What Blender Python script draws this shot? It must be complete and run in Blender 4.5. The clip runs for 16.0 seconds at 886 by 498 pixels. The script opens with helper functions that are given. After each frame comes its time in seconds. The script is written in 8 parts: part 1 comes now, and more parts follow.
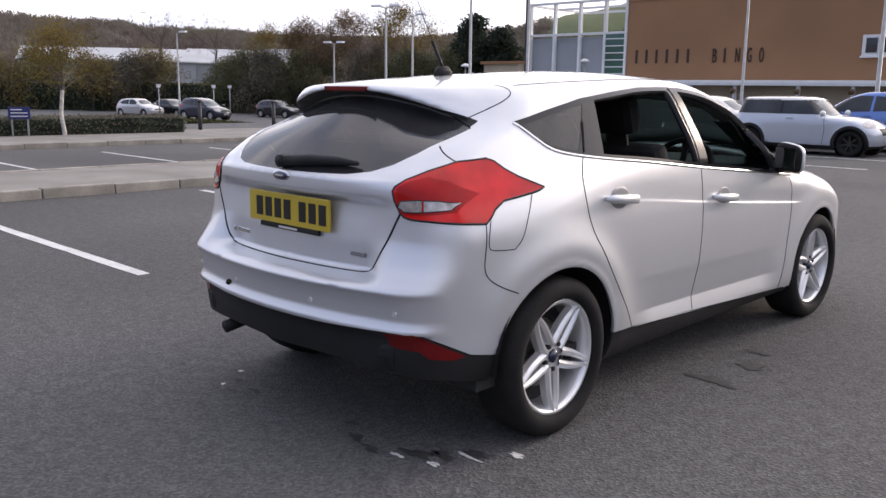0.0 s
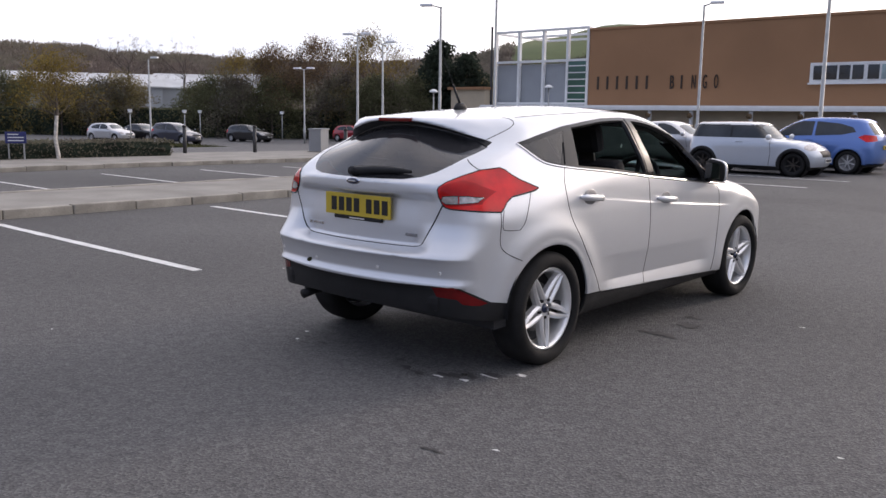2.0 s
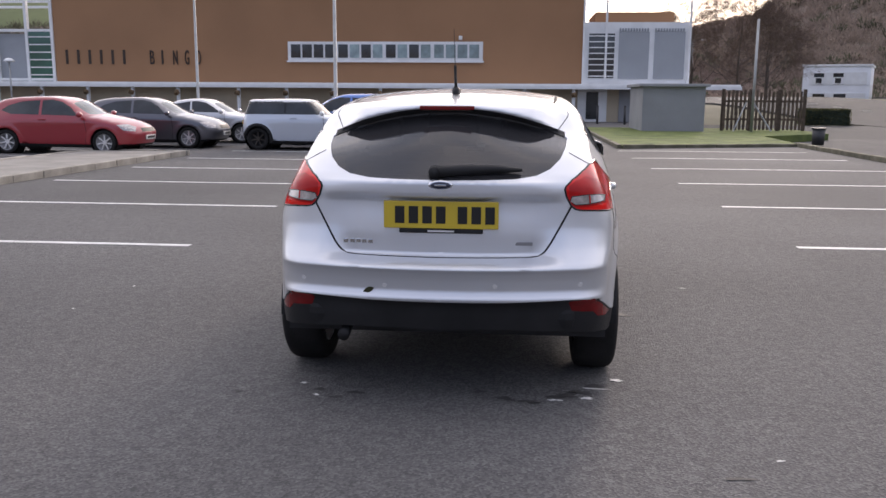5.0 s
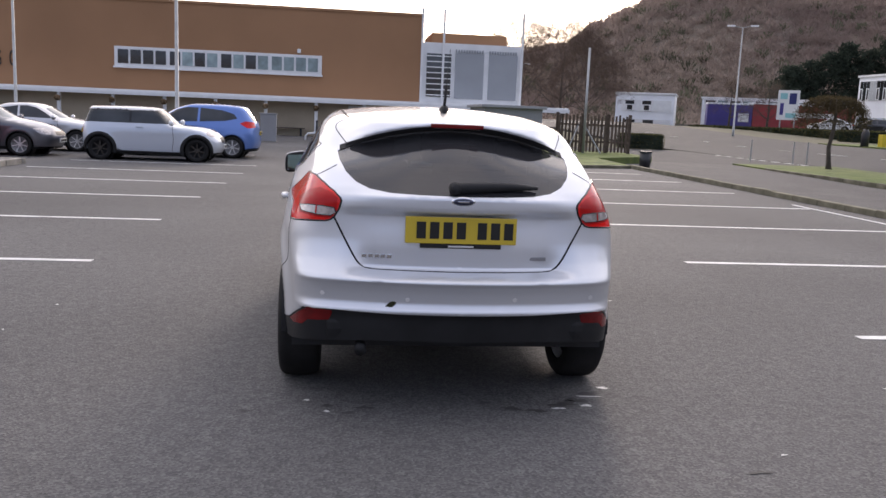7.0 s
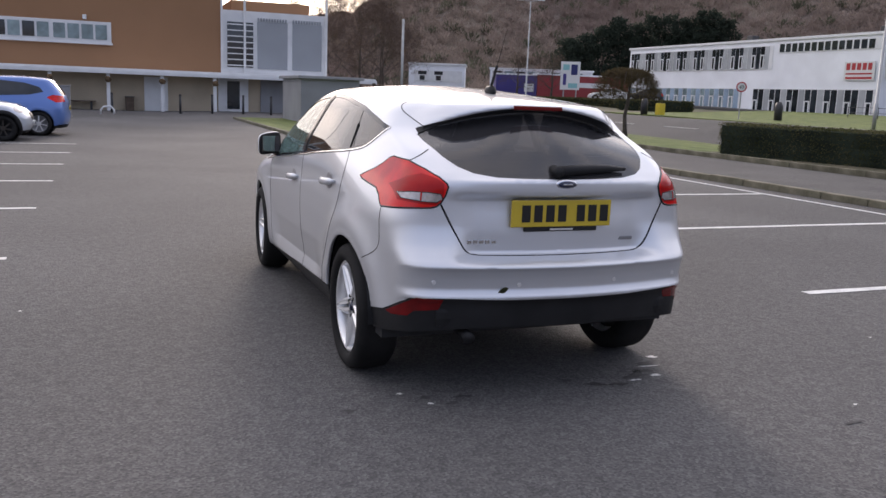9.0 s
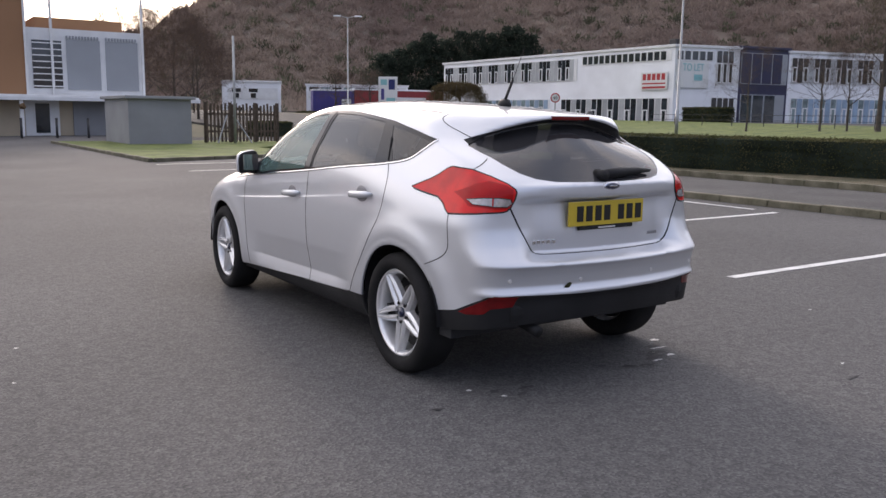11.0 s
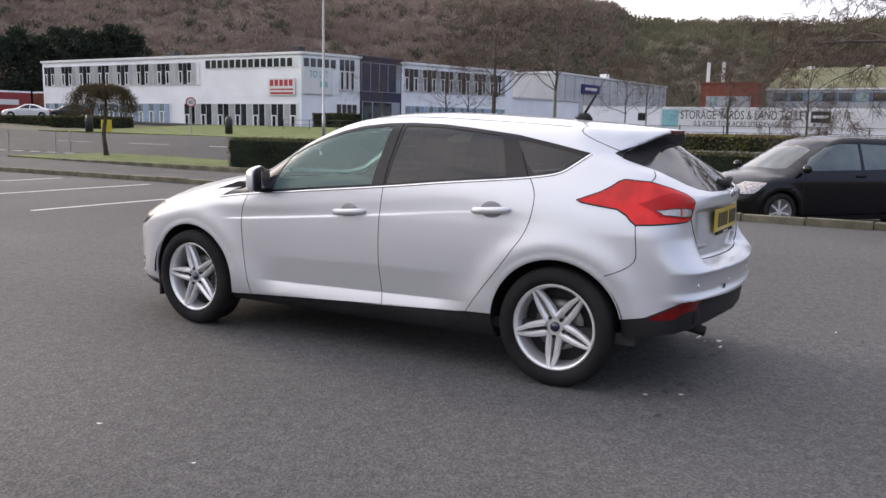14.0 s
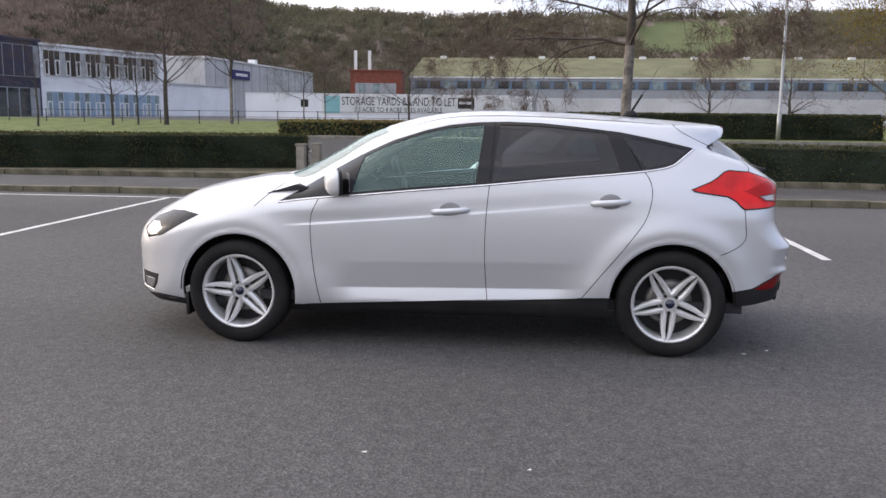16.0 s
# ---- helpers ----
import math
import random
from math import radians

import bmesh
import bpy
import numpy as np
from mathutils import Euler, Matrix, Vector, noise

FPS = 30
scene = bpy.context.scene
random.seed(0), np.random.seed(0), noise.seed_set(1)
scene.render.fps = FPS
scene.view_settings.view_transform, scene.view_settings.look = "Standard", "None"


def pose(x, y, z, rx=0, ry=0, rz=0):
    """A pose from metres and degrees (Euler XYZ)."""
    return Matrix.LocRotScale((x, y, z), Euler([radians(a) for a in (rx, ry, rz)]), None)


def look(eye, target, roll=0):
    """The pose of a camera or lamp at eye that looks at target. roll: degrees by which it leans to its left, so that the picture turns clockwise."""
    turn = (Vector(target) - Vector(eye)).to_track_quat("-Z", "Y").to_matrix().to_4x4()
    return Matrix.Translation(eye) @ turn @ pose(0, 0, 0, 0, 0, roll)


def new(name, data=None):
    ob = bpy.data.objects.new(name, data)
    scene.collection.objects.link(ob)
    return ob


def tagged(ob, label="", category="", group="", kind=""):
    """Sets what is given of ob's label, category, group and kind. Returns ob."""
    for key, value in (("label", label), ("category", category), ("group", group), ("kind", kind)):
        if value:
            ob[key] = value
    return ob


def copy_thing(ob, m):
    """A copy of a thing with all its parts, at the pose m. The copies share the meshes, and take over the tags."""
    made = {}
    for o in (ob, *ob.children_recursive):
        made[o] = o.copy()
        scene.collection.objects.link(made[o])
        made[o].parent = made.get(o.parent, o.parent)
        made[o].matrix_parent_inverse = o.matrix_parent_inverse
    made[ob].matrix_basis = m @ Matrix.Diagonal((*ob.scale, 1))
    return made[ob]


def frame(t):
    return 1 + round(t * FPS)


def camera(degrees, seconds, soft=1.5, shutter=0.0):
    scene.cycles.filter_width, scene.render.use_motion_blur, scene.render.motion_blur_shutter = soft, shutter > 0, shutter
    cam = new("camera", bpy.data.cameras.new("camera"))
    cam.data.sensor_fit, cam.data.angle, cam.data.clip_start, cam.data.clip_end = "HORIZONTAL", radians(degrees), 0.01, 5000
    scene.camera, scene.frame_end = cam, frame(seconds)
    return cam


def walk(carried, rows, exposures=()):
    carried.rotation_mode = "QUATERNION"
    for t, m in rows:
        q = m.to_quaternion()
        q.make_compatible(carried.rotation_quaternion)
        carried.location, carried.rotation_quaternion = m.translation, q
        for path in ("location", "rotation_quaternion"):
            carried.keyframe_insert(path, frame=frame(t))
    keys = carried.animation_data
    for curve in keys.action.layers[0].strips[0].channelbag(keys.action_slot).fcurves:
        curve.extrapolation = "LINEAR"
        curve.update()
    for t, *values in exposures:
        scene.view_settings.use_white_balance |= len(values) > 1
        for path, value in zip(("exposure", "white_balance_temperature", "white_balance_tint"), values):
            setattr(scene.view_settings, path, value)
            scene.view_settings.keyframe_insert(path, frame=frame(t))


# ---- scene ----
cam = camera(55.1, 16.0)
PATH = [
    (0, (2.736, -3.988, 1.361), (1.379, -2.565, 0.993), 0.8),
    (0.5, (3.032, -4.464, 1.367), (1.681, -3.032, 1.018), 0.3),
    (1, (3.228, -4.877, 1.388), (1.942, -3.392, 1.012), -0.2),
    (1.5, (3.407, -5.121, 1.378), (2.101, -3.638, 1.071), 0.7),
    (2, (3.463, -5.226, 1.392), (2.16, -3.741, 1.08), 0.8),
    (2.5, (3.294, -5.272, 1.376), (2.016, -3.77, 1.042), 2.9),
    (3, (2.81, -5.367, 1.39), (1.655, -3.756, 1.12), 3.5),
    (3.5, (2.171, -5.42, 1.387), (1.234, -3.688, 1.038), 4.1),
    (4, (1.519, -5.516, 1.38), (0.819, -3.683, 0.993), 2.3),
    (4.5, (0.883, -5.658, 1.405), (0.431, -3.741, 1.055), 1.9),
    (4.7, (0.647, -5.751, 1.414), (0.318, -3.811, 1.055), 1.2),
    (6.8, (-0.545, -5.851, 1.419), (-0.314, -3.889, 1.109), 1.9),
    (7, (-0.559, -5.859, 1.41), (-0.316, -3.898, 1.101), 2.4),
    (7.5, (-0.605, -5.857, 1.412), (-0.357, -3.891, 1.14), 2.4),
    (8, (-0.817, -5.778, 1.378), (-0.486, -3.824, 1.113), 4.0),
    (8.5, (-1.35, -5.58, 1.387), (-0.795, -3.688, 1.046), 2.8),
    (9, (-1.939, -5.454, 1.41), (-1.22, -3.622, 1.053), 2.2),
    (9.5, (-2.479, -5.272, 1.377), (-1.61, -3.503, 1.038), 1.1),
    (9.7, (-2.65, -5.222, 1.389), (-1.691, -3.501, 1.047), 1.3),
    (11.8, (-3.277, -5.087, 1.325), (-2.113, -3.485, 1.045), 2.4),
    (12, (-3.362, -5.039, 1.314), (-2.162, -3.462, 1.045), 3.7),
    (12.5, (-3.677, -4.65, 1.331), (-2.308, -3.224, 1.028), 3.9),
    (13, (-4.12, -4.163, 1.356), (-2.599, -2.9, 1.053), 2.0),
    (13.5, (-4.533, -3.591, 1.36), (-2.908, -2.474, 1.022), 0.5),
    (14, (-4.961, -2.995, 1.375), (-3.241, -2.014, 1.088), 1.0),
    (14.5, (-5.308, -2.349, 1.385), (-3.489, -1.574, 1.084), 2.2),
    (15, (-5.602, -1.722, 1.392), (-3.707, -1.157, 1.094), 0.4),
    (15.5, (-5.748, -1.085, 1.394), (-3.807, -0.719, 1.081), 1.1),
    (16, (-5.891, -0.468, 1.417), (-3.925, -0.27, 1.109), 0.6),
]
walk(cam, [(t, look(eye, target, roll)) for t, eye, target, roll in PATH],
     exposures=((0.0, 0.35, 6900, 19.0), (1.0, 0.42, 6900, 19.0), (1.6, 0.29, 6900, 18.0), (2.5, 0.19, 6900, 18.0), (3.5, 0.12, 6950, 19.0), (4.0, 0.23, 6950, 19.0), (4.6, 0.43, 6950, 19.0), (7.0, 0.49, 7000, 19.0),
                (8.0, 0.43, 7000, 19.0), (9.0, 0.31, 6900, 19.0), (9.7, 0.33, 6950, 19.0), (12.0, 0.43, 7000, 18.0), (14.0, 0.53, 7050, 17.0), (15.5, 0.59, 7000, 16.0), (16.0, 0.53, 7000, 16.0)))

# ---- world and sun: thin bright overcast, the low sun behind it ----
SUN_AZ, SUN_EL = radians(13.0), radians(17.0)
world = bpy.data.worlds.new("sky")
scene.world = world
world.use_nodes = True
wn, wl = world.node_tree.nodes, world.node_tree.links
wn.clear()
w_out = wn.new("ShaderNodeOutputWorld")
w_bg = wn.new("ShaderNodeBackground")
w_sky = wn.new("ShaderNodeTexSky")
w_sky.sky_type = "NISHITA"
w_sky.sun_disc = False
w_sky.sun_elevation, w_sky.sun_rotation = SUN_EL, SUN_AZ
w_sky.dust_density = 3.0
w_hsv = wn.new("ShaderNodeHueSaturation")
w_hsv.inputs["Saturation"].default_value = 0.75
w_gain = wn.new("ShaderNodeVectorMath")
w_gain.operation = "SCALE"
w_gain.inputs["Scale"].default_value = 0.8
w_co = wn.new("ShaderNodeTexCoord")
w_map = wn.new("ShaderNodeMapping")
w_map.inputs["Scale"].default_value = (1.6, 1.6, 5.0)
w_noise = wn.new("ShaderNodeTexNoise")
w_noise.inputs["Scale"].default_value = 1.7
w_noise.inputs["Detail"].default_value = 5.0
w_ramp = wn.new("ShaderNodeValToRGB")
w_ramp.color_ramp.elements[0].position, w_ramp.color_ramp.elements[0].color = 0.36, (5.4, 6.3, 7.9, 1)
w_ramp.color_ramp.elements[1].position, w_ramp.color_ramp.elements[1].color = 0.66, (11.0, 11.1, 11.4, 1)
w_mix = wn.new("ShaderNodeMix")
w_mix.data_type = "RGBA"
w_mix.inputs["Factor"].default_value = 0.66
wl.new(w_sky.outputs[0], w_hsv.inputs["Color"])
wl.new(w_hsv.outputs[0], w_gain.inputs[0])
wl.new(w_co.outputs["Generated"], w_map.inputs["Vector"])
wl.new(w_map.outputs[0], w_noise.inputs["Vector"])
wl.new(w_noise.outputs["Fac"], w_ramp.inputs["Fac"])
wl.new(w_gain.outputs[0], w_mix.inputs["A"])
# the deck thins to white towards the hidden sun and turns blue-grey away from it
w_dot = wn.new("ShaderNodeVectorMath")
w_dot.operation = "DOT_PRODUCT"
w_dot.inputs[1].default_value = (0.03, 0.52, 0.0)
wl.new(w_co.outputs["Generated"], w_dot.inputs[0])
w_add = wn.new("ShaderNodeMath")
w_add.inputs[1].default_value = 0.6
wl.new(w_dot.outputs["Value"], w_add.inputs[0])
w_tone = wn.new("ShaderNodeMix")
w_tone.data_type = "RGBA"
w_tone.inputs["A"].default_value = (0.155, 0.245, 0.43, 1)
w_tone.inputs["B"].default_value = (1.46, 1.42, 1.36, 1)
wl.new(w_add.outputs[0], w_tone.inputs["Factor"])
w_deck = wn.new("ShaderNodeVectorMath")
w_deck.operation = "MULTIPLY"
wl.new(w_ramp.outputs[0], w_deck.inputs[0])
wl.new(w_tone.outputs["Result"], w_deck.inputs[1])
wl.new(w_deck.outputs[0], w_mix.inputs["B"])
wl.new(w_mix.outputs["Result"], w_bg.inputs["Color"])
w_bg.inputs["Strength"].default_value = 0.15
wl.new(w_bg.outputs[0], w_out.inputs["Surface"])

sun = new("sun", bpy.data.lights.new("sun", "SUN"))
sun.data.energy, sun.data.angle, sun.data.color = 1.1, radians(11), (1.0, 0.93, 0.84)
sun_dir = Vector((math.sin(SUN_AZ) * math.cos(SUN_EL), math.cos(SUN_AZ) * math.cos(SUN_EL), math.sin(SUN_EL)))
sun.matrix_world = look(sun_dir * 100, (0, 0, 0))


# ---- materials ----
def mat(name, color, rough=0.6, metal=0.0, var=0.15, scale=8.0, fine=0.0, bump=0.0, bump_scale=60.0,
        coat=0.0, spec=0.5, per_object=0.0, per_island=0.0, tint=None, trans=0.0, rough_var=0.0):
    """A node material: base colour with variation at two scales, and fine relief."""
    m = bpy.data.materials.new(name)
    m.use_nodes = True
    n, l = m.node_tree.nodes, m.node_tree.links
    b = n["Principled BSDF"]
    b.inputs["Roughness"].default_value = rough
    b.inputs["Metallic"].default_value = metal
    b.inputs["Coat Weight"].default_value = coat
    b.inputs["Coat Roughness"].default_value = 0.04
    b.inputs["Specular IOR Level"].default_value = spec
    b.inputs["Transmission Weight"].default_value = trans
    co = n.new("ShaderNodeTexCoord")
    big = n.new("ShaderNodeTexNoise")
    big.inputs["Scale"].default_value, big.inputs["Detail"].default_value = scale, 6.0
    l.new(co.outputs["Object"], big.inputs["Vector"])
    ramp = n.new("ShaderNodeValToRGB")
    c = Vector(color[:3])
    t2 = Vector(tint) if tint else c * (1 + var)
    ramp.color_ramp.elements[0].position, ramp.color_ramp.elements[1].position = 0.32, 0.68
    ramp.color_ramp.elements[0].color = (*(c * (1 - var)), 1)
    ramp.color_ramp.elements[1].color = (*t2, 1)
    l.new(big.outputs["Fac"], ramp.inputs["Fac"])
    last = ramp.outputs["Color"]

    def times(value_socket, lo, hi, last):
        mr = n.new("ShaderNodeMapRange")
        mr.inputs["To Min"].default_value, mr.inputs["To Max"].default_value = lo, hi
        l.new(value_socket, mr.inputs["Value"])
        mul = n.new("ShaderNodeVectorMath")
        mul.operation = "SCALE"
        l.new(last, mul.inputs[0])
        l.new(mr.outputs[0], mul.inputs["Scale"])
        return mul.outputs[0]

    small = n.new("ShaderNodeTexNoise")
    small.inputs["Scale"].default_value, small.inputs["Detail"].default_value = bump_scale, 3.0
    l.new(co.outputs["Object"], small.inputs["Vector"])
    if fine:
        last = times(small.outputs["Fac"], 1 - fine, 1 + fine, last)
    if per_object:
        info = n.new("ShaderNodeObjectInfo")
        last = times(info.outputs["Random"], 1 - per_object, 1 + per_object, last)
    if per_island:
        geo = n.new("ShaderNodeNewGeometry")
        last = times(geo.outputs["Random Per Island"], 1 - per_island, 1 + per_island, last)
    l.new(last, b.inputs["Base Color"])
    if rough_var:
        mr = n.new("ShaderNodeMapRange")
        mr.inputs["To Min"].default_value, mr.inputs["To Max"].default_value = rough - rough_var, rough + rough_var
        l.new(big.outputs["Fac"], mr.inputs["Value"])
        l.new(mr.outputs[0], b.inputs["Roughness"])
    if bump:
        bp = n.new("ShaderNodeBump")
        bp.inputs["Strength"].default_value, bp.inputs["Distance"].default_value = 1.0, bump
        l.new(small.outputs["Fac"], bp.inputs["Height"])
        l.new(bp.outputs[0], b.inputs["Normal"])
    return m


def glass(name, color, rough=0.0, film=0.0, film_color=(0.50, 0.66, 0.60)):
    """A thin pane: part clear, tinted, part mirror by Fresnel, with a diffuse film: dust, and sky sheen put into its
    colour.
    """
    m = bpy.data.materials.new(name)
    m.use_nodes = True
    n, l = m.node_tree.nodes, m.node_tree.links
    n.clear()
    out = n.new("ShaderNodeOutputMaterial")
    tr = n.new("ShaderNodeBsdfTransparent")
    tr.inputs["Color"].default_value = (*color, 1)
    gl = n.new("ShaderNodeBsdfGlossy")
    gl.inputs["Roughness"].default_value = rough
    gl.inputs["Color"].default_value = (1, 1, 1, 1)
    fr = n.new("ShaderNodeFresnel")
    fr.inputs["IOR"].default_value = 1.52
    mx = n.new("ShaderNodeMixShader")
    l.new(fr.outputs[0], mx.inputs[0])
    l.new(tr.outputs[0], mx.inputs[1])
    l.new(gl.outputs[0], mx.inputs[2])
    if film:
        df, m2 = n.new("ShaderNodeBsdfDiffuse"), n.new("ShaderNodeMixShader")
        df.inputs["Color"].default_value = (*film_color, 1)
        m2.inputs[0].default_value = film
        l.new(mx.outputs[0], m2.inputs[1])
        l.new(df.outputs[0], m2.inputs[2])
        mx = m2
    l.new(mx.outputs[0], out.inputs["Surface"])
    return m


def asphalt(name, base, stone, patch=0.12, scale=0.16):
    """Rolled asphalt: pale chips in dark binder, broad worn patches, a little relief."""
    m = bpy.data.materials.new(name)
    m.use_nodes = True
    n, l = m.node_tree.nodes, m.node_tree.links
    b = n["Principled BSDF"]
    co = n.new("ShaderNodeTexCoord")
    vor = n.new("ShaderNodeTexVoronoi")
    vor.inputs["Scale"].default_value = 95.0
    l.new(co.outputs["Object"], vor.inputs["Vector"])
    chips = n.new("ShaderNodeValToRGB")
    chips.color_ramp.elements[0].position, chips.color_ramp.elements[0].color = 0.25, (*[c * 0.8 for c in base], 1)
    chips.color_ramp.elements[1].position, chips.color_ramp.elements[1].color = 1.0, (*stone, 1)
    l.new(vor.outputs["Color"], chips.inputs["Fac"])
    mid = n.new("ShaderNodeTexNoise")
    mid.inputs["Scale"].default_value, mid.inputs["Detail"].default_value = 14.0, 8.0
    l.new(co.outputs["Object"], mid.inputs["Vector"])
    big = n.new("ShaderNodeTexNoise")
    big.inputs["Scale"].default_value, big.inputs["Detail"].default_value = scale, 7.0
    l.new(co.outputs["Object"], big.inputs["Vector"])
    r1 = n.new("ShaderNodeMapRange")
    r1.inputs["From Min"].default_value, r1.inputs["From Max"].default_value = 0.3, 0.7
    r1.inputs["To Min"].default_value, r1.inputs["To Max"].default_value = 0.86, 1.14
    l.new(mid.outputs["Fac"], r1.inputs["Value"])
    r2 = n.new("ShaderNodeMapRange")
    r2.inputs["From Min"].default_value, r2.inputs["From Max"].default_value = 0.35, 0.65
    r2.inputs["To Min"].default_value, r2.inputs["To Max"].default_value = 1 - patch, 1 + patch
    l.new(big.outputs["Fac"], r2.inputs["Value"])
    pr = n.new("ShaderNodeMath")
    pr.operation = "MULTIPLY"
    l.new(r1.outputs[0], pr.inputs[0])
    l.new(r2.outputs[0], pr.inputs[1])
    sc = n.new("ShaderNodeVectorMath")
    sc.operation = "SCALE"
    l.new(chips.outputs[0], sc.inputs[0])
    l.new(pr.outputs[0], sc.inputs["Scale"])
    l.new(sc.outputs[0], b.inputs["Base Color"])
    bp = n.new("ShaderNodeBump")
    bp.inputs["Strength"].default_value, bp.inputs["Distance"].default_value = 0.8, 0.004
    l.new(vor.outputs["Distance"], bp.inputs["Height"])
    l.new(bp.outputs[0], b.inputs["Normal"])
    b.inputs["Roughness"].default_value = 0.88
    b.inputs["Specular IOR Level"].default_value = 0.3
    return m


def foliage(name, color, var=0.3, scale=1.0, per_island=0.3, tint=None):
    """Leaves and sprays: half of the light passes through."""
    m = bpy.data.materials.new(name)
    m.use_nodes = True
    n, l = m.node_tree.nodes, m.node_tree.links
    n.clear()
    out = n.new("ShaderNodeOutputMaterial")
    df, tr, mx = n.new("ShaderNodeBsdfDiffuse"), n.new("ShaderNodeBsdfTranslucent"), n.new("ShaderNodeMixShader")
    mx.inputs[0].default_value = 0.45
    co, tx, rp, geo, mr, sc = (n.new("ShaderNode" + k) for k in ("TexCoord", "TexNoise", "ValToRGB", "NewGeometry", "MapRange", "VectorMath"))
    tx.inputs["Scale"].default_value, tx.inputs["Detail"].default_value = scale, 4.0
    c = Vector(color)
    rp.color_ramp.elements[0].position, rp.color_ramp.elements[1].position = 0.35, 0.65
    rp.color_ramp.elements[0].color = (*(c * (1 - var)), 1)
    rp.color_ramp.elements[1].color = (*(Vector(tint) if tint else c * (1 + var)), 1)
    mr.inputs["To Min"].default_value, mr.inputs["To Max"].default_value = 1 - per_island, 1 + per_island
    sc.operation = "SCALE"
    l.new(co.outputs["Object"], tx.inputs["Vector"])
    l.new(tx.outputs["Fac"], rp.inputs["Fac"])
    l.new(geo.outputs["Random Per Island"], mr.inputs["Value"])
    l.new(rp.outputs["Color"], sc.inputs[0])
    l.new(mr.outputs[0], sc.inputs["Scale"])
    for s in (df, tr):
        l.new(sc.outputs[0], s.inputs["Color"])
    l.new(df.outputs[0], mx.inputs[1])
    l.new(tr.outputs[0], mx.inputs[2])
    l.new(mx.outputs[0], out.inputs["Surface"])
    return m


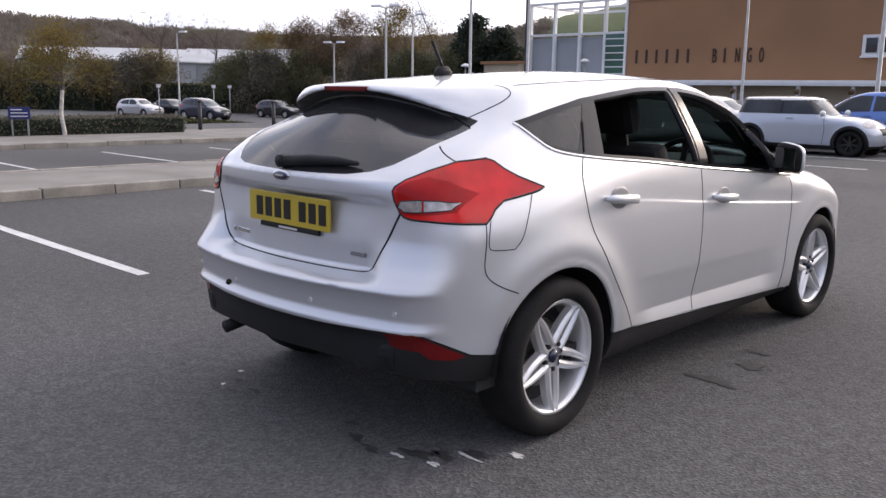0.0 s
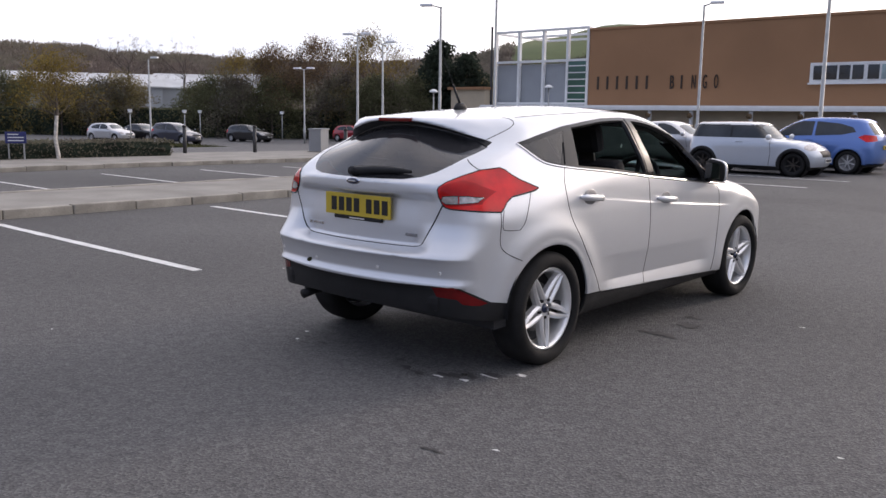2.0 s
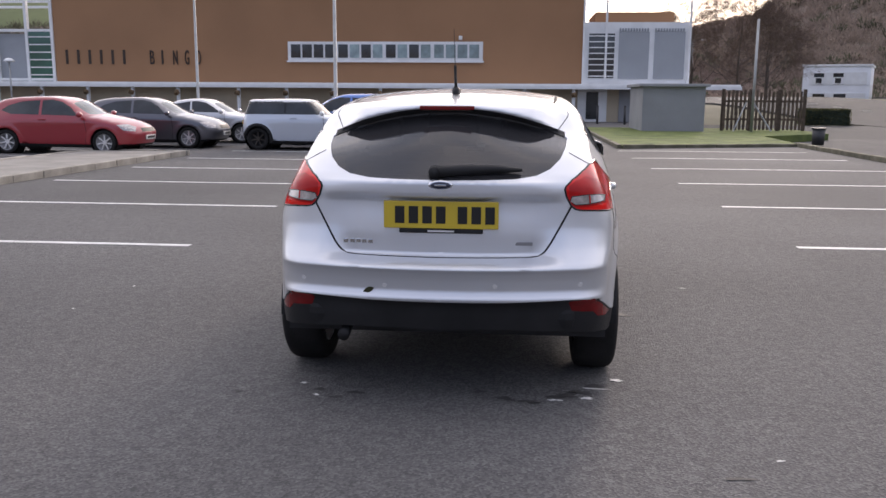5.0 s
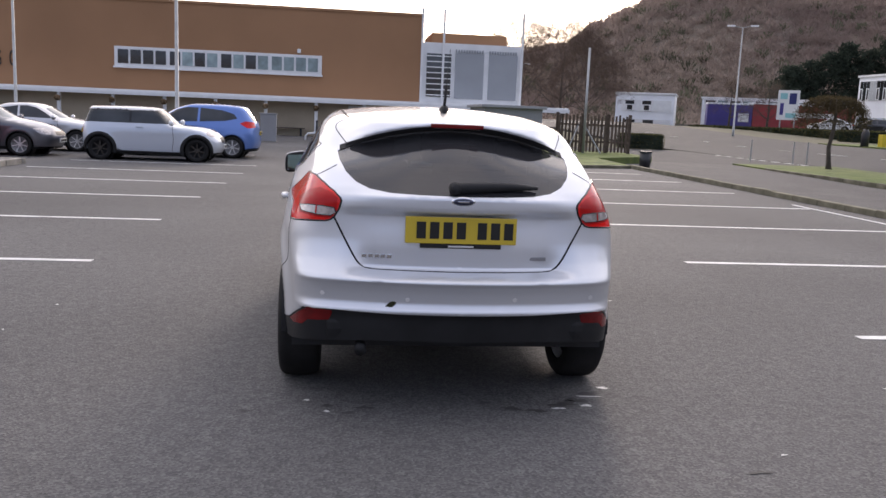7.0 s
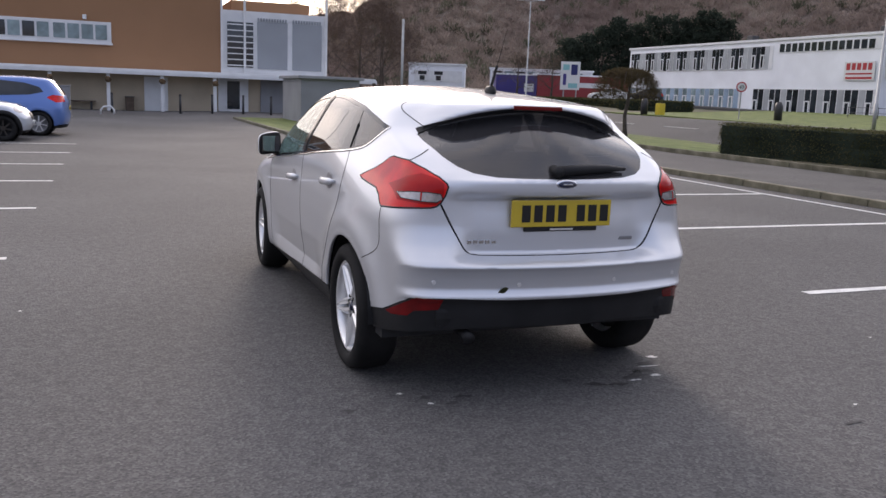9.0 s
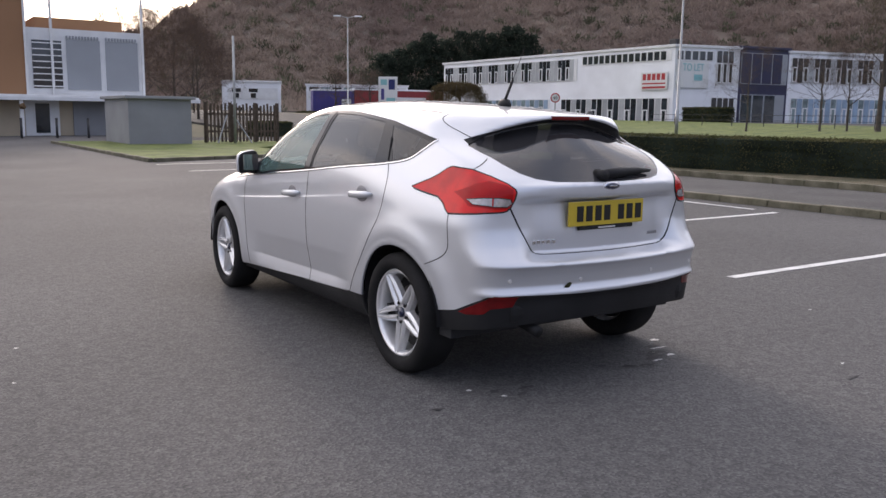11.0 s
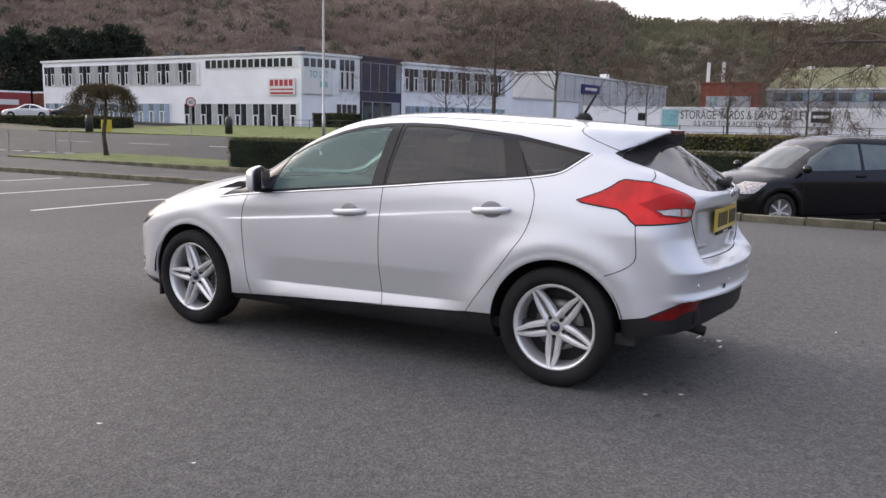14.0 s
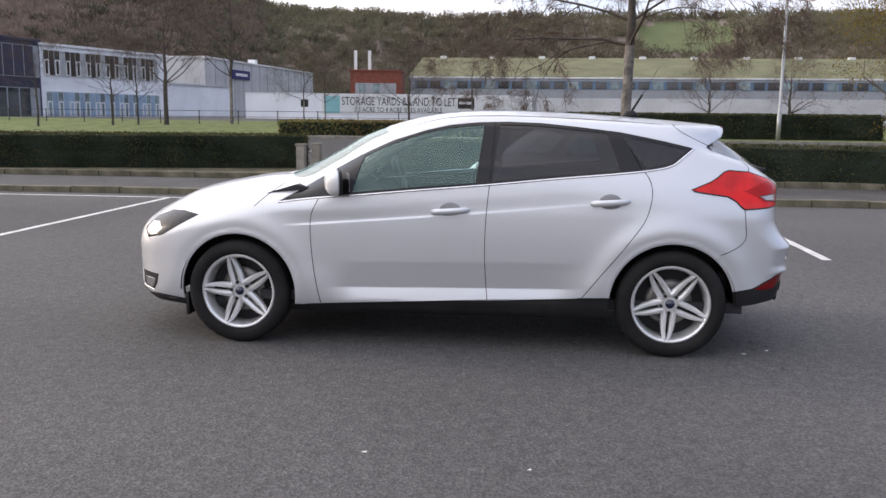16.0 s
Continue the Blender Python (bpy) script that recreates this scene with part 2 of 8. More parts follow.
M = {
    "asphalt": asphalt("asphalt", (0.087, 0.0845, 0.084), (0.140, 0.136, 0.133), 0.17, 0.22),
    "asphalt_road": asphalt("asphalt_road", (0.11, 0.108, 0.108), (0.19, 0.185, 0.18), 0.08, 0.3),
    "asphalt_dark": asphalt("asphalt_dark", (0.046, 0.045, 0.045), (0.090, 0.088, 0.085), 0.10, 0.3),
    "asphalt_path": asphalt("asphalt_path", (0.066, 0.064, 0.063), (0.125, 0.12, 0.117), 0.14, 0.7),
    "paint_line": mat("paint_line", (0.62, 0.62, 0.60), 0.7, var=0.14, scale=5, fine=0.35, bump_scale=55, bump=0.001),
    "kerb": mat("kerb_concrete", (0.27, 0.25, 0.215), 0.9, var=0.25, scale=3, fine=0.25, bump=0.004, bump_scale=40, per_object=0.12),
    "kerb_moss": mat("kerb_mossy", (0.13, 0.125, 0.075), 0.95, var=0.35, scale=2.5, tint=(0.20, 0.18, 0.13), fine=0.3, bump=0.006, bump_scale=30, per_object=0.15),
    "paving": mat("island_paving", (0.24, 0.225, 0.20), 0.9, var=0.18, scale=1.2, fine=0.3, bump=0.004, bump_scale=45),
    "grass": mat("grass_ground", (0.105, 0.155, 0.036), 0.95, var=0.35, scale=1.3, tint=(0.160, 0.190, 0.048), fine=0.45, bump=0.03, bump_scale=25),
    "soil": mat("hill_soil", (0.21, 0.165, 0.14), 0.95, var=0.25, scale=0.03, tint=(0.21, 0.17, 0.13), fine=0.3, bump_scale=0.4),
    "field": mat("field_grass", (0.10, 0.135, 0.05), 0.95, var=0.3, scale=0.02, tint=(0.15, 0.17, 0.07), fine=0.2, bump_scale=0.3),
    "render_brown": mat("brown_render", (0.32, 0.172, 0.090), 0.9, var=0.08, scale=0.25, fine=0.08, bump=0.002, bump_scale=30),
    "render_beige": mat("beige_wall", (0.486, 0.405, 0.297), 0.9, var=0.12, scale=0.5, fine=0.1, bump=0.002, bump_scale=20),
    "white_metal": mat("white_painted_metal", (0.72, 0.73, 0.73), 0.5, var=0.06, scale=1.5, fine=0.05),
    "white_panel": mat("white_cladding", (0.81, 0.83, 0.86), 0.6, var=0.07, scale=0.4, fine=0.04, bump_scale=12),
    "grey_panel": mat("grey_mesh_panel", (0.30, 0.32, 0.34), 0.55, var=0.06, scale=0.5, fine=0.1, bump_scale=30),
    "grey_render": mat("grey_render", (0.27, 0.275, 0.285), 0.9, var=0.12, scale=0.7, fine=0.1, bump=0.002, bump_scale=25),
    "galv": mat("galvanised_steel", (0.36, 0.37, 0.37), 0.5, metal=0.6, var=0.12, scale=4, fine=0.1),
    "dark_metal": mat("dark_metal", (0.03, 0.03, 0.032), 0.5, var=0.2, scale=6),
    "glass_green": mat("green_glass", (0.03, 0.11, 0.085), 0.08, var=0.2, scale=0.6, spec=0.8),
    "glass_dark": mat("dark_window_glass", (0.022, 0.028, 0.034), 0.06, var=0.5, scale=0.9, spec=0.8, per_object=0.3),
    "glass_pale": mat("curtained_glass", (0.20, 0.27, 0.28), 0.15, var=0.4, scale=1.6, spec=0.7, per_object=0.35),
    "panel_pale": mat("pale_window_panel", (0.36, 0.38, 0.39), 0.5, var=0.12, scale=1.2, per_object=0.15),
    "panel_blue": mat("blue_grey_window_panel", (0.26, 0.36, 0.47), 0.5, var=0.15, scale=1.2, per_object=0.15),
    "timber": mat("weathered_timber", (0.09, 0.065, 0.048), 0.9, var=0.3, scale=6, fine=0.3, bump=0.004, bump_scale=40, per_object=0.2),
    "navy": mat("navy_cladding", (0.016, 0.017, 0.055), 0.4, var=0.15, scale=0.8),
    "purple": mat("purple_curtain_side", (0.05, 0.04, 0.20), 0.6, var=0.12, scale=0.8),
    "red_panel": mat("red_trailer_side", (0.26, 0.030, 0.035), 0.6, var=0.12, scale=0.8),
    "brick": mat("red_brick", (0.20, 0.06, 0.04), 0.9, var=0.2, scale=2, fine=0.2, bump_scale=15),
    "olive_roof": mat("moss_green_roof", (0.15, 0.15, 0.075), 0.9, var=0.2, scale=0.3, fine=0.12, bump_scale=6),
    "grey_roof": mat("pale_sheet_roof", (0.50, 0.51, 0.52), 0.6, var=0.15, scale=0.25, fine=0.1, bump_scale=3),
    "banner": mat("banner_white", (0.68, 0.69, 0.68), 0.7, var=0.05, scale=0.5, fine=0.03),
    "black": mat("black_print", (0.012, 0.012, 0.013), 0.6, var=0.1),
    "blue_sign": mat("blue_sign", (0.012, 0.02, 0.12), 0.5, var=0.1),
    "teal": mat("teal_print", (0.22, 0.48, 0.50), 0.6, var=0.1),
    "red_print": mat("red_print", (0.42, 0.03, 0.035), 0.6, var=0.1),
    "letter": mat("bronze_letter", (0.035, 0.022, 0.016), 0.6, var=0.15),
    "yellow_box": mat("yellow_plastic", (0.60, 0.45, 0.03), 0.5, var=0.1),
    "bark": mat("bark", (0.075, 0.062, 0.052), 0.95, var=0.35, scale=3, fine=0.4, bump=0.01, bump_scale=18),
    "bark_birch": mat("birch_bark", (0.19, 0.17, 0.15), 0.85, var=0.55, scale=4, fine=0.3, bump=0.006, bump_scale=14),
    "twig": mat("twigs", (0.10, 0.068, 0.052), 0.9, var=0.2, scale=3),
    "bark_white": mat("white_stem_bark", (0.50, 0.47, 0.43), 0.8, var=0.45, scale=5, fine=0.3, bump=0.004, bump_scale=20),
    "grass_bank": mat("mossy_bank", (0.075, 0.080, 0.036), 0.95, var=0.4, scale=1.6, tint=(0.14, 0.115, 0.07), fine=0.45, bump=0.03, bump_scale=28),
    "grass_rough": mat("rough_grass", (0.085, 0.09, 0.045), 0.95, var=0.3, scale=0.05, tint=(0.12, 0.105, 0.06), fine=0.3, bump_scale=1.0),
    # green, olive and twiggy leaves lifted: haze over the distant belt in their colour
    "leaf_green": foliage("leaf_green", (0.125, 0.130, 0.075), 0.3, 0.8),
    "leaf_hedge": foliage("leaf_hedge", (0.066, 0.078, 0.034), 0.3, 1.2, 0.45, (0.112, 0.108, 0.056)),
    "leaf_yellow": foliage("leaf_yellow", (0.20, 0.15, 0.045), 0.3, 0.8),
    "leaf_olive": foliage("leaf_olive", (0.19, 0.160, 0.085), 0.3, 0.8),
    "leaf_twiggy": foliage("leaf_twiggy", (0.19, 0.165, 0.145), 0.3, 0.8, 0.35, (0.18, 0.175, 0.125)),
    "blue_band": mat("steel_blue_panel", (0.10, 0.17, 0.25), 0.5, var=0.15, scale=0.8),
    "leaf_bed": foliage("leaf_bed", (0.23, 0.17, 0.085), 0.3, 0.8, 0.35, (0.20, 0.19, 0.08)),
    "leaf_rust": foliage("leaf_rust", (0.17, 0.120, 0.075), 0.3, 0.8),
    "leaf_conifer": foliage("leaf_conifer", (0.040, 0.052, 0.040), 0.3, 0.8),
    "leaf_umbrella": foliage("leaf_umbrella", (0.080, 0.070, 0.036), 0.25, 0.8, 0.3, (0.10, 0.075, 0.045)),
    # far bare wood: the distance haze is put into its lifted brown
    "wood_far_hazed": foliage("hazed_bare_wood", (0.335, 0.255, 0.228), 0.28, 0.022, 0.08, (0.36, 0.292, 0.245)),
    "wood_east": foliage("mixed_wood", (0.200, 0.168, 0.130), 0.26, 0.03, 0.12, (0.20, 0.195, 0.130)),
    "wood_west": foliage("ridge_wood", (0.235, 0.195, 0.175), 0.25, 0.04, 0.08, (0.20, 0.185, 0.150)),
    "wood_green": foliage("green_wood", (0.135, 0.135, 0.095), 0.25, 0.05, 0.12),
}


# ---- mesh helpers ----
def mesh_of(name, bm, material):
    me = bpy.data.meshes.new(name)
    bm.to_mesh(me)
    bm.free()
    for m in (material if isinstance(material, (list, tuple)) else [material]):
        me.materials.append(m)
    return me


def part(name, bm, material, parent=None, label="", smooth=False):
    """Links a bmesh as one mesh object under a thing or a part."""
    me = mesh_of(name, bm, material)
    if smooth:
        me.shade_smooth()
    ob = new(name, me)
    if parent:
        ob.parent = parent
    if label:
        ob["label"] = label
    return ob


def thing(name, label, category, group="", at=(0, 0, 0), rz=0.0, kind=""):
    ob = new(name)
    ob.empty_display_size = 0.2
    ob.matrix_basis = pose(*at, 0, 0, rz)
    return tagged(ob, label, category, group, kind)


def add_box(bm, x0, x1, y0, y1, z0, z1, bevel=0.0, m=None):
    r = bmesh.ops.create_cube(bm, size=1.0)
    vs = r["verts"]
    for v in vs:
        v.co = Vector((x0 + (v.co.x + 0.5) * (x1 - x0), y0 + (v.co.y + 0.5) * (y1 - y0), z0 + (v.co.z + 0.5) * (z1 - z0)))
    if bevel:
        es = list({e for v in vs for e in v.link_edges})
        r2 = bmesh.ops.bevel(bm, geom=es, offset=bevel, segments=2, affect="EDGES", profile=0.6)
        vs = list({v for f in r2["faces"] for v in f.verts} | {v for v in vs if v.is_valid})
    if m is not None:
        for v in vs:
            v.co = m @ v.co
    return vs


def box(x0, x1, y0, y1, z0, z1, bevel=0.0, m=None):
    bm = bmesh.new()
    add_box(bm, x0, x1, y0, y1, z0, z1, bevel, m)
    return bm


def add_tube(bm, points, radii, sides=8, cap=True):
    """A tapered round tube through points."""
    rings = []
    n = len(points)
    pts = [Vector(p) for p in points]
    for i, p in enumerate(pts):
        d = (pts[min(i + 1, n - 1)] - pts[max(i - 1, 0)]).normalized()
        a = d.orthogonal().normalized() if not rings else (ref - d * ref.dot(d)).normalized()
        ref = a
        b = d.cross(a)
        r = radii[i] if isinstance(radii, (list, tuple)) else radii
        rings.append([bm.verts.new(p + (a * math.cos(2 * math.pi * k / sides) + b * math.sin(2 * math.pi * k / sides)) * r) for k in range(sides)])
    for q0, q1 in zip(rings, rings[1:]):
        for k in range(sides):
            bm.faces.new((q0[k], q0[(k + 1) % sides], q1[(k + 1) % sides], q1[k]))
    if cap:
        bm.faces.new(rings[0][::-1])
        bm.faces.new(rings[-1])


def tube(points, radii, sides=8):
    bm = bmesh.new()
    add_tube(bm, points, radii, sides)
    return bm


def prism(poly, axis, a, b):
    """Extrude a 2D polygon along an axis from a to b. axis 'x': poly in (y, z); 'y': (x, z); 'z': (x, y)."""
    bm = bmesh.new()

    def at(p, h):
        return {"x": (h, p[0], p[1]), "y": (p[0], h, p[1]), "z": (p[0], p[1], h)}[axis]

    v0 = [bm.verts.new(at(p, a)) for p in poly]
    v1 = [bm.verts.new(at(p, b)) for p in poly]
    n = len(poly)
    for i in range(n):
        bm.faces.new((v0[i], v0[(i + 1) % n], v1[(i + 1) % n], v1[i]))
    bm.faces.new(v0[::-1])
    bm.faces.new(v1)
    bmesh.ops.recalc_face_normals(bm, faces=bm.faces)
    return bm


def structure(name, bm, material, label, category):
    ob = part(name, bm, material)
    return tagged(ob, label, category, kind="structure")


def text_mesh(body, height, width=None, depth=0.004):
    """Lettering as a mesh, in the xz plane facing -y, its lower left corner at the origin; height is that of capitals."""
    cu = bpy.data.curves.new("writing", "FONT")
    cu.body = body
    cu.size = height / 0.70
    cu.extrude = depth / 2
    cu.resolution_u = 3
    ob = bpy.data.objects.new("writing", cu)
    scene.collection.objects.link(ob)
    dg = bpy.context.evaluated_depsgraph_get()
    me = bpy.data.meshes.new_from_object(ob.evaluated_get(dg))
    bpy.data.objects.remove(ob)
    bm = bmesh.new()
    bm.from_mesh(me)
    bpy.data.meshes.remove(me)
    xs = [v.co.x for v in bm.verts]
    x0, x1 = min(xs), max(xs)
    k = (width / (x1 - x0)) if width else 1.0
    for v in bm.verts:
        v.co = Vector(((v.co.x - x0) * k, -v.co.z, v.co.y))
    bmesh.ops.recalc_face_normals(bm, faces=bm.faces)
    return bm


def moved(bm, m):
    bmesh.ops.transform(bm, matrix=m, verts=bm.verts)
    return bm

# ---- ground ----
def ease(a, c, x):
    t = min(1.0, max(0.0, (x - a) / (c - a)))
    return t * t * (3 - 2 * t)


def gz(x, y):
    """Height of the land: the car park is level, the lane and road lie lower, the ground rises to the east and falls to the west."""
    z = -0.30 * ease(9.0, 10.2, x) * (1 - 0.4 * ease(20, 28, y)) if y < 36 else -0.18 * ease(9.0, 10.2, x)
    z += 0.68 * ease(20.0, 34.0, x) + 0.62 * ease(34.0, 54.0, x)
    z += 1.15 * ease(46, 92, y) * ease(6, 24, x) * (1 - 0.5 * ease(33, 54, x))
    z -= 1.05 * ease(-24.0, -46.0, x)
    return z


def pz(x, y):
    """The car park falls gently towards the hall on its western half."""
    return -0.09 * ease(4.0, 20.0, y) * (1 - ease(0.0, 4.0, x))


def land(name, xs, ys, lift, material, label, category, skirt=0.5, height=gz):
    """A sheet that follows the land, with its sides closed downwards."""
    bm = bmesh.new()
    grid = [[bm.verts.new((x, y, height(x, y) + lift)) for y in ys] for x in xs]
    for a, c in zip(grid, grid[1:]):
        for k in range(len(ys) - 1):
            bm.faces.new((a[k], c[k], c[k + 1], a[k + 1]))
    r = bmesh.ops.extrude_edge_only(bm, edges=[e for e in bm.edges if e.is_boundary])
    for v in r["geom"]:
        if isinstance(v, bmesh.types.BMVert):
            v.co.z -= skirt
    bmesh.ops.recalc_face_normals(bm, faces=bm.faces)
    return structure(name, bm, material, label, category)


def steps(a, c, n):
    return [a + (c - a) * i / n for i in range(n + 1)]


bm = bmesh.new()
gx = [-900, -300, -150, -110] + steps(-80, 90, 34) + [110, 150, 300, 900]
gy = [-900, -300, -150] + steps(-100, 140, 24) + [200, 300, 900]
grid = [[bm.verts.new((x, y, gz(x, y) - 0.22)) for y in gy] for x in gx]
for a, c in zip(grid, grid[1:]):
    for k in range(len(gy) - 1):
        bm.faces.new((a[k], c[k], c[k + 1], a[k + 1]))
structure("ground", bm, M["grass_rough"], "dull green-brown open land reaching the horizon", "ground")
land("car_park_floor", [-24.0, -12.0, 0.0, 0.8, 1.6, 2.4, 3.2, 4.0, 8.62], [-70] + steps(4.0, 20.0, 12) + [47], 0.0, M["asphalt"], "worn dark grey asphalt of the car park", "car park", 0.3, pz)
land("mossy_bank", steps(8.78, 10.4, 6), [-70, -30, 0, 10, 20.5], 0.05, M["grass_bank"], "low mossy bank behind the kerb", "grass")
land("service_lane", steps(10.0, 16.6, 4), [-70, -30, 0, 10, 20, 24, 30], 0.0, M["asphalt_path"], "grey asphalt lane beyond the kerb", "pavement")
land("main_road", steps(21.4, 33.4, 6), [-250, -100] + steps(-60, 140, 20) + [250], -0.012, M["asphalt_dark"], "grey asphalt main road", "road")
land("junction", steps(8.78, 21.4, 6), steps(30, 48, 6), -0.02, M["asphalt_dark"], "asphalt mouth of the side road", "road")
land("grass_verge", steps(16.6, 21.4, 4), [-70, -30, 0, 10, 20], 0.05, M["grass_bank"], "short mossy grass verge with the hedge", "grass")
land("grass_verge_north", steps(16.6, 21.4, 4), [20, 25, 30], 0.05, M["grass"], "short green grass verge by the junction", "grass")
land("grass_lawn", steps(33.4, 50.0, 12), [-120, -60, -20, 0, 20, 40, 52], 0.06, M["grass"], "mown green lawn rising beyond the main road", "grass")
land("far_yard", steps(50.0, 130, 10), [-120] + steps(-60, 140, 14) + [190], -0.02, M["asphalt_path"], "asphalt yard before the industrial buildings", "ground")
structure("grass_bed", prism([(3.3, 18.75), (8.78, 20.6), (9.2, 26.0), (12.5, 29.0), (12.5, 34), (3.3, 34)], "z", -0.5, 0.07), M["grass"], "mossy grass bed behind a low kerb", "grass")
land("car_park_west", steps(-130, -21.2, 20), steps(-10, 60, 5), 0.012, M["asphalt_road"], "pale asphalt car park falling away beyond the road", "car park")
land("pavement_west", [-21.3, -16.4], [-60] + steps(4.0, 20.0, 12) + [24], 0.09, M["paving"], "buff pavement beside the inner road", "pavement", 0.35, pz)
land("island", [-10.2, -7.95], [-40] + steps(4.0, 14.6, 8), 0.11, M["paving"], "raised paved island between parking rows", "pavement", 0.35, pz)

# white bay lines
BAY_Y = (-15.4, -12.55, -9.7, -6.85, -4.0, -1.1, 1.95, 4.9, 7.85, 10.8, 13.75, 16.8)
BAY_R = (-15.7, -12.65, -9.6, -6.57, -3.53, -0.48, 2.55, 5.65, 8.75, 11.8, 14.8, 17.6)


def bay_line(x0, x1, y, w=0.1):
    bm = bmesh.new()
    n = 14
    top = [bm.verts.new((x0 + (x1 - x0) * i / n, y + w / 2 + random.uniform(-0.006, 0.006), 0.004 + pz(x0 + (x1 - x0) * i / n, y))) for i in range(n + 1)]
    low = [bm.verts.new((x0 + (x1 - x0) * i / n, y - w / 2 + random.uniform(-0.006, 0.006), 0.004 + pz(x0 + (x1 - x0) * i / n, y))) for i in range(n + 1)]
    for i in range(n):
        bm.faces.new((low[i], low[i + 1], top[i + 1], top[i]))
    ob = part("bay_line", bm, M["paint_line"])
    return tagged(ob, "worn white painted parking bay line on asphalt", "road marking", "parking bay lines", "structure")


for y in BAY_Y:
    bay_line(-7.4, -3.04 if y == -1.1 else -2.75, y)
for k in range(12):
    bay_line(-14.6, -10.35, -11.1 + 2.5 * k, 0.08)
for y in BAY_R:
    bay_line(3.05, 8.0, y)


def kerb_run(name, p0, p1, z0, height, width, material, label, step=0.915, battered=0.02):
    """A run of kerb stones, each its own piece, butted with open joints."""
    a, b = Vector((*p0, 0)), Vector((*p1, 0))
    d = (b - a)
    n = max(1, round(d.length / step))
    holder = thing(name, label, "kerb", kind="structure", at=(a.x, a.y, 0), rz=math.degrees(math.atan2(d.y, d.x)))
    L = d.length / n
    bm = bmesh.new()
    add_box(bm, 0.006, L - 0.006, 0, width, -0.2, height, 0.018)
    me = mesh_of("kerb_stone", bm, material)
    for i in range(n):
        ob = new("kerb_stone", me)
        ob.parent = holder
        w = a + d * (i / n)
        ob.location = (i * L, random.uniform(-0.008, 0.008), z0 + pz(w.x, w.y) + random.uniform(-0.008, 0.008))
        ob.rotation_euler = (random.uniform(-0.02, 0.02), 0, random.uniform(-0.006, 0.006))
    return holder


kerb_run("kerb_east", (8.78, -40.0), (8.78, 20.6), 0, 0.115, 0.16, M["kerb_moss"], "weathered mossy concrete kerb beside the lane")
kerb_run("kerb_north", (8.78, 20.6), (3.3, 18.75), 0, 0.10, 0.14, M["kerb_moss"], "mossy concrete kerb round the grass bed")
kerb_run("kerb_north_side", (3.3, 18.75), (3.3, 34.0), 0, 0.10, 0.14, M["kerb_moss"], "concrete kerb beside the grass bed")
kerb_run("kerb_verge", (16.65, -40.0), (16.65, 27.0), -0.30, 0.16, 0.1, M["kerb_moss"], "low concrete edging before the hedge")
kerb_run("kerb_island_east", (-7.8, -40.0), (-7.8, 14.6), 0, 0.125, 0.15, M["kerb"], "buff concrete kerb of the parking island")
kerb_run("kerb_island_west", (-10.2, -40.0), (-10.2, 14.6), 0, 0.125, 0.15, M["kerb"], "buff concrete kerb of the parking island")
kerb_run("kerb_island_end", (-10.2, 14.75), (-7.8, 14.75), 0, 0.125, 0.15, M["kerb"], "buff concrete kerb closing the parking island")
kerb_run("kerb_west", (-16.25, -40.0), (-16.25, 24.0), 0, 0.11, 0.15, M["kerb"], "concrete kerb of the far pavement")
kerb_run("kerb_far_lawn", (33.5, -60.0), (33.5, 48.0), 0.36, 0.13, 0.15, M["kerb"], "concrete kerb before the lawn")

# ---- hills: one terrain ring with a wooded skin ----
RIDGE = [(-180, 21.5), (-161, 19.8), (-158, 19.0), (-154.8, 19.1), (-153, 17.9), (-149, 17.6), (-145, 16.8), (-142, 16.6), (-136, 16.9), (-129, 19.6), (-125, 23.5), (-120, 27.6), (-118.4, 27.4), (-117, 26), (-113.5, 25.8), (-107.5, 28.4), (-104.3, 29.4), (-103.4, 28.5), (-98, 28.6), (-90, 24), (-80, 20.5),
         (-75.3, 24.0), (-73.1, 30.4), (-71.3, 34.4), (-69.9, 37.6), (-67.5, 40.6), (-65.7, 41.7), (-62.6, 41.6), (-61.8, 40.8), (-61.2, 37.2), (-60, 38.0), (-58.3, 37.5), (-54, 39.4), (-46, 40.5), (-38, 40), (-28, 38.8), (-22, 38.6), (-19, 37.4), (-17.3, 33.8),
         (-13.6, 32.4), (-11, 31.0), (-7, 30), (0, 30.8), (14, 30.0), (22, 29), (40, 27), (80, 22), (120, 21), (180, 20)]


def ridge(a):
    """Ridge height by bearing, degrees clockwise from east mirrored: bearing 0 is +x, -90 is +y."""
    for (a0, h0), (a1, h1) in zip(RIDGE, RIDGE[1:]):
        if a0 <= a <= a1:
            k = (a - a0) / (a1 - a0)
            k = k * k * (3 - 2 * k)
            return h0 + (h1 - h0) * k
    return 22.0


def hill_z(a, r):
    k = min(1.0, max(0.0, (r - 150.0) / 100.0))
    k = k * k * (3 - 2 * k) if k < 1 else 1.0
    h = (ridge(a) - 2.2 * (1 - ease(-131, -125, a) * ease(-96, -102, a)) * (1 - 0.8 * ease(-15, -11, a) * ease(31, 29, a))) * k
    h += 1.3 * k * (1 - k) * 4 * noise.noise(Vector((a * 0.12, r * 0.03, 0.0)))
    return 0.0 + h - max(0.0, r - 262.0) * 0.05


def open_field(a, r):
    """Grass with no trees: along the eastern crest, one meadow on that slope, and the moor behind the hall."""
    return (-15 < a < 30 and r > 237) or ((a - 10) / 3.2) ** 2 + ((r - 217) / 14) ** 2 + 0.5 * noise.noise(Vector((a, r * 0.15, 3.0))) < 1 or (-127 < a < -98 and r > 205)


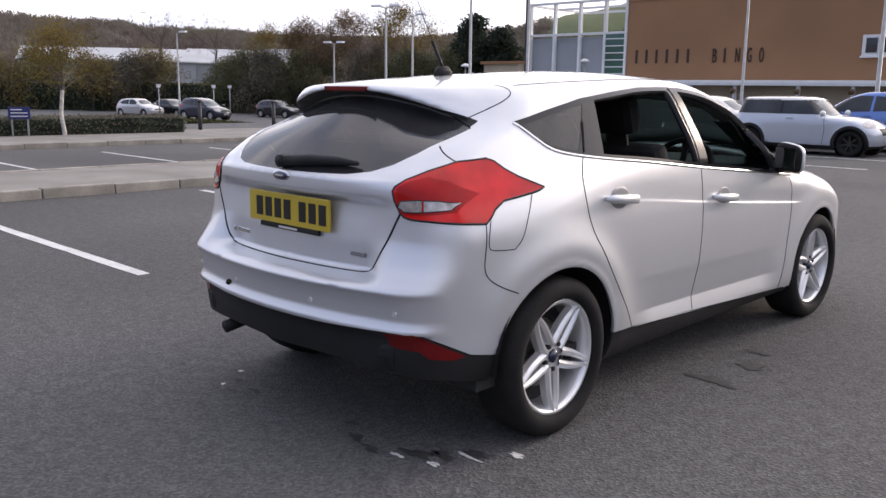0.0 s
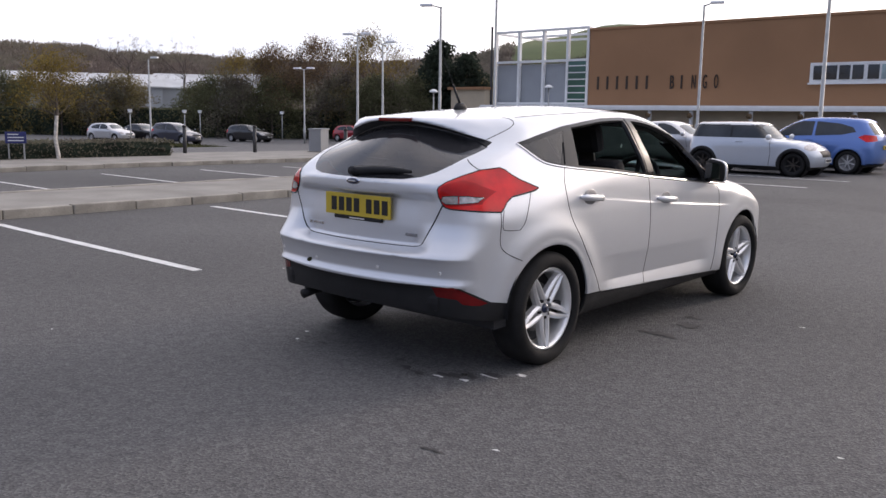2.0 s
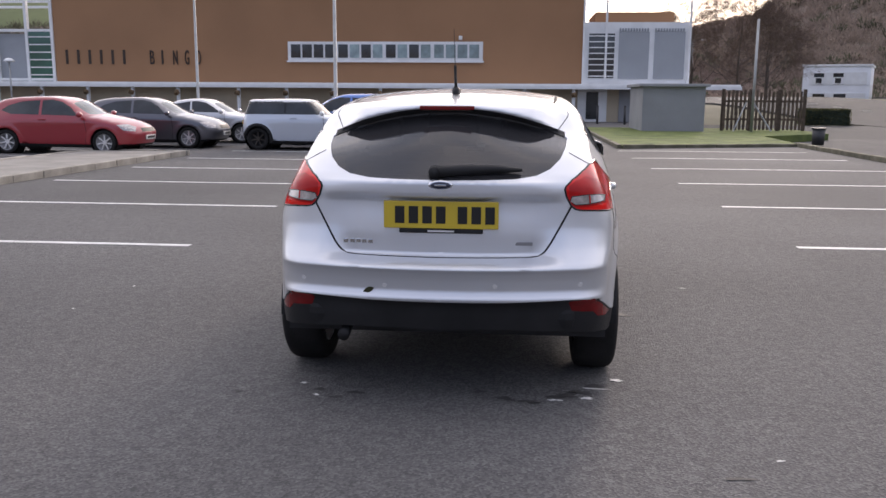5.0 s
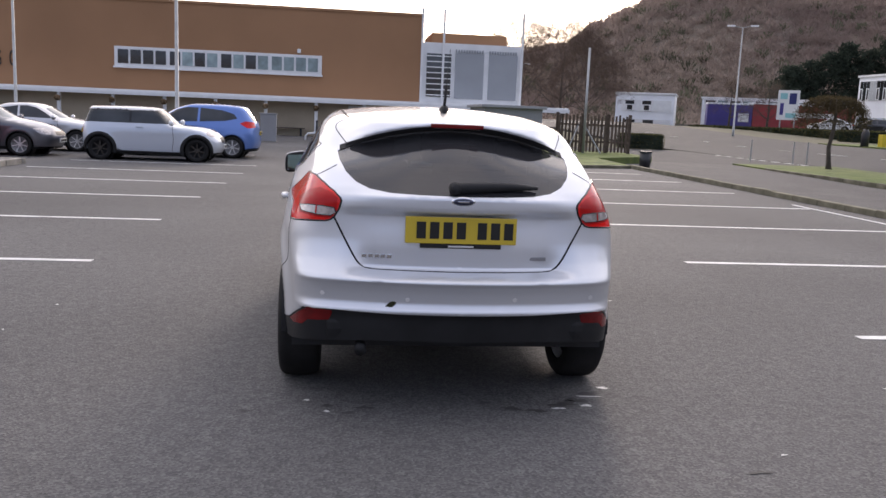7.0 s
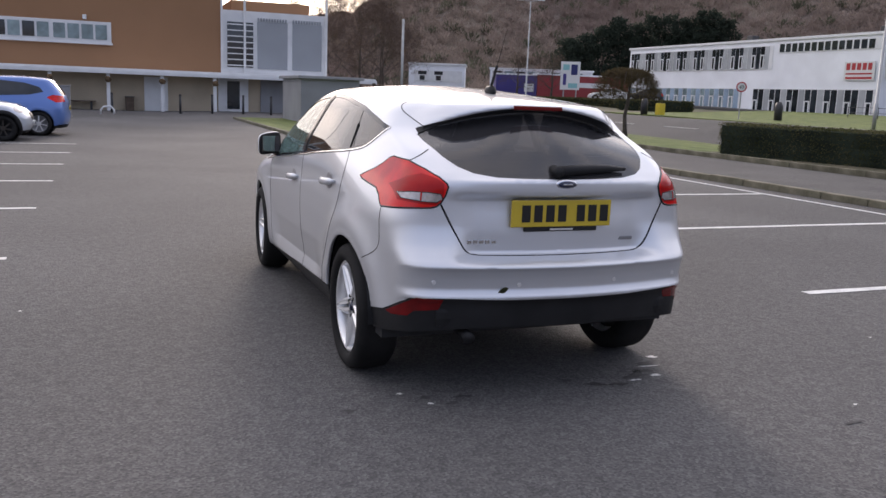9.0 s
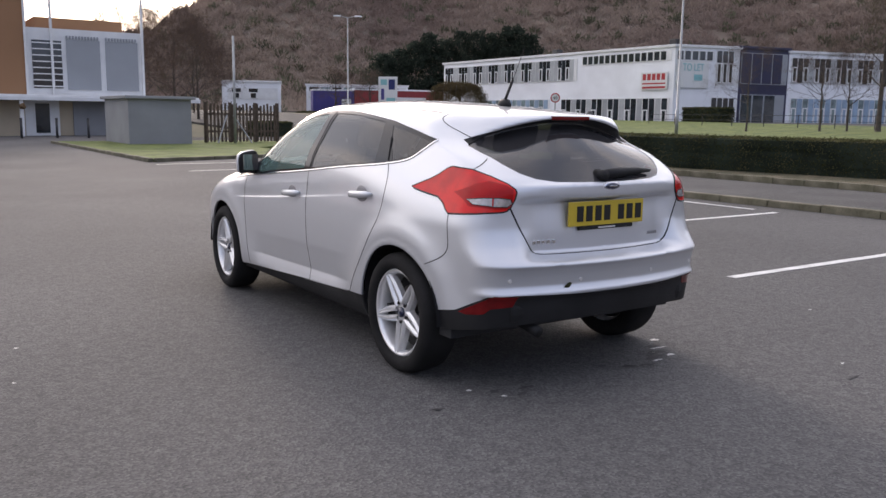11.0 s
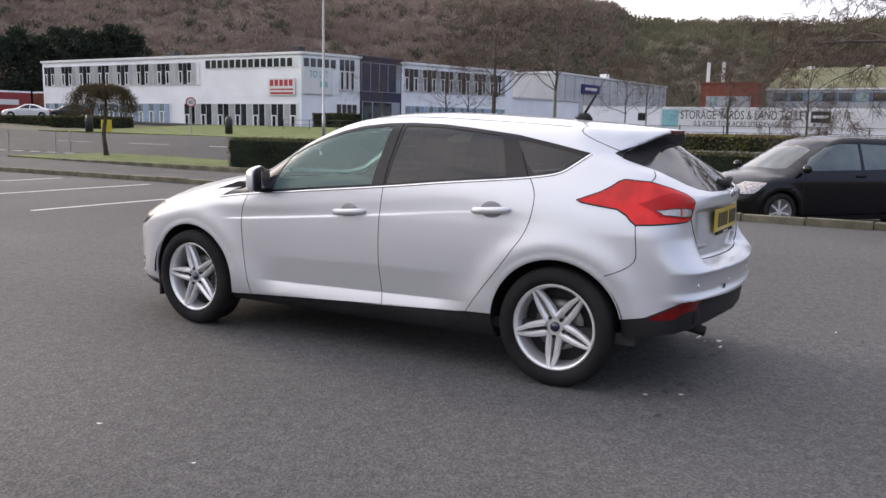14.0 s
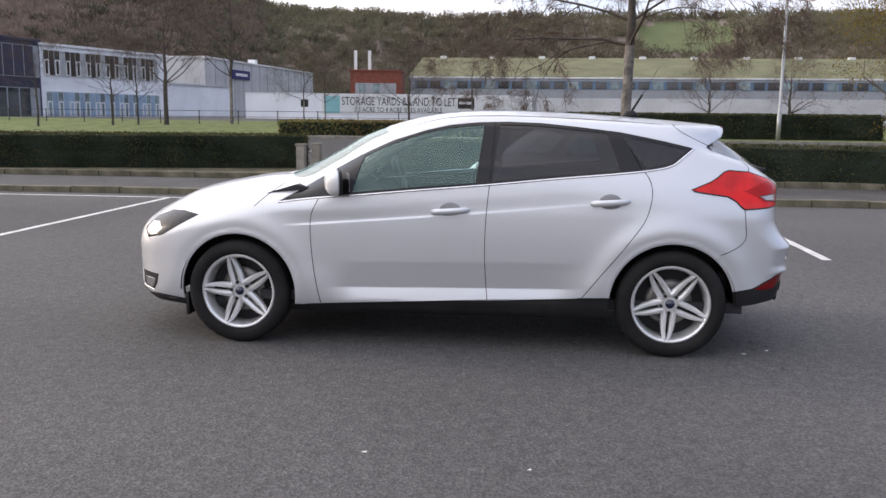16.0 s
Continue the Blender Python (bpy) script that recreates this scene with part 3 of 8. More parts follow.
bm = bmesh.new()
rows = []
RS = [138, 144] + list(range(150, 265, 5)) + [265, 300, 380]
for r in RS:
    rows.append([bm.verts.new((r * math.cos(radians(-a)), r * math.sin(radians(-a)), hill_z(a, r))) for a in range(-180, 180)])
for q0, q1 in zip(rows, rows[1:]):
    for i in range(len(q0)):
        j = (i + 1) % len(q0)
        bm.faces.new((q0[i], q0[j], q1[j], q1[i]))
hill = part("hills", bm, [M["soil"], M["field"]], smooth=True)
for p in hill.data.polygons:
    c = p.center
    a, r = -math.degrees(math.atan2(c.y, c.x)), math.hypot(c.x, c.y)
    if open_field(a, r):
        p.material_index = 1
tagged(hill, "wooded brown valley hillside with green fields along the crest", "hill", kind="structure")


def leaf_cloud(verts, faces, c, size, n, leaf, rng, squash=1.0):
    """n small random leaf or spray triangles filling an ellipsoid round c."""
    for _ in range(n):
        while True:
            p = rng.uniform(-1, 1, 3)
            q = p @ p
            if 0.12 < q < 1:
                break
        o = np.array(c) + p * np.array((size, size, size * squash))
        d1, d2 = rng.normal(size=3), rng.normal(size=3)
        d1 *= leaf / np.linalg.norm(d1)
        d2 *= leaf * 0.8 / np.linalg.norm(d2)
        k = len(verts)
        verts += [tuple(o - d1), tuple(o + d1 * 0.6 + d2 * 0.5), tuple(o - d2 * 0.7 + d1 * 0.3), ]
        faces.append((k, k + 1, k + 2))


def stuff_from(name, verts, faces, material, label, category):
    me = bpy.data.meshes.new(name)
    me.from_pydata(verts, [], faces)
    me.materials.append(material)
    ob = new(name, me)
    return tagged(ob, label, category, kind="stuff")


def woods(name, count, a0, a1, r0, r1, material, label, seed, size=(2.0, 3.4), n=34, width=0.13, lean=0.62):
    """Bare and leafy crowns: each a rounded head of fine sprays fanning out of its stem."""
    rng = np.random.default_rng(seed)
    a = rng.uniform(a0, a1, count)
    r = np.sqrt(rng.uniform(r0 * r0, r1 * r1, count))
    keep = np.array([not open_field(p, q) for p, q in zip(a, r)])
    a, r = a[keep], r[keep]
    z = np.array([hill_z(p, q) for p, q in zip(a, r)])
    h = rng.uniform(*size, len(a))
    base = np.stack([r * np.cos(np.radians(-a)), r * np.sin(np.radians(-a)), z - 0.3], 1)
    m = len(a) * n
    b, hh = np.repeat(base, n, axis=0), np.repeat(h, n)
    d = np.concatenate([rng.normal(0, lean, (m, 2)), np.ones((m, 1))], 1)
    d /= np.linalg.norm(d, axis=1, keepdims=True)
    lo = rng.uniform(0.15, 0.65, m) * hh
    hi = lo + rng.uniform(0.2, 0.42, m) * hh
    side = np.cross(d, rng.normal(size=(m, 3)))
    side *= (width * rng.uniform(0.5, 1.3, m) / np.linalg.norm(side, axis=1))[:, None]
    p0, p1 = b + d * lo[:, None], b + d * hi[:, None]
    mid = p0 * 0.35 + p1 * 0.65
    verts = np.stack([p0, mid - side, p1, mid + side], 1).reshape(-1, 3)
    faces = np.arange(m * 4).reshape(-1, 4)
    return stuff_from(name, verts.tolist(), faces.tolist(), material, label, category="woodland")


woods("hill_wood_north", 11000, -84, -18, 146, 252, M["wood_far_hazed"], "dense bare brown wood on the hillside", 3)
woods("hill_wood_east", 7600, -30, 34, 146, 240, M["wood_east"], "bare brown wood with some green on the slope", 4)
woods("hill_wood_crest", 46, -16, 30, 240, 250, M["wood_green"], "scattered hedgerow trees along the crest", 5, size=(1.6, 3.2), n=60, width=0.20, lean=0.7)
woods("hill_wood_west", 5200, -178, -126, 146, 252, M["wood_west"], "bare brown wood on the far ridge", 6)
woods("hill_wood_mixed", 700, -84, 0, 146, 225, M["wood_green"], "dark evergreen patches in the bare wood", 7, size=(2.2, 3.8), n=46, width=0.18, lean=0.45)
woods("hill_wood_northwest", 1600, -128, -90, 150, 206, M["wood_green"], "low trees on the grassy hill", 8)

# ---- the long brown building ----
BY = 46.0
bld = thing("entertainment_hall", "long brown rendered hall with white canopy and glazed end towers", "building")
part("wall", box(-28.4, 4.06, BY, BY + 26, 2.15, 7.2), M["render_brown"], bld, "plain brown rendered upper wall")
part("parapet", box(-28.5, 4.1, BY - 0.06, BY + 26.1, 7.2, 7.36, 0.02), M["render_brown"], bld)
part("lower_wall", box(-36.0, 9.9, BY - 0.6, BY + 25, -0.6, 2.15), M["render_beige"], bld, "beige ground floor wall under the canopy")
part("canopy", box(-36.4, 12.8, BY - 1.9, BY + 0.0, 1.98, 2.16, 0.02), M["white_metal"], bld, "white flat canopy fascia")
part("fascia", box(-36.45, 12.85, BY - 1.98, BY - 1.9, 1.86, 2.06, 0.01), M["white_metal"], bld)
for x in (-34.0, -31.2, -28.4, -25.5, -22.7, -19.9, -16.2, -13.3, -10.5, -7.7, -4.9, -2.05, 0.7, 3.5):
    p = part("post", box(x - 0.09, x + 0.09, BY - 1.85, BY - 1.67, -0.3, 1.98, 0.015), M["white_metal"], bld)
    bmx = bmesh.new()
    bmesh.ops.create_icosphere(bmx, subdivisions=2, radius=0.16, matrix=pose(x, BY - 2.02, 1.55))
    for v in bmx.verts:
        v.co += Vector((random.uniform(-0.04, 0.04), random.uniform(-0.04, 0.04), random.uniform(-0.03, 0.03)))
    part("hanging_basket", bmx, M["leaf_rust"], p, "dried hanging flower basket")
# ribbon window
win = part("window", box(-13.62, -1.82, BY - 0.09, BY + 0.02, 3.42, 4.62, 0.01), M["white_metal"], bld, "white-framed ribbon window")
for g in range(4):
    for k in range(4):
        x0 = -13.42 + g * 2.9 + k * 0.70
        part("pane", box(x0, x0 + 0.58, BY - 0.12, BY - 0.085, 3.67, 4.45), M["glass_pale"] if g == 3 or (g and k % 2) else M["glass_dark"], win)
part("sill", box(-13.68, -1.76, BY - 0.16, BY - 0.09, 3.40, 3.50, 0.01), M["white_metal"], win)
part("security_light", box(-3.25, -3.05, BY - 0.25, BY, 4.72, 4.95, 0.03), M["white_metal"], bld)
# lettering
x = -27.75
for word in ("......", "BINGO"):
    for ch in word:
        if word == "BINGO":
            bmx = moved(text_mesh(ch, 0.86, 0.27 if ch != "I" else 0.10, 0.06), Matrix.Translation((x, BY - 0.04, 3.25)))
        else:
            bmx = box(x + 0.05, x + 0.20, BY - 0.04, BY, 3.25, 4.11)
        part("letter", bmx, M["letter"], bld, "thin dark metal letter")
        x += 0.735
    x += 1.05
# west tower: white frame, mesh panels, green louvred glass
tw = part("tower_west", box(-36.5, -28.45, BY + 0.25, BY + 7, 2.16, 5.1), M["grey_panel"], bld, "white framed glazed tower with grey mesh panels")
for x in (-36.5, -34.35, -32.2, -30.15, -28.5):
    part("mullion", box(x - 0.09, x + 0.09, BY - 0.08, BY + 0.2, 0.0 if x == -36.5 else 2.16, 7.45, 0.01), M["white_metal"], tw)
for z in (2.22, 5.2, 7.36):
    part("rail", box(-36.58, -28.42, BY - 0.05, BY + 0.18, z, z + 0.16, 0.01), M["white_metal"], tw)
for y in (BY + 3.4, BY + 6.9):
    part("rail", box(-36.58, -28.42, y, y + 0.16, 7.3, 7.46, 0.01), M["white_metal"], tw)
for x in (-36.5, -28.5):
    part("rail", box(x - 0.08, x + 0.08, BY + 0.2, BY + 7, 7.3, 7.46, 0.01), M["white_metal"], tw)
part("mast", tube([(-36.65, BY - 0.3, -0.1), (-36.65, BY - 0.3, 7.9)], [0.1, 0.08]), M["dark_metal"], tw)
part("green_glazing", box(-30.05, -28.6, BY - 0.02, BY + 0.22, 2.2, 5.2), M["glass_green"], tw, "green glazing")
for k in range(6):
    part("louvre", box(-30.05, -28.6, BY - 0.06, BY - 0.02, 2.55 + k * 0.46, 2.62 + k * 0.46, 0.01), M["white_metal"], tw)
# east tower
te = part("tower_east", box(4.1, 10.2, BY + 0.1, BY + 7, 2.16, 5.75), M["white_metal"], bld, "white framed tower with pale mesh panels")
part("louvre_window", box(4.42, 5.9, BY + 0.04, BY + 0.1, 2.55, 5.1), M["glass_dark"], te)
for k in range(8):
    part("louvre", box(4.42, 5.9, BY + 0.0, BY + 0.04, 2.62 + k * 0.33, 2.68 + k * 0.33), M["white_metal"], te)
for x0, x1 in ((6.15, 7.9), (8.2, 9.95)):
    part("mesh_panel", box(x0, x1, BY + 0.04, BY + 0.1, 2.5, 5.2), M["grey_panel"], te)
    for k in range(11):
        part("dentil", box(x0 + k * 0.16, x0 + k * 0.16 + 0.09, BY + 0.02, BY + 0.1, 5.22, 5.4), M["grey_panel"], te)
part("brick_upstand", box(4.9, 9.6, BY + 2.0, BY + 7, 5.75, 6.5), M["render_brown"], te)
for x in (4.1, 5.4, 10.2):
    part("mast", box(x - 0.06, x + 0.06, BY - 0.1, BY + 0.05, 2.16, 7.7), M["white_metal"], te)
# doors under the canopy
dr = part("door", box(-0.2, 1.05, BY - 0.68, BY - 0.6, -0.09, 1.78, 0.01), M["white_metal"], bld, "white double door")
part("door_frame", box(-0.3, 1.15, BY - 0.65, BY - 0.6, -0.09, 1.86), M["render_beige"], dr)
gd = part("glass_door", box(3.8, 5.5, BY - 0.7, BY - 0.6, -0.02, 1.86, 0.01), M["white_metal"], bld, "white framed glass entrance door")
part("pane", box(4.3, 5.0, BY - 0.73, BY - 0.7, 0.15, 1.72), M["glass_dark"], gd)
part("grey_cladding", box(6.2, 9.9, BY - 0.72, BY - 0.6, 0.0, 1.86), M["grey_render"], bld)
part("annex", box(-40.0, -36.7, BY - 1.0, BY + 12, -0.2, 3.3), M["render_beige"], bld, "pale yellow brick annex")
part("annex_roof", box(-40.2, -36.6, BY - 1.2, BY + 12, 3.3, 3.5), M["render_brown"], bld)

shed = thing("substation_shed", "plain grey rendered substation shed on grass", "shed")
part("wall", box(5.4, 7.9, 30.0, 34.0, -0.1, 1.86), M["grey_render"], shed)
part("roof", box(5.25, 8.05, 29.8, 34.2, 1.86, 1.98, 0.02), M["grey_render"], shed)

# ---- industrial estate beyond the main road ----
def facade_block(name, label, p0, p1, depth, h, bands, material, roof=None, base=-0.1, band_mat="grey_panel"):
    """A long block between two ground points with window bands (z0, z1, pane width, gap, start, end fractions, every)."""
    a, b = Vector((*p0, 0)), Vector((*p1, 0))
    d = b - a
    L = d.length
    ob = thing(name, label, "building", at=(a.x, a.y, 0), rz=math.degrees(math.atan2(d.y, d.x)))
    base = base + gz(a.x, a.y) - 0.4
    part("wall", box(0, L, 0, depth, base, h), material, ob)
    part("roof", box(-0.15, L + 0.15, -0.15, depth, h, h + 0.22, 0.02), M["white_metal"] if roof is None else roof, ob)
    for z0, z1, w, gap, f0, f1, mats in bands:
        band = part("window_band", box(L * f0, L * f1, -0.05, 0.0, z0 - 0.07, z1 + 0.07), M["white_metal" if material is M["white_panel"] else band_mat], ob, "window band")
        n = int((L * (f1 - f0)) / (w + gap))
        for i in range(n):
            x0 = L * f0 + gap / 2 + i * (w + gap)
            kind = mats[i % len(mats)]
            part("pane", box(x0, x0 + w, -0.085, -0.05, z0, z1), M[kind], band)
            if material is M["white_panel"] and kind != "panel_pale" and i % len(mats) % 2 == 0 and z1 - z0 > 1.0:
                top = z0 + (z1 - z0) * 0.64
                bmx = box(x0, x0 + w, -0.11, -0.088, z0 + 0.02, z0 + 0.12)
                add_box(bmx, x0, x0 + w, -0.11, -0.088, top - 0.10, top)
                for e0, e1 in ((0.0, 0.2), (0.8, 1.0)):
                    add_box(bmx, x0 + w * e0, x0 + w * e1, -0.11, -0.088, z0 + 0.12, top - 0.10)
                part("casement", bmx, M["white_metal"], band)
    return ob


C0, C1, C2, C3 = (53.5, 79.6), (52.8, 44.1), (58.8, 42.3), (64.2, 41.3)
office = facade_block("white_office", "white clad two storey office with window bands", C0, C1, 14, 7.2,
    [(4.8, 6.75, 0.50, 0.08, 0.01, 0.66, ["glass_dark", "glass_dark", "glass_dark", "panel_pale", "panel_pale"]), (6.2, 6.9, 0.55, 0.2, 0.68, 0.99, ["glass_dark"]),
     (1.15, 3.0, 0.64, 0.09, 0.01, 0.55, ["glass_pale", "panel_blue"]), (0.4, 3.0, 0.6, 0.12, 0.60, 0.99, ["glass_dark", "glass_dark", "panel_pale"])], M["white_panel"])
L = (Vector(C1) - Vector(C0)).length
part("plinth", box(0, L, -0.5, 0, -0.1, 0.5), M["white_panel"], office)
sg = part("sign_board", box(L - 3.6, L - 0.6, -0.16, -0.09, 3.75, 5.2, 0.01), M["banner"], office, "white sign board with red writing")
for k in range(5):
    part("writing_bar", box(L - 3.4 + k * 0.54, L - 3.02 + k * 0.54, -0.18, -0.16, 4.55, 5.08), M["red_print"], sg)
for z0, z1 in ((4.2, 4.32), (3.85, 4.02)):
    part("red_band", box(L - 3.4, L - 0.8, -0.18, -0.16, z0, z1), M["red_print"], sg)
for x in (L * 0.45, L * 0.9):
    part("roof_vent", box(x, x + 0.8, 3, 3.8, 7.3, 8.2, 0.05), M["dark_metal"], office)
end = facade_block("white_office_end", "white clad office end with a to let board", C1, C2, 12, 7.2,
    [(6.2, 6.9, 0.5, 0.2, 0.02, 0.6, ["glass_dark"]), (4.3, 7.0, 0.45, 0.12, 0.63, 0.99, ["glass_dark"]), (0.8, 3.1, 0.45, 0.12, 0.58, 0.99, ["glass_dark"])], M["white_panel"])
bd = part("letting_board", box(0.15, 3.2, -0.14, -0.06, 3.9, 6.1, 0.01), M["banner"], end, "pale blue letting board")
part("writing", moved(text_mesh("TO LET", 0.6, 2.0, 0.02), Matrix.Translation((0.7, -0.16, 5.3))), M["teal"], bd)
part("blue_bar", box(1.8, 2.6, -0.16, -0.14, 4.5, 5.0), M["teal"], bd)
blue = facade_block("navy_entrance_block", "dark navy clad entrance block with glazing", C2, C3, 12, 7.3,
    [(4.4, 6.9, 1.0, 0.14, 0.03, 0.97, ["navy"]), (0.3, 3.4, 1.1, 0.2, 0.05, 0.95, ["glass_dark"])], M["navy"], M["navy"])
white2 = facade_block("white_works", "white clad two storey works with window bands", C3, (79.0, 36.6), 15, 7.1,
    [(4.6, 6.7, 0.50, 0.08, 0.02, 0.93, ["glass_dark", "glass_dark", "glass_dark", "panel_pale"]), (1.0, 3.2, 0.52, 0.08, 0.03, 0.93, ["glass_pale", "panel_blue", "glass_pale", "panel_blue", "panel_blue"])], M["white_panel"])
facade_block("grey_warehouse_low", "low white walled store beside the works", (84.0, 39.2), (97.0, 36.0), 8, 4.6, [], M["white_panel"], M["grey_roof"])


gs = facade_block("grey_sheet_warehouse", "long grey sheet clad warehouse with a white roof edge", (106.5, 43.2), (150.0, 39.6), 12, 8.9, [(3.6, 4.6, 0.5, 0.5, 0.30, 0.38, ["glass_dark"])], M["grey_roof"])
sg = part("sign", box(8.3, 14.4, -0.25, -0.05, 6.5, 7.8), M["blue_sign"], gs, "blue company sign")
part("white_bar", box(9.3, 13.4, -0.28, -0.25, 6.95, 7.35), M["banner"], sg)
for k in range(14):
    part("cladding_rib", box(k * 3.1, k * 3.1 + 0.12, -0.05, 0.0, 0.0, 8.85), M["grey_panel"], gs)
part("roof_vent", box(24.0, 25.2, 3, 4.2, 9.1, 10.2, 0.1), M["white_metal"], gs)
long = facade_block("long_factory", "long low factory with moss green roof and ribbon windows", (120.0, 17.5), (120.0, -72.0), 18, 7.0,
    [(5.55, 6.6, 1.5, 0.5, 0.01, 0.99, ["glass_dark", "glass_dark", "glass_pale"])], M["grey_panel"], M["white_metal"], band_mat="blue_band")
part("green_roof", prism([(0.0, 7.15), (16.0, 10.9), (16.0, 11.0), (0.0, 7.25)], "x", 0.0, 89.0), M["olive_roof"], long, "moss green sloping roof")
for k in range(11):
    part("rooflight", box(3 + k * 8, 4.0 + k * 8, 15, 15.8, 10.6, 11.2, 0.1), M["white_metal"], long)
brick_house = facade_block("brick_house", "small red brick house with chimney stacks", (114.0, 25.0), (114.5, 17.8), 6, 7.6, [(4.6, 5.9, 1.0, 1.0, 0.1, 0.9, ["glass_pale"])], M["brick"], M["brick"])
for x in (2.5, 4.5):
    part("chimney", box(x - 2.2, x - 1.8, 2, 2.5, 7.6, 10.6), M["white_metal"], brick_house)
# yard wall with the letting banner
yard = thing("yard_wall", "white painted yard wall with a letting banner", "wall", at=(73.5, 26.5, 0), rz=math.degrees(math.atan2(-27.0, 4.5)))
part("wall", box(0, 27.4, 0, 0.25, 0.4, 3.40), M["white_panel"], yard)
part("coping", box(-0.05, 27.45, -0.04, 0.29, 3.40, 3.50, 0.01), M["white_metal"], yard)
bn = part("banner", box(7.2, 26.9, -0.05, 0.0, 1.55, 3.36), M["banner"], yard, "white printed letting banner")
part("writing", moved(text_mesh("STORAGE YARDS & LAND TO LET", 0.78, 10.9, 0.015), Matrix.Translation((9.1, -0.06, 2.42))), M["black"], bn)
part("writing", moved(text_mesh("0.5 ACRE TO 4 ACRE SITES AVAILABLE", 0.46, 8.4, 0.015), Matrix.Translation((10.3, -0.06, 1.78))), M["black"], bn)
part("teal_block", box(7.4, 8.9, -0.065, -0.05, 1.65, 3.25), M["teal"], bn)
part("dark_block", box(20.2, 21.8, -0.065, -0.05, 2.2, 3.2), M["black"], bn)
part("grey_bar", box(20.35, 21.6, -0.075, -0.065, 2.6, 2.85), M["banner"], bn)
part("window", box(5.2, 5.9, -0.03, 0.0, 2.2, 2.9), M["glass_dark"], yard)
yard2 = thing("yard_wall_far", "pale grey concrete yard wall", "wall", at=(78.3, -1.0, 0), rz=math.degrees(math.atan2(-44.0, -6.0)))
part("wall", box(0, 62.0, 0, 0.25, 0.4, 3.3), M["grey_roof"], yard2)
part("purple_board", box(40.0, 43.0, -0.05, 0.0, 2.0, 2.9), M["purple"], yard2)

# ---- north-east: white house, lorries, signs along the road ----
nh = facade_block("white_house", "white rendered house with flat roof", (34.3, 101.5), (41.0, 98.6), 9, 5.2, [(3.1, 4.4, 1.1, 1.0, 0.1, 0.95, ["glass_dark"]), (0.6, 2.0, 1.3, 1.0, 0.1, 0.95, ["glass_dark"])], M["white_panel"])
facade_block("white_workshop", "low white workshop with ribbon glazing", (45.0, 99.5), (57.0, 93.5), 9, 5.0, [(3.4, 4.8, 1.2, 0.3, 0.02, 0.98, ["glass_dark", "glass_pale"])], M["white_panel"])

# ---- the silver hatchback: one implicit body surface, split into its panels ----
def curve(pairs):
    """Monotone cubic through (x, y) pairs, vectorised."""
    xs, ys = np.array([p[0] for p in pairs], float), np.array([p[1] for p in pairs], float)
    h, d = np.diff(xs), np.diff(ys) / np.diff(xs)
    m = np.zeros(len(xs))
    m[0], m[-1] = d[0], d[-1]
    for i in range(1, len(xs) - 1):
        if d[i - 1] * d[i] > 0:
            w1, w2 = 2 * h[i] + h[i - 1], h[i] + 2 * h[i - 1]
            m[i] = (w1 + w2) / (w1 / d[i - 1] + w2 / d[i])

    def f(x):
        x = np.clip(x, xs[0], xs[-1])
        i = np.clip(np.searchsorted(xs, x) - 1, 0, len(xs) - 2)
        t = (x - xs[i]) / h[i]
        return ((1 + 2 * t) * (1 - t) ** 2 * ys[i] + t * (1 - t) ** 2 * h[i] * m[i]
                + t * t * (3 - 2 * t) * ys[i + 1] + t * t * (t - 1) * h[i] * m[i + 1])
    return f


def sstep(a, b, x):
    t = np.clip((x - a) / (b - a), 0, 1)
    return t * t * (3 - 2 * t)


def smax(a, b, r):
    h = np.maximum(r - np.abs(a - b), 0) / r
    return np.maximum(a, b) + h * h * r * 0.25


top_line = curve([(-2.3, 1.30), (-1.72, 1.377), (-1.64, 1.386), (-1.45, 1.404), (-1.26, 1.418), (-1.07, 1.432), (-0.88, 1.443), (-0.69, 1.453),
                  (-0.5, 1.461), (-0.307, 1.465), (-0.113, 1.462), (0.082, 1.447), (0.265, 1.417), (0.452, 1.367), (0.643, 1.296), (0.838, 1.190),
                  (0.998, 1.105), (1.11, 1.05), (1.19, 1.024), (1.32, 1.012), (1.5, 0.984), (1.7, 0.942), (1.9, 0.884), (2.05, 0.828), (2.2, 0.74), (2.35, 0.60)])
BUMPER = [(0.10, -1.86), (0.20, -1.96), (0.25, -2.03), (0.32, -2.070), (0.42, -2.088), (0.50, -2.098), (0.512, -2.122), (0.522, -2.124), (0.555, -2.106), (0.60, -2.112), (0.648, -2.128)]
rear_mid = curve(BUMPER + [(0.660, -2.134), (0.672, -2.122), (0.690, -2.062), (0.70, -2.022), (0.715, -1.998), (0.80, -2.002), (0.83, -2.000), (0.955, -1.988), (0.978, -2.035), (1.03, -2.038),
                  (1.052, -2.012), (1.10, -1.955), (1.20, -1.838), (1.287, -1.715), (1.335, -1.640), (1.348, -1.650), (1.358, -1.712), (1.372, -1.722),
                  (1.40, -1.70), (1.5, -1.60)])
rear_side = curve(BUMPER + [(0.660, -2.134), (0.675, -2.126), (0.70, -2.105), (0.76, -2.062), (0.84, -2.032), (0.95, -2.024), (1.02, -2.022),
                   (1.06, -1.998), (1.10, -1.950), (1.20, -1.838), (1.287, -1.718), (1.335, -1.662), (1.38, -1.62), (1.5, -1.52)])
rear_bow = curve([(0.1, 0.24), (0.55, 0.22), (0.66, 0.22), (0.75, 0.23), (1.0, 0.21), (1.1, 0.28), (1.18, 0.26), (1.26, 0.36), (1.32, 0.42), (1.5, 0.42)])
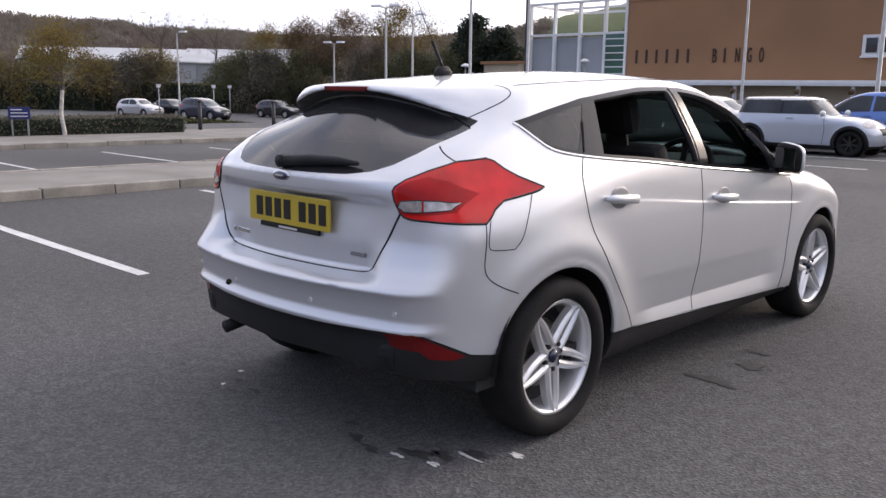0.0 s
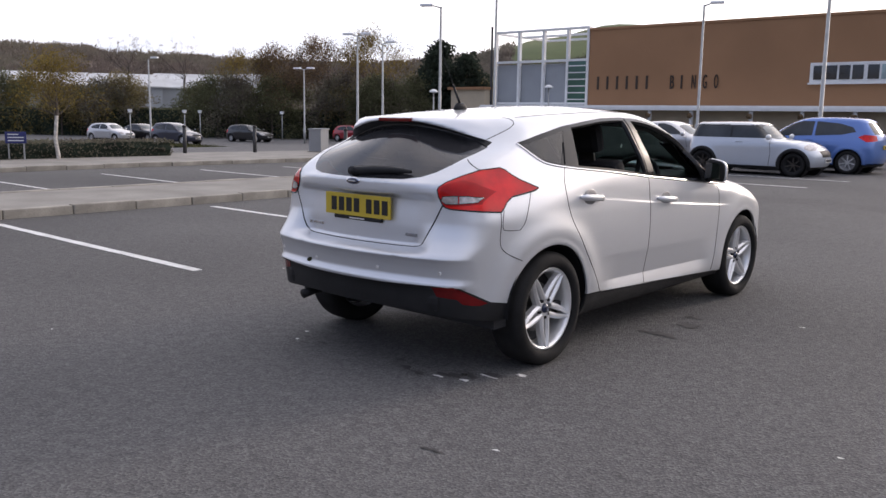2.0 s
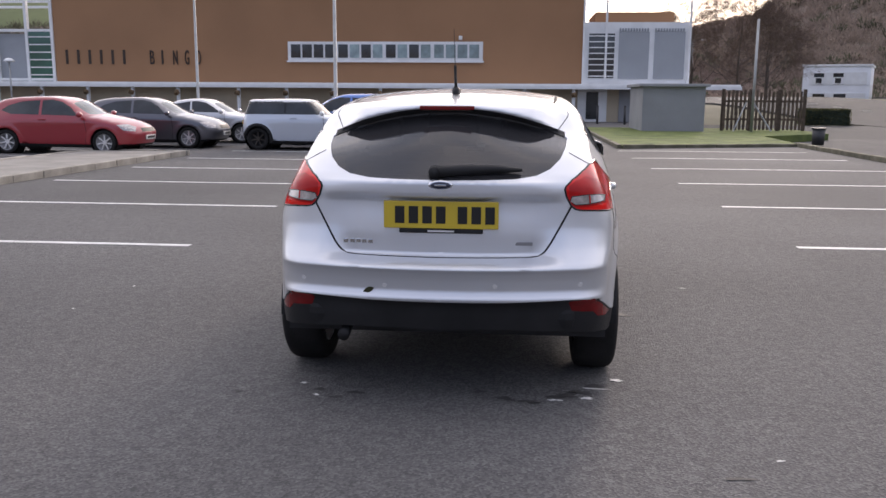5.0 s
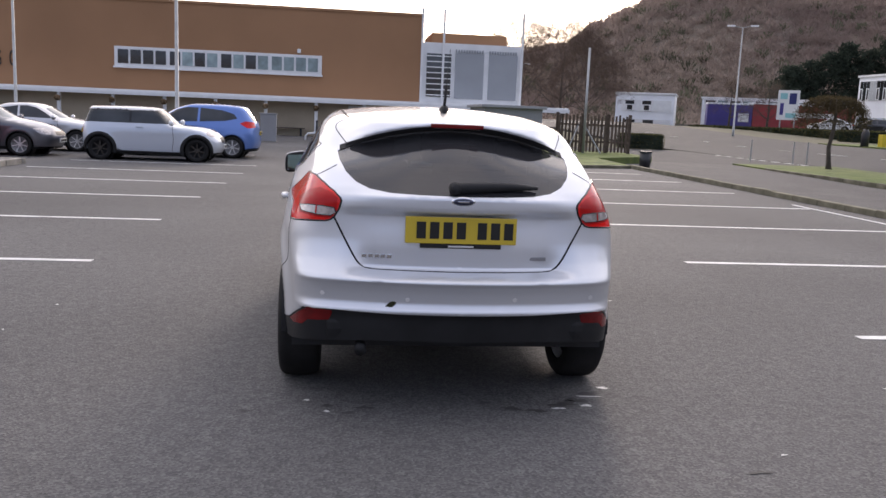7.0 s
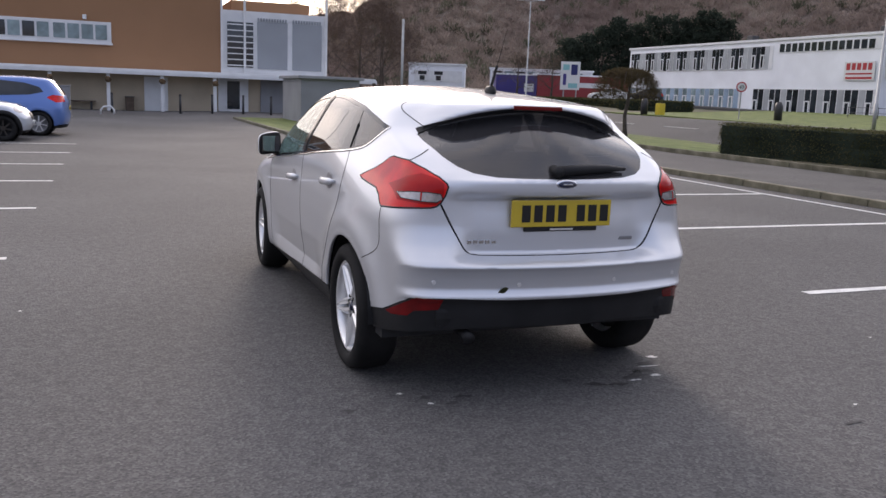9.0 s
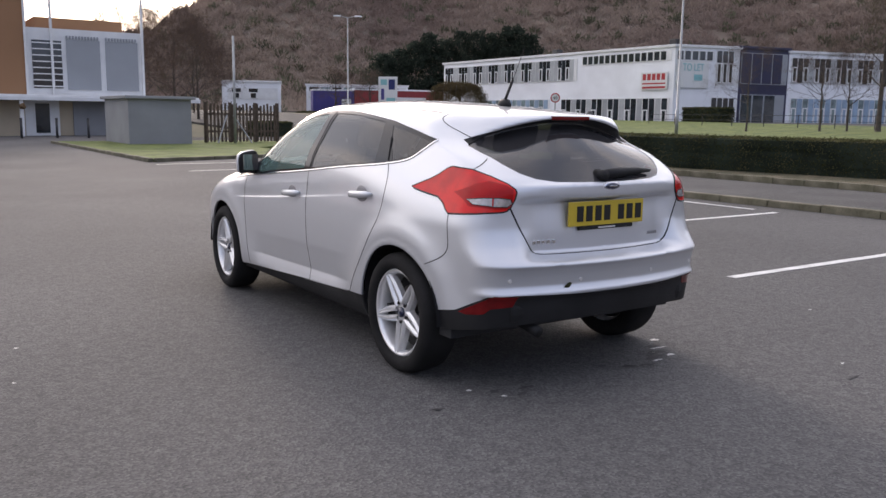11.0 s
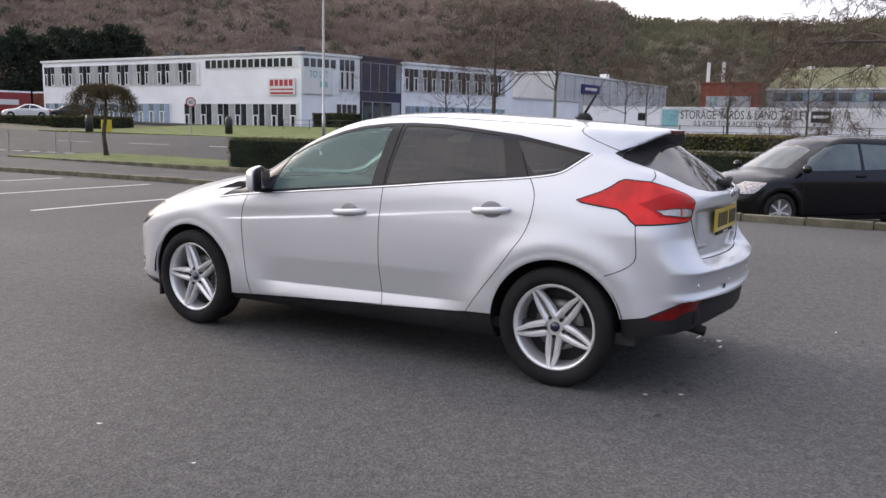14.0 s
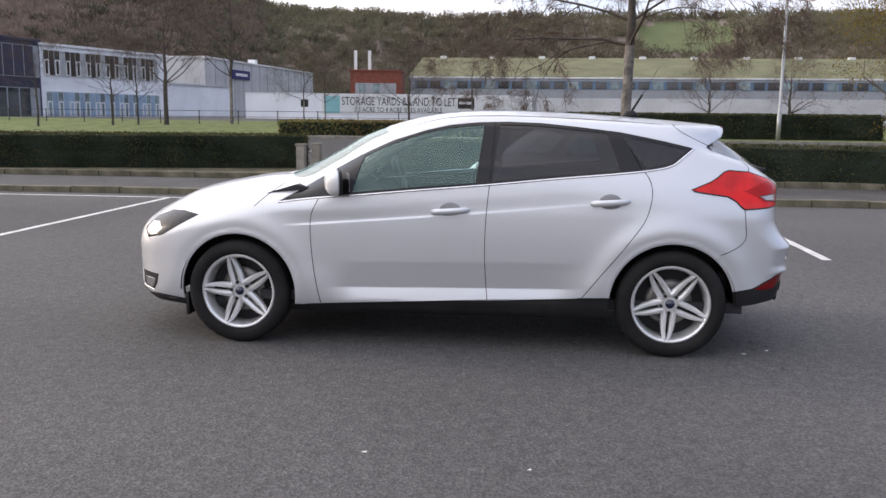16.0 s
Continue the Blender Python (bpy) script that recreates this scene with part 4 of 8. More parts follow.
front_mid = curve([(0.1, 1.95), (0.2, 2.10), (0.28, 2.19), (0.34, 2.20), (0.45, 2.20), (0.56, 2.202), (0.64, 2.190), (0.70, 2.165), (0.76, 2.10), (0.84, 1.98), (1.0, 1.75), (1.5, 1.0)])
side_low = curve([(0.10, 0.745), (0.18, 0.78), (0.24, 0.825), (0.30, 0.842), (0.37, 0.846), (0.50, 0.847), (0.62, 0.852), (0.74, 0.855), (0.83, 0.854),
                  (0.90, 0.849), (1.0, 0.840), (1.15, 0.828), (1.5, 0.77)])
crease_z = curve([(-1.4, 0.955), (-0.743, 0.908), (-0.213, 0.857), (0.675, 0.780), (0.972, 0.757), (1.3, 0.74)])
AXLE, WR, ARCH = 1.324, 0.325, 0.366


def hero_shape(p):
    """Below zero inside the body. p: n x 3, for x >= 0."""
    x, y, z = p[:, 0], p[:, 1], p[:, 2]
    low = side_low(z)
    low = low - 0.117 * np.maximum(0, -y - 1.0) ** 2.6 - 0.10 * np.maximum(0, y - 1.05) ** 2.4
    for ya, amp in ((-AXLE, 0.020), (AXLE, 0.012)):
        d = np.hypot(y - ya, z - 0.325)
        low = low + amp * np.exp(-((d - 0.43) / 0.085) ** 2) * sstep(0.2, 0.45, z)
        low = low + 0.006 * np.exp(-((d - 0.375) / 0.018) ** 2)
    fade = sstep(-1.05, -0.7, y) * sstep(1.05, 0.85, y)
    dz = z - crease_z(y)
    low = low - 0.0055 * sstep(-0.010, 0.006, dz) * (1 - sstep(0.006, 0.09, dz)) * fade * (0.3 + 0.7 * sstep(-0.7, 0.4, y))
    v = 0.385 + 0.02 * (-y)
    dent = np.where(z < v, 1 - (v - z) / 0.085, 1 - (z - v) / 0.16)
    low = low - 0.021 * np.clip(dent, 0, 1) * sstep(-0.86, -0.55, y) * sstep(0.80, 0.55, y)
    up = 0.795 - 0.56 * (z - 1.15) - 0.10 * np.maximum(0, -y - 0.6) ** 2 - 0.05 * np.maximum(0, y - 0.2) ** 2
    side = -smax(-low, -up, 0.05)
    f_side = x - side
    ahead = sstep(-0.2, 0.5, y)
    f_top = z - (top_line(y + 0.42 * x * x * ahead) - 0.125 * x * x)
    c = 0.36 * sstep(1.09, 1.27, z)
    zz = z + c * x * x
    k = sstep(0.40, 0.58, x)
    f_rear = rear_mid(zz) * (1 - k) + rear_side(zz) * k + rear_bow(z) * x * x - y
    f_front = y - (front_mid(z) - 0.32 * x * x - 0.25 * x ** 4)
    f = smax(f_side, f_rear, 0.11 - 0.05 * sstep(1.1, 1.2, z))
    f = smax(f, f_front, 0.16)
    return smax(f, f_top, 0.09 - 0.06 * sstep(-1.45, -1.6, y))


SHAPE = [hero_shape]


def F(p):
    return SHAPE[0](p)


YA, YB, ZC, RF, RV = -1.0, 1.0, 1.22, 0.95, 0.75
S_MIN, S_MAX, V_MIN, V_MAX = YA - RF * math.pi / 2, YB + RF * math.pi / 2, 0.21, ZC + RV * math.pi / 2


def to_sv(p):
    x, y, z = p[:, 0], p[:, 1], p[:, 2]
    s = np.where(y < YA, YA - RF * (math.pi / 2 - np.arctan2(x, YA - y)), np.where(y > YB, YB + RF * (math.pi / 2 - np.arctan2(x, y - YB)), y))
    h = np.where(y < YA, np.hypot(x, YA - y), np.where(y > YB, np.hypot(x, y - YB), x))
    v = np.where(z <= ZC, z, ZC + RV * np.arctan2(z - ZC, h))
    return np.stack([s, v], 1)


def to_p(sv):
    s, v = sv[:, 0], sv[:, 1]
    back, fore = s < YA, s > YB
    phi = np.where(back, math.pi / 2 - (YA - s) / RF, np.where(fore, math.pi / 2 - (s - YB) / RF, math.pi / 2))
    y0 = np.clip(s, YA, YB)
    o = np.stack([np.zeros_like(s), y0, np.minimum(v, ZC)], 1)
    el = np.where(v > ZC, (v - ZC) / RV, 0)
    d = np.stack([np.sin(phi) * np.cos(el), np.where(back, -1, 1) * np.cos(phi) * np.cos(el), np.sin(el)], 1)
    p = cast(o, d)
    over = F(o) > 0
    if over.any():
        p[over] = on_top(o[over][:, :2])
    return p


def cast(o, d, far=1.6, n=90):
    """Outermost crossing of the body surface along rays."""
    lo, hi = np.zeros(len(o)), np.full(len(o), far)
    done = np.zeros(len(o), bool)
    for i in range(n, 0, -1):
        t = far * i / n
        ins = (F(o + d * t) < 0) & ~done
        lo[ins], hi[ins] = t, far * (i + 1) / n
        done |= ins
    for _ in range(22):
        mid = (lo + hi) / 2
        ins = F(o + d * mid[:, None]) < 0
        lo, hi = np.where(ins, mid, lo), np.where(ins, hi, mid)
    return o + d * lo[:, None]


def normals(p, e=0.0025):
    g = np.zeros_like(p)
    for k in range(3):
        q0, q1 = p.copy(), p.copy()
        q0[:, k] -= e
        q1[:, k] += e
        g[:, k] = F(q1) - F(q0)
    g[p[:, 0] < 1e-4, 0] = 0
    return g / np.maximum(np.linalg.norm(g, axis=1, keepdims=True), 1e-9)


def dense(pts, step=0.014, closed=True):
    out = []
    seq = list(pts) + ([pts[0]] if closed else [])
    for a, b in zip(seq, seq[1:]):
        a, b = np.array(a, float), np.array(b, float)
        n = max(1, int(np.ceil(np.linalg.norm(b - a) / step)))
        out += [a + (b - a) * i / n for i in range(n)]
    if not closed:
        out.append(np.array(seq[-1], float))
    return np.array(out)


def round_off(pts, times=2, closed=True):
    """Chaikin corner cutting."""
    p = [np.array(q, float) for q in pts]
    for _ in range(times):
        q = []
        n = len(p)
        for i in range(n if closed else n - 1):
            a, b = p[i], p[(i + 1) % n]
            q += [a * 0.75 + b * 0.25, a * 0.25 + b * 0.75]
        p = q if closed else [p[0]] + q + [p[-1]]
    return p


def on_side(yz):
    """Side-view points (y, z) laid on the flank."""
    yz = np.array(yz, float)
    o = np.stack([np.full(len(yz), 0.0), yz[:, 0], yz[:, 1]], 1)
    return cast(o, np.tile([1.0, 0, 0], (len(yz), 1)), 1.1)


def on_rear(xz):
    """Rear-view points (x, z) laid on the tail."""
    xz = np.array(xz, float)
    o = np.stack([xz[:, 0], np.full(len(xz), -1.0), xz[:, 1]], 1)
    return cast(o, np.tile([0, -1.0, 0], (len(xz), 1)), 1.3)


def on_top(xy):
    xy = np.array(xy, float)
    o = np.stack([xy[:, 0], xy[:, 1], np.full(len(xy), 0.7)], 1)
    return cast(o, np.tile([0, 0, 1.0], (len(xy), 1)), 0.9)


def side_poly(yz, cut=0):
    return to_sv(on_side(dense(round_off(yz, cut) if cut else yz)))


def rear_poly(xz, cut=0):
    return to_sv(on_rear(dense(round_off(xz, cut) if cut else xz)))


def mix_poly(pts):
    """Points tagged 's' (y, z) on the flank or 'r' (x, z) on the tail, joined in surface coordinates."""
    sv = [to_sv(on_side([p[1:]]) if p[0] == "s" else on_rear([p[1:]]))[0] for p in pts]
    return dense(sv)


def inside(poly, q):
    x, y = q[:, 0], q[:, 1]
    r = np.zeros(len(q), bool)
    n = len(poly)
    for i in range(n):
        x0, y0 = poly[i]
        x1, y1 = poly[(i + 1) % n]
        if y0 == y1:
            continue
        c = ((y0 > y) != (y1 > y)) & (x < (x1 - x0) * (y - y0) / (y1 - y0) + x0)
        r ^= c
    return r


BELT = [(1.06, 0.893), (0.826, 0.925), (0.546, 0.947), (0.338, 0.969), (-0.234, 1.021), (-0.673, 1.069), (-1.0, 1.097), (-1.20, 1.120), (-1.306, 1.142), (-1.367, 1.188), (-1.440, 1.246)]
WTOP = [(-1.245, 1.290), (-1.008, 1.336), (-0.737, 1.367), (-0.531, 1.386), (-0.325, 1.392), (-0.153, 1.387), (0.02, 1.369), (0.16, 1.338), (0.37, 1.272), (0.577, 1.177), (0.719, 1.099), (0.864, 1.014)]
belt_z, wtop_z = curve(BELT[::-1]), curve([(-1.44, 1.246)] + WTOP + [(1.06, 0.893)])


def window_poly(front, rear, lo=0.016, hi=0.018, n=26):
    """A pane between two raked edges (y at the belt, y at the roof) inside the side glazing."""
    b = [(y, float(belt_z(y)) + lo) for y in np.linspace(rear[0], front[0], n)]
    t = [(y, float(wtop_z(y)) - hi) for y in np.linspace(front[1], rear[1], n)]
    return b + t


POLY = {}
POLY["arch_f"] = side_poly([(AXLE + ARCH * math.cos(a), 0.325 + ARCH * math.sin(a)) for a in np.linspace(0, 2 * math.pi, 64)[:-1] if 0.325 + ARCH * math.sin(a) > 0.16])
POLY["arch_r"] = side_poly([(-AXLE + ARCH * math.cos(a), 0.325 + ARCH * math.sin(a)) for a in np.linspace(0, 2 * math.pi, 64)[:-1] if 0.325 + ARCH * math.sin(a) > 0.16])
POLY["glass_front"] = side_poly(window_poly((0.60, 0.545), (-0.150, -0.190)))
POLY["glass_rear"] = side_poly(window_poly((-0.247, -0.282), (-1.005, -0.925)))
POLY["glass_quarter"] = side_poly([(-1.155, float(belt_z(-1.155)) + 0.016), (-1.08, 1.215), (-1.015, 1.312), (-1.12, 1.295), (-1.245, 1.268), (-1.405, 1.234), (-1.352, 1.195), (-1.30, 1.158)])
POLY["surround"] = side_poly(BELT + WTOP)
LIGHT = [("s", -1.415, 1.006), ("s", -1.475, 1.030), ("s", -1.526, 1.050), ("s", -1.575, 1.078), ("s", -1.610, 1.107), ("s", -1.640, 1.118), ("r", 0.672, 1.108), ("r", 0.63, 1.078), ("r", 0.585, 1.047),
         ("r", 0.558, 1.022), ("r", 0.553, 1.008), ("r", 0.562, 0.975), ("r", 0.584, 0.935), ("r", 0.602, 0.920), ("r", 0.625, 0.914), ("r", 0.70, 0.910), ("s", -1.790, 0.900), ("s", -1.729, 0.896), ("s", -1.703, 0.915),
         ("s", -1.678, 0.942), ("s", -1.628, 0.970), ("s", -1.514, 0.985), ("s", -1.45, 0.995)]
POLY["tail_light"] = mix_poly(LIGHT)


def arch_top(zz, x):
    return zz - 0.36 * x * x


POLY["rear_glass"] = rear_poly([(-0.02, 1.047), (0.20, 1.049), (0.33, 1.053), (0.425, 1.067), (0.487, 1.093), (0.535, 1.134), (0.568, 1.186), (0.578, 1.222)]
                               + [(x, arch_top(1.340, x)) for x in (0.55, 0.48, 0.4, 0.32, 0.24, 0.16, 0.08, -0.02)])
POLY["spoiler_under"] = rear_poly([(x, arch_top(1.326, x)) for x in (-0.02, 0.1, 0.2, 0.3, 0.4, 0.5, 0.568)] + [(x, arch_top(1.363, x)) for x in (0.568, 0.5, 0.4, 0.3, 0.2, 0.1, -0.02)])
POLY["tailgate"] = rear_poly([(-0.02, 0.698), (0.40, 0.699), (0.445, 0.705), (0.475, 0.728), (0.53, 0.826), (0.584, 0.932), (0.562, 0.975), (0.553, 1.008), (0.558, 1.022), (0.63, 1.078), (0.672, 1.108), (0.590, 1.158), (0.592, 1.195), (0.594, 1.23)]
                             + [(x, arch_top(1.340, x)) for x in (0.55, 0.4, 0.2, -0.02)])
# lower edges
POLY["valance"] = np.array([(S_MIN - 0.02, 0.1)] + [tuple(q) for q in to_sv(on_rear(dense([(0.0, 0.512), (0.3, 0.513), (0.60, 0.522)], closed=False)))]
                           + [tuple(q) for q in to_sv(on_side(dense([(-1.97, 0.515), (-1.90, 0.480), (-1.80, 0.430), (-1.69, 0.412), (-1.62, 0.41)], closed=False)))] + [(-1.62, 0.1)])
POLY["reflector"] = mix_poly([("r", 0.590, 0.512), ("r", 0.70, 0.520), ("s", -1.985, 0.512), ("s", -1.93, 0.484), ("s", -1.855, 0.445), ("s", -1.815, 0.424), ("s", -1.86, 0.415), ("s", -1.94, 0.425), ("r", 0.70, 0.452), ("r", 0.60, 0.462)])
POLY["sill"] = np.array([(1.02, 0.1), (1.02, 0.250), (0.80, 0.262), (0.0, 0.306), (-0.80, 0.348), (-1.02, 0.356), (-1.02, 0.1)])
POLY["door_front"] = side_poly([(0.800, 0.268), (0.833, 0.431), (0.853, 0.606), (0.859, 0.763), (0.848, 0.832), (0.822, 0.885), (0.800, 0.931)] + [(y, float(wtop_z(y)) + 0.012) for y in (0.80, 0.7, 0.577, 0.37, 0.16, 0.02, -0.153, -0.255)]
                               + [(-0.235, 1.031), (-0.221, 0.90), (-0.212, 0.750), (-0.210, 0.607), (-0.218, 0.45), (-0.230, 0.322)])
POLY["door_rear"] = side_poly([(-0.230, 0.322), (-0.218, 0.45), (-0.210, 0.607), (-0.212, 0.750), (-0.221, 0.90), (-0.235, 1.031), (-0.255, 1.395)] + [(y, float(wtop_z(y)) + 0.012) for y in (-0.4, -0.531, -0.737, -0.95)]
                              + [(-1.04, 1.26), (-1.143, 1.108), (-1.175, 1.060), (-1.188, 1.010), (-1.187, 0.950), (-1.170, 0.870), (-1.140, 0.800), (-1.080, 0.720), (-1.018, 0.634), (-0.894, 0.480), (-0.800, 0.353)])
POLY["rear_bumper"] = np.concatenate([mix_poly([("s", -1.595, 0.630), ("s", -1.66, 0.655), ("s", -1.72, 0.690), ("s", -1.745, 0.73), ("s", -1.735, 0.80), ("s", -1.728, 0.896), ("s", -1.790, 0.900), ("r", 0.70, 0.910), ("r", 0.625, 0.914),
    ("r", 0.602, 0.920), ("r", 0.584, 0.932), ("r", 0.53, 0.826), ("r", 0.475, 0.728), ("r", 0.445, 0.705), ("r", 0.40, 0.699), ("r", 0.0, 0.698)])[:-40], np.array([(S_MIN - 0.02, 0.698), (S_MIN - 0.02, 0.1), (-1.5, 0.1), (-1.5, 0.4)])])
POLY["head_light"] = side_poly([(2.02, 0.685), (1.96, 0.632), (1.83, 0.662), (1.70, 0.735), (1.575, 0.800), (1.70, 0.812), (1.82, 0.805), (1.94, 0.760)])
POLY["fog_lamp"] = side_poly([(2.06, 0.415), (1.875, 0.405), (1.888, 0.345), (1.925, 0.295), (2.04, 0.310)])
POLY["fog_lens"] = side_poly([(2.01, 0.372), (1.915, 0.368), (1.925, 0.325), (1.945, 0.310), (2.00, 0.318)])
POLY["windscreen"] = to_sv(on_top(dense([(-0.0, 1.16), (0.2, 1.14), (0.4, 1.075), (0.51, 1.005), (0.572, 0.90), (0.545, 0.72), (0.50, 0.52), (0.485, 0.43), (0.3, 0.475), (0.0, 0.495)])))
POLY["bonnet"] = to_sv(on_top(dense([(0.0, 1.20), (0.3, 1.18), (0.56, 1.10), (0.68, 1.06), (0.74, 1.2), (0.72, 1.5), (0.66, 1.75), (0.52, 1.90), (0.3, 1.99), (0.0, 2.02)])))
POLY["fuel_flap"] = side_poly(round_off([(-1.46, 0.985), (-1.52, 0.982), (-1.63, 0.966), (-1.685, 0.93), (-1.715, 0.84), (-1.715, 0.80), (-1.60, 0.785), (-1.52, 0.79), (-1.485, 0.83), (-1.47, 0.90)], 1))
POLY["roof_spoiler"] = np.concatenate([to_sv(on_top(dense([(0.0, -1.30), (0.25, -1.295), (0.45, -1.285), (0.525, -1.29)], closed=False))), to_sv(on_side(dense([(-1.33, 1.372), (-1.36, 1.345), (-1.44, 1.305), (-1.55, 1.258)], closed=False))),
    to_sv(on_rear(dense([(0.568, arch_top(1.372, 0.568))] + [(x, arch_top(1.360, x)) for x in (0.5, 0.4, 0.3, 0.2, 0.1, 0.0)], closed=False))), [(S_MIN - 0.03, 1.2), (S_MIN - 0.03, 1.9)]])
POLY["cut"] = np.array([(S_MIN - 0.02, 0.1), (S_MIN - 0.02, 0.372), (-2.1, 0.370), (-1.95, 0.358), (-1.75, 0.325), (-1.62, 0.305), (-1.62, 0.1)])
POLY["cut_front"] = np.array([(1.64, 0.1), (1.66, 0.214), (1.9, 0.216), (2.1, 0.225), (S_MAX + 0.02, 0.25), (S_MAX + 0.02, 0.1)])
POLY["front_lip"] = np.array([(1.62, 0.1), (1.64, 0.262), (1.9, 0.275), (2.1, 0.30), (S_MAX + 0.02, 0.32), (S_MAX + 0.02, 0.1)])
POLY["reversing"] = rear_poly([(0.577, 0.955), (0.585, 0.976), (0.64, 0.982), (0.70, 0.981), (0.744, 0.972), (0.736, 0.949), (0.66, 0.940), (0.602, 0.938)])
POLY["tail_core"] = rear_poly([(0.575, 0.944), (0.570, 1.02), (0.60, 1.042), (0.65, 1.058), (0.70, 1.044), (0.752, 1.000), (0.748, 0.940), (0.66, 0.929), (0.60, 0.928)])
POLY["head_chrome"] = side_poly([(2.00, 0.682), (1.96, 0.645), (1.88, 0.662), (1.84, 0.70), (1.88, 0.735), (1.95, 0.730)])
CREASES = [np.array([(y, float(crease_z(y)) + o) for y in np.arange(1.04, -1.05, -0.02)]) for o in (-0.011, -0.003, 0.007, 0.03)]
CREASES += [np.array([(y, 0.385 - 0.02 * y + o) for y in np.arange(0.80, -0.86, -0.02)]) for o in (-0.085, -0.006, 0.006, 0.16)]
ORDER = ["cut", "cut_front", "arch_f", "arch_r", "reversing", "tail_core", "head_chrome", "reflector", "valance", "glass_front", "glass_rear", "glass_quarter", "surround", "tail_light", "rear_glass", "spoiler_under", "sill", "front_lip",
         "door_front", "door_rear", "tailgate", "rear_bumper", "head_light", "fog_lens", "fog_lamp", "windscreen", "bonnet", "roof_spoiler"]


def body_sheet(POLY, ORDER, CREASES, ss, vs, tight=0.0075):
    """Triangulated half body in surface coordinates, with the panel of each triangle."""
    from mathutils import geometry as geom
    g = np.array([(s, v) for s in ss for v in vs])
    con, edges = [], []
    for name in ORDER:
        p = POLY[name]
        p = np.stack([np.clip(p[:, 0], S_MIN, S_MAX), np.clip(p[:, 1], V_MIN, V_MAX)], 1)
        k = len(con)
        n = len(p)
        con += [tuple(q) for q in p]
        edges += [(k + i, k + (i + 1) % n) for i in range(n)]
    for p in CREASES:
        k = len(con)
        con += [tuple(q) for q in p]
        edges += [(k + i, k + i + 1) for i in range(len(p) - 1)]
    ca = np.array(con)
    cell = {}
    for q in ca:
        cell.setdefault((int(q[0] / 0.02), int(q[1] / 0.02)), []).append(q)
    keep = []
    for q in g:
        i, j = int(q[0] / 0.02), int(q[1] / 0.02)
        near = False
        edge = q[0] < S_MIN + 1e-6 or q[0] > S_MAX - 1e-6 or q[1] < V_MIN + 1e-6 or q[1] > V_MAX - 1e-6
        if not edge:
            for a in (i - 1, i, i + 1):
                for b in (j - 1, j, j + 1):
                    for r in cell.get((a, b), ()):
                        if (r[0] - q[0]) ** 2 + (r[1] - q[1]) ** 2 < tight ** 2:
                            near = True
        if not near:
            keep.append(tuple(q))
    pts = [Vector(q) for q in con + keep]
    out = geom.delaunay_2d_cdt(pts, edges, [], 0, 1e-6)
    sv = np.array([tuple(q) for q in out[0]])
    tri = np.array([f for f in out[2]])
    cen = sv[tri].mean(axis=1)
    lab = np.full(len(tri), "body", dtype="U16")
    for name in reversed(ORDER):
        lab[inside(POLY[name], cen)] = name
    return sv, tri, lab


car_sv, car_tri, car_lab = body_sheet(POLY, ORDER, CREASES, np.concatenate([np.arange(S_MIN, -1.0, 0.016), np.arange(-1.0, S_MAX, 0.026), [S_MAX]]),
                                      np.concatenate([np.arange(V_MIN, 1.22, 0.017), np.arange(1.22, V_MAX, 0.018), [V_MAX]]))
car_pts = to_p(car_sv)
car_pts[car_sv[:, 0] < S_MIN + 1e-5, 0] = 0
car_pts[car_sv[:, 0] > S_MAX - 1e-5, 0] = 0
car_pts[car_sv[:, 1] > V_MAX - 1e-5, 0] = 0
car_nrm = normals(car_pts)


def panel(name, tri, material, parent, sides=(1, -1), offset=0.0, label="", rim=0.0):
    """Triangles of the sheet as one mesh object, on one flank or mirrored over both; rim turns its edge inwards."""
    verts, faces, norms = [], [], []
    for sgn in sides:
        used = np.unique(tri)
        idx = {int(u): i + len(verts) for i, u in enumerate(used)}
        P = car_pts[used] + car_nrm[used] * offset
        N = car_nrm[used]
        k = len(verts)
        verts += [(sgn * p[0], p[1], p[2]) for p in P]
        norms += [(sgn * n[0], n[1], n[2]) for n in N]
        fs = []
        for t in tri:
            a, b, c = (idx[int(q)] for q in t)
            A, B, C = (np.array(verts[q]) for q in (a, b, c))
            cr = np.cross(B - A, C - A)
            if np.linalg.norm(cr) < 1e-10:
                continue
            nn = np.array(norms[a]) + np.array(norms[b]) + np.array(norms[c])
            fs.append((a, b, c) if cr @ nn > 0 else (a, c, b))
        faces += fs
        if rim:
            count = {}
            for f in fs:
                for i in range(3):
                    e = (f[i], f[(i + 1) % 3])
                    count[e] = 1
            loose = [e for e in count if (e[1], e[0]) not in count]
            inner = {}
            for a, b in loose:
                for q in (a, b):
                    if q not in inner and abs(verts[q][0]) > 1e-5:
                        inner[q] = len(verts)
                        n = np.array(norms[q])
                        verts.append(tuple(np.array(verts[q]) - n * rim))
                        norms.append(tuple(n))
            for a, b in loose:
                if a in inner and b in inner:
                    faces.append((b, a, inner[a], inner[b]))
    me = bpy.data.meshes.new(name)
    me.from_pydata(verts, [], faces)
    me.materials.append(material)
    me.shade_smooth()
    if not rim:
        me.normals_split_custom_set_from_vertices(norms)
    else:
        ln = []
        for f in me.polygons:
            for v in f.vertices:
                ln.append(norms[v] if len(f.vertices) == 3 else (0, 0, 0))
        me.normals_split_custom_set(ln)
    ob = new(name, me)
    ob.parent = parent
    if label:
        ob["label"] = label
    return ob


def tris(*names):
    return car_tri[np.isin(car_lab, names)]


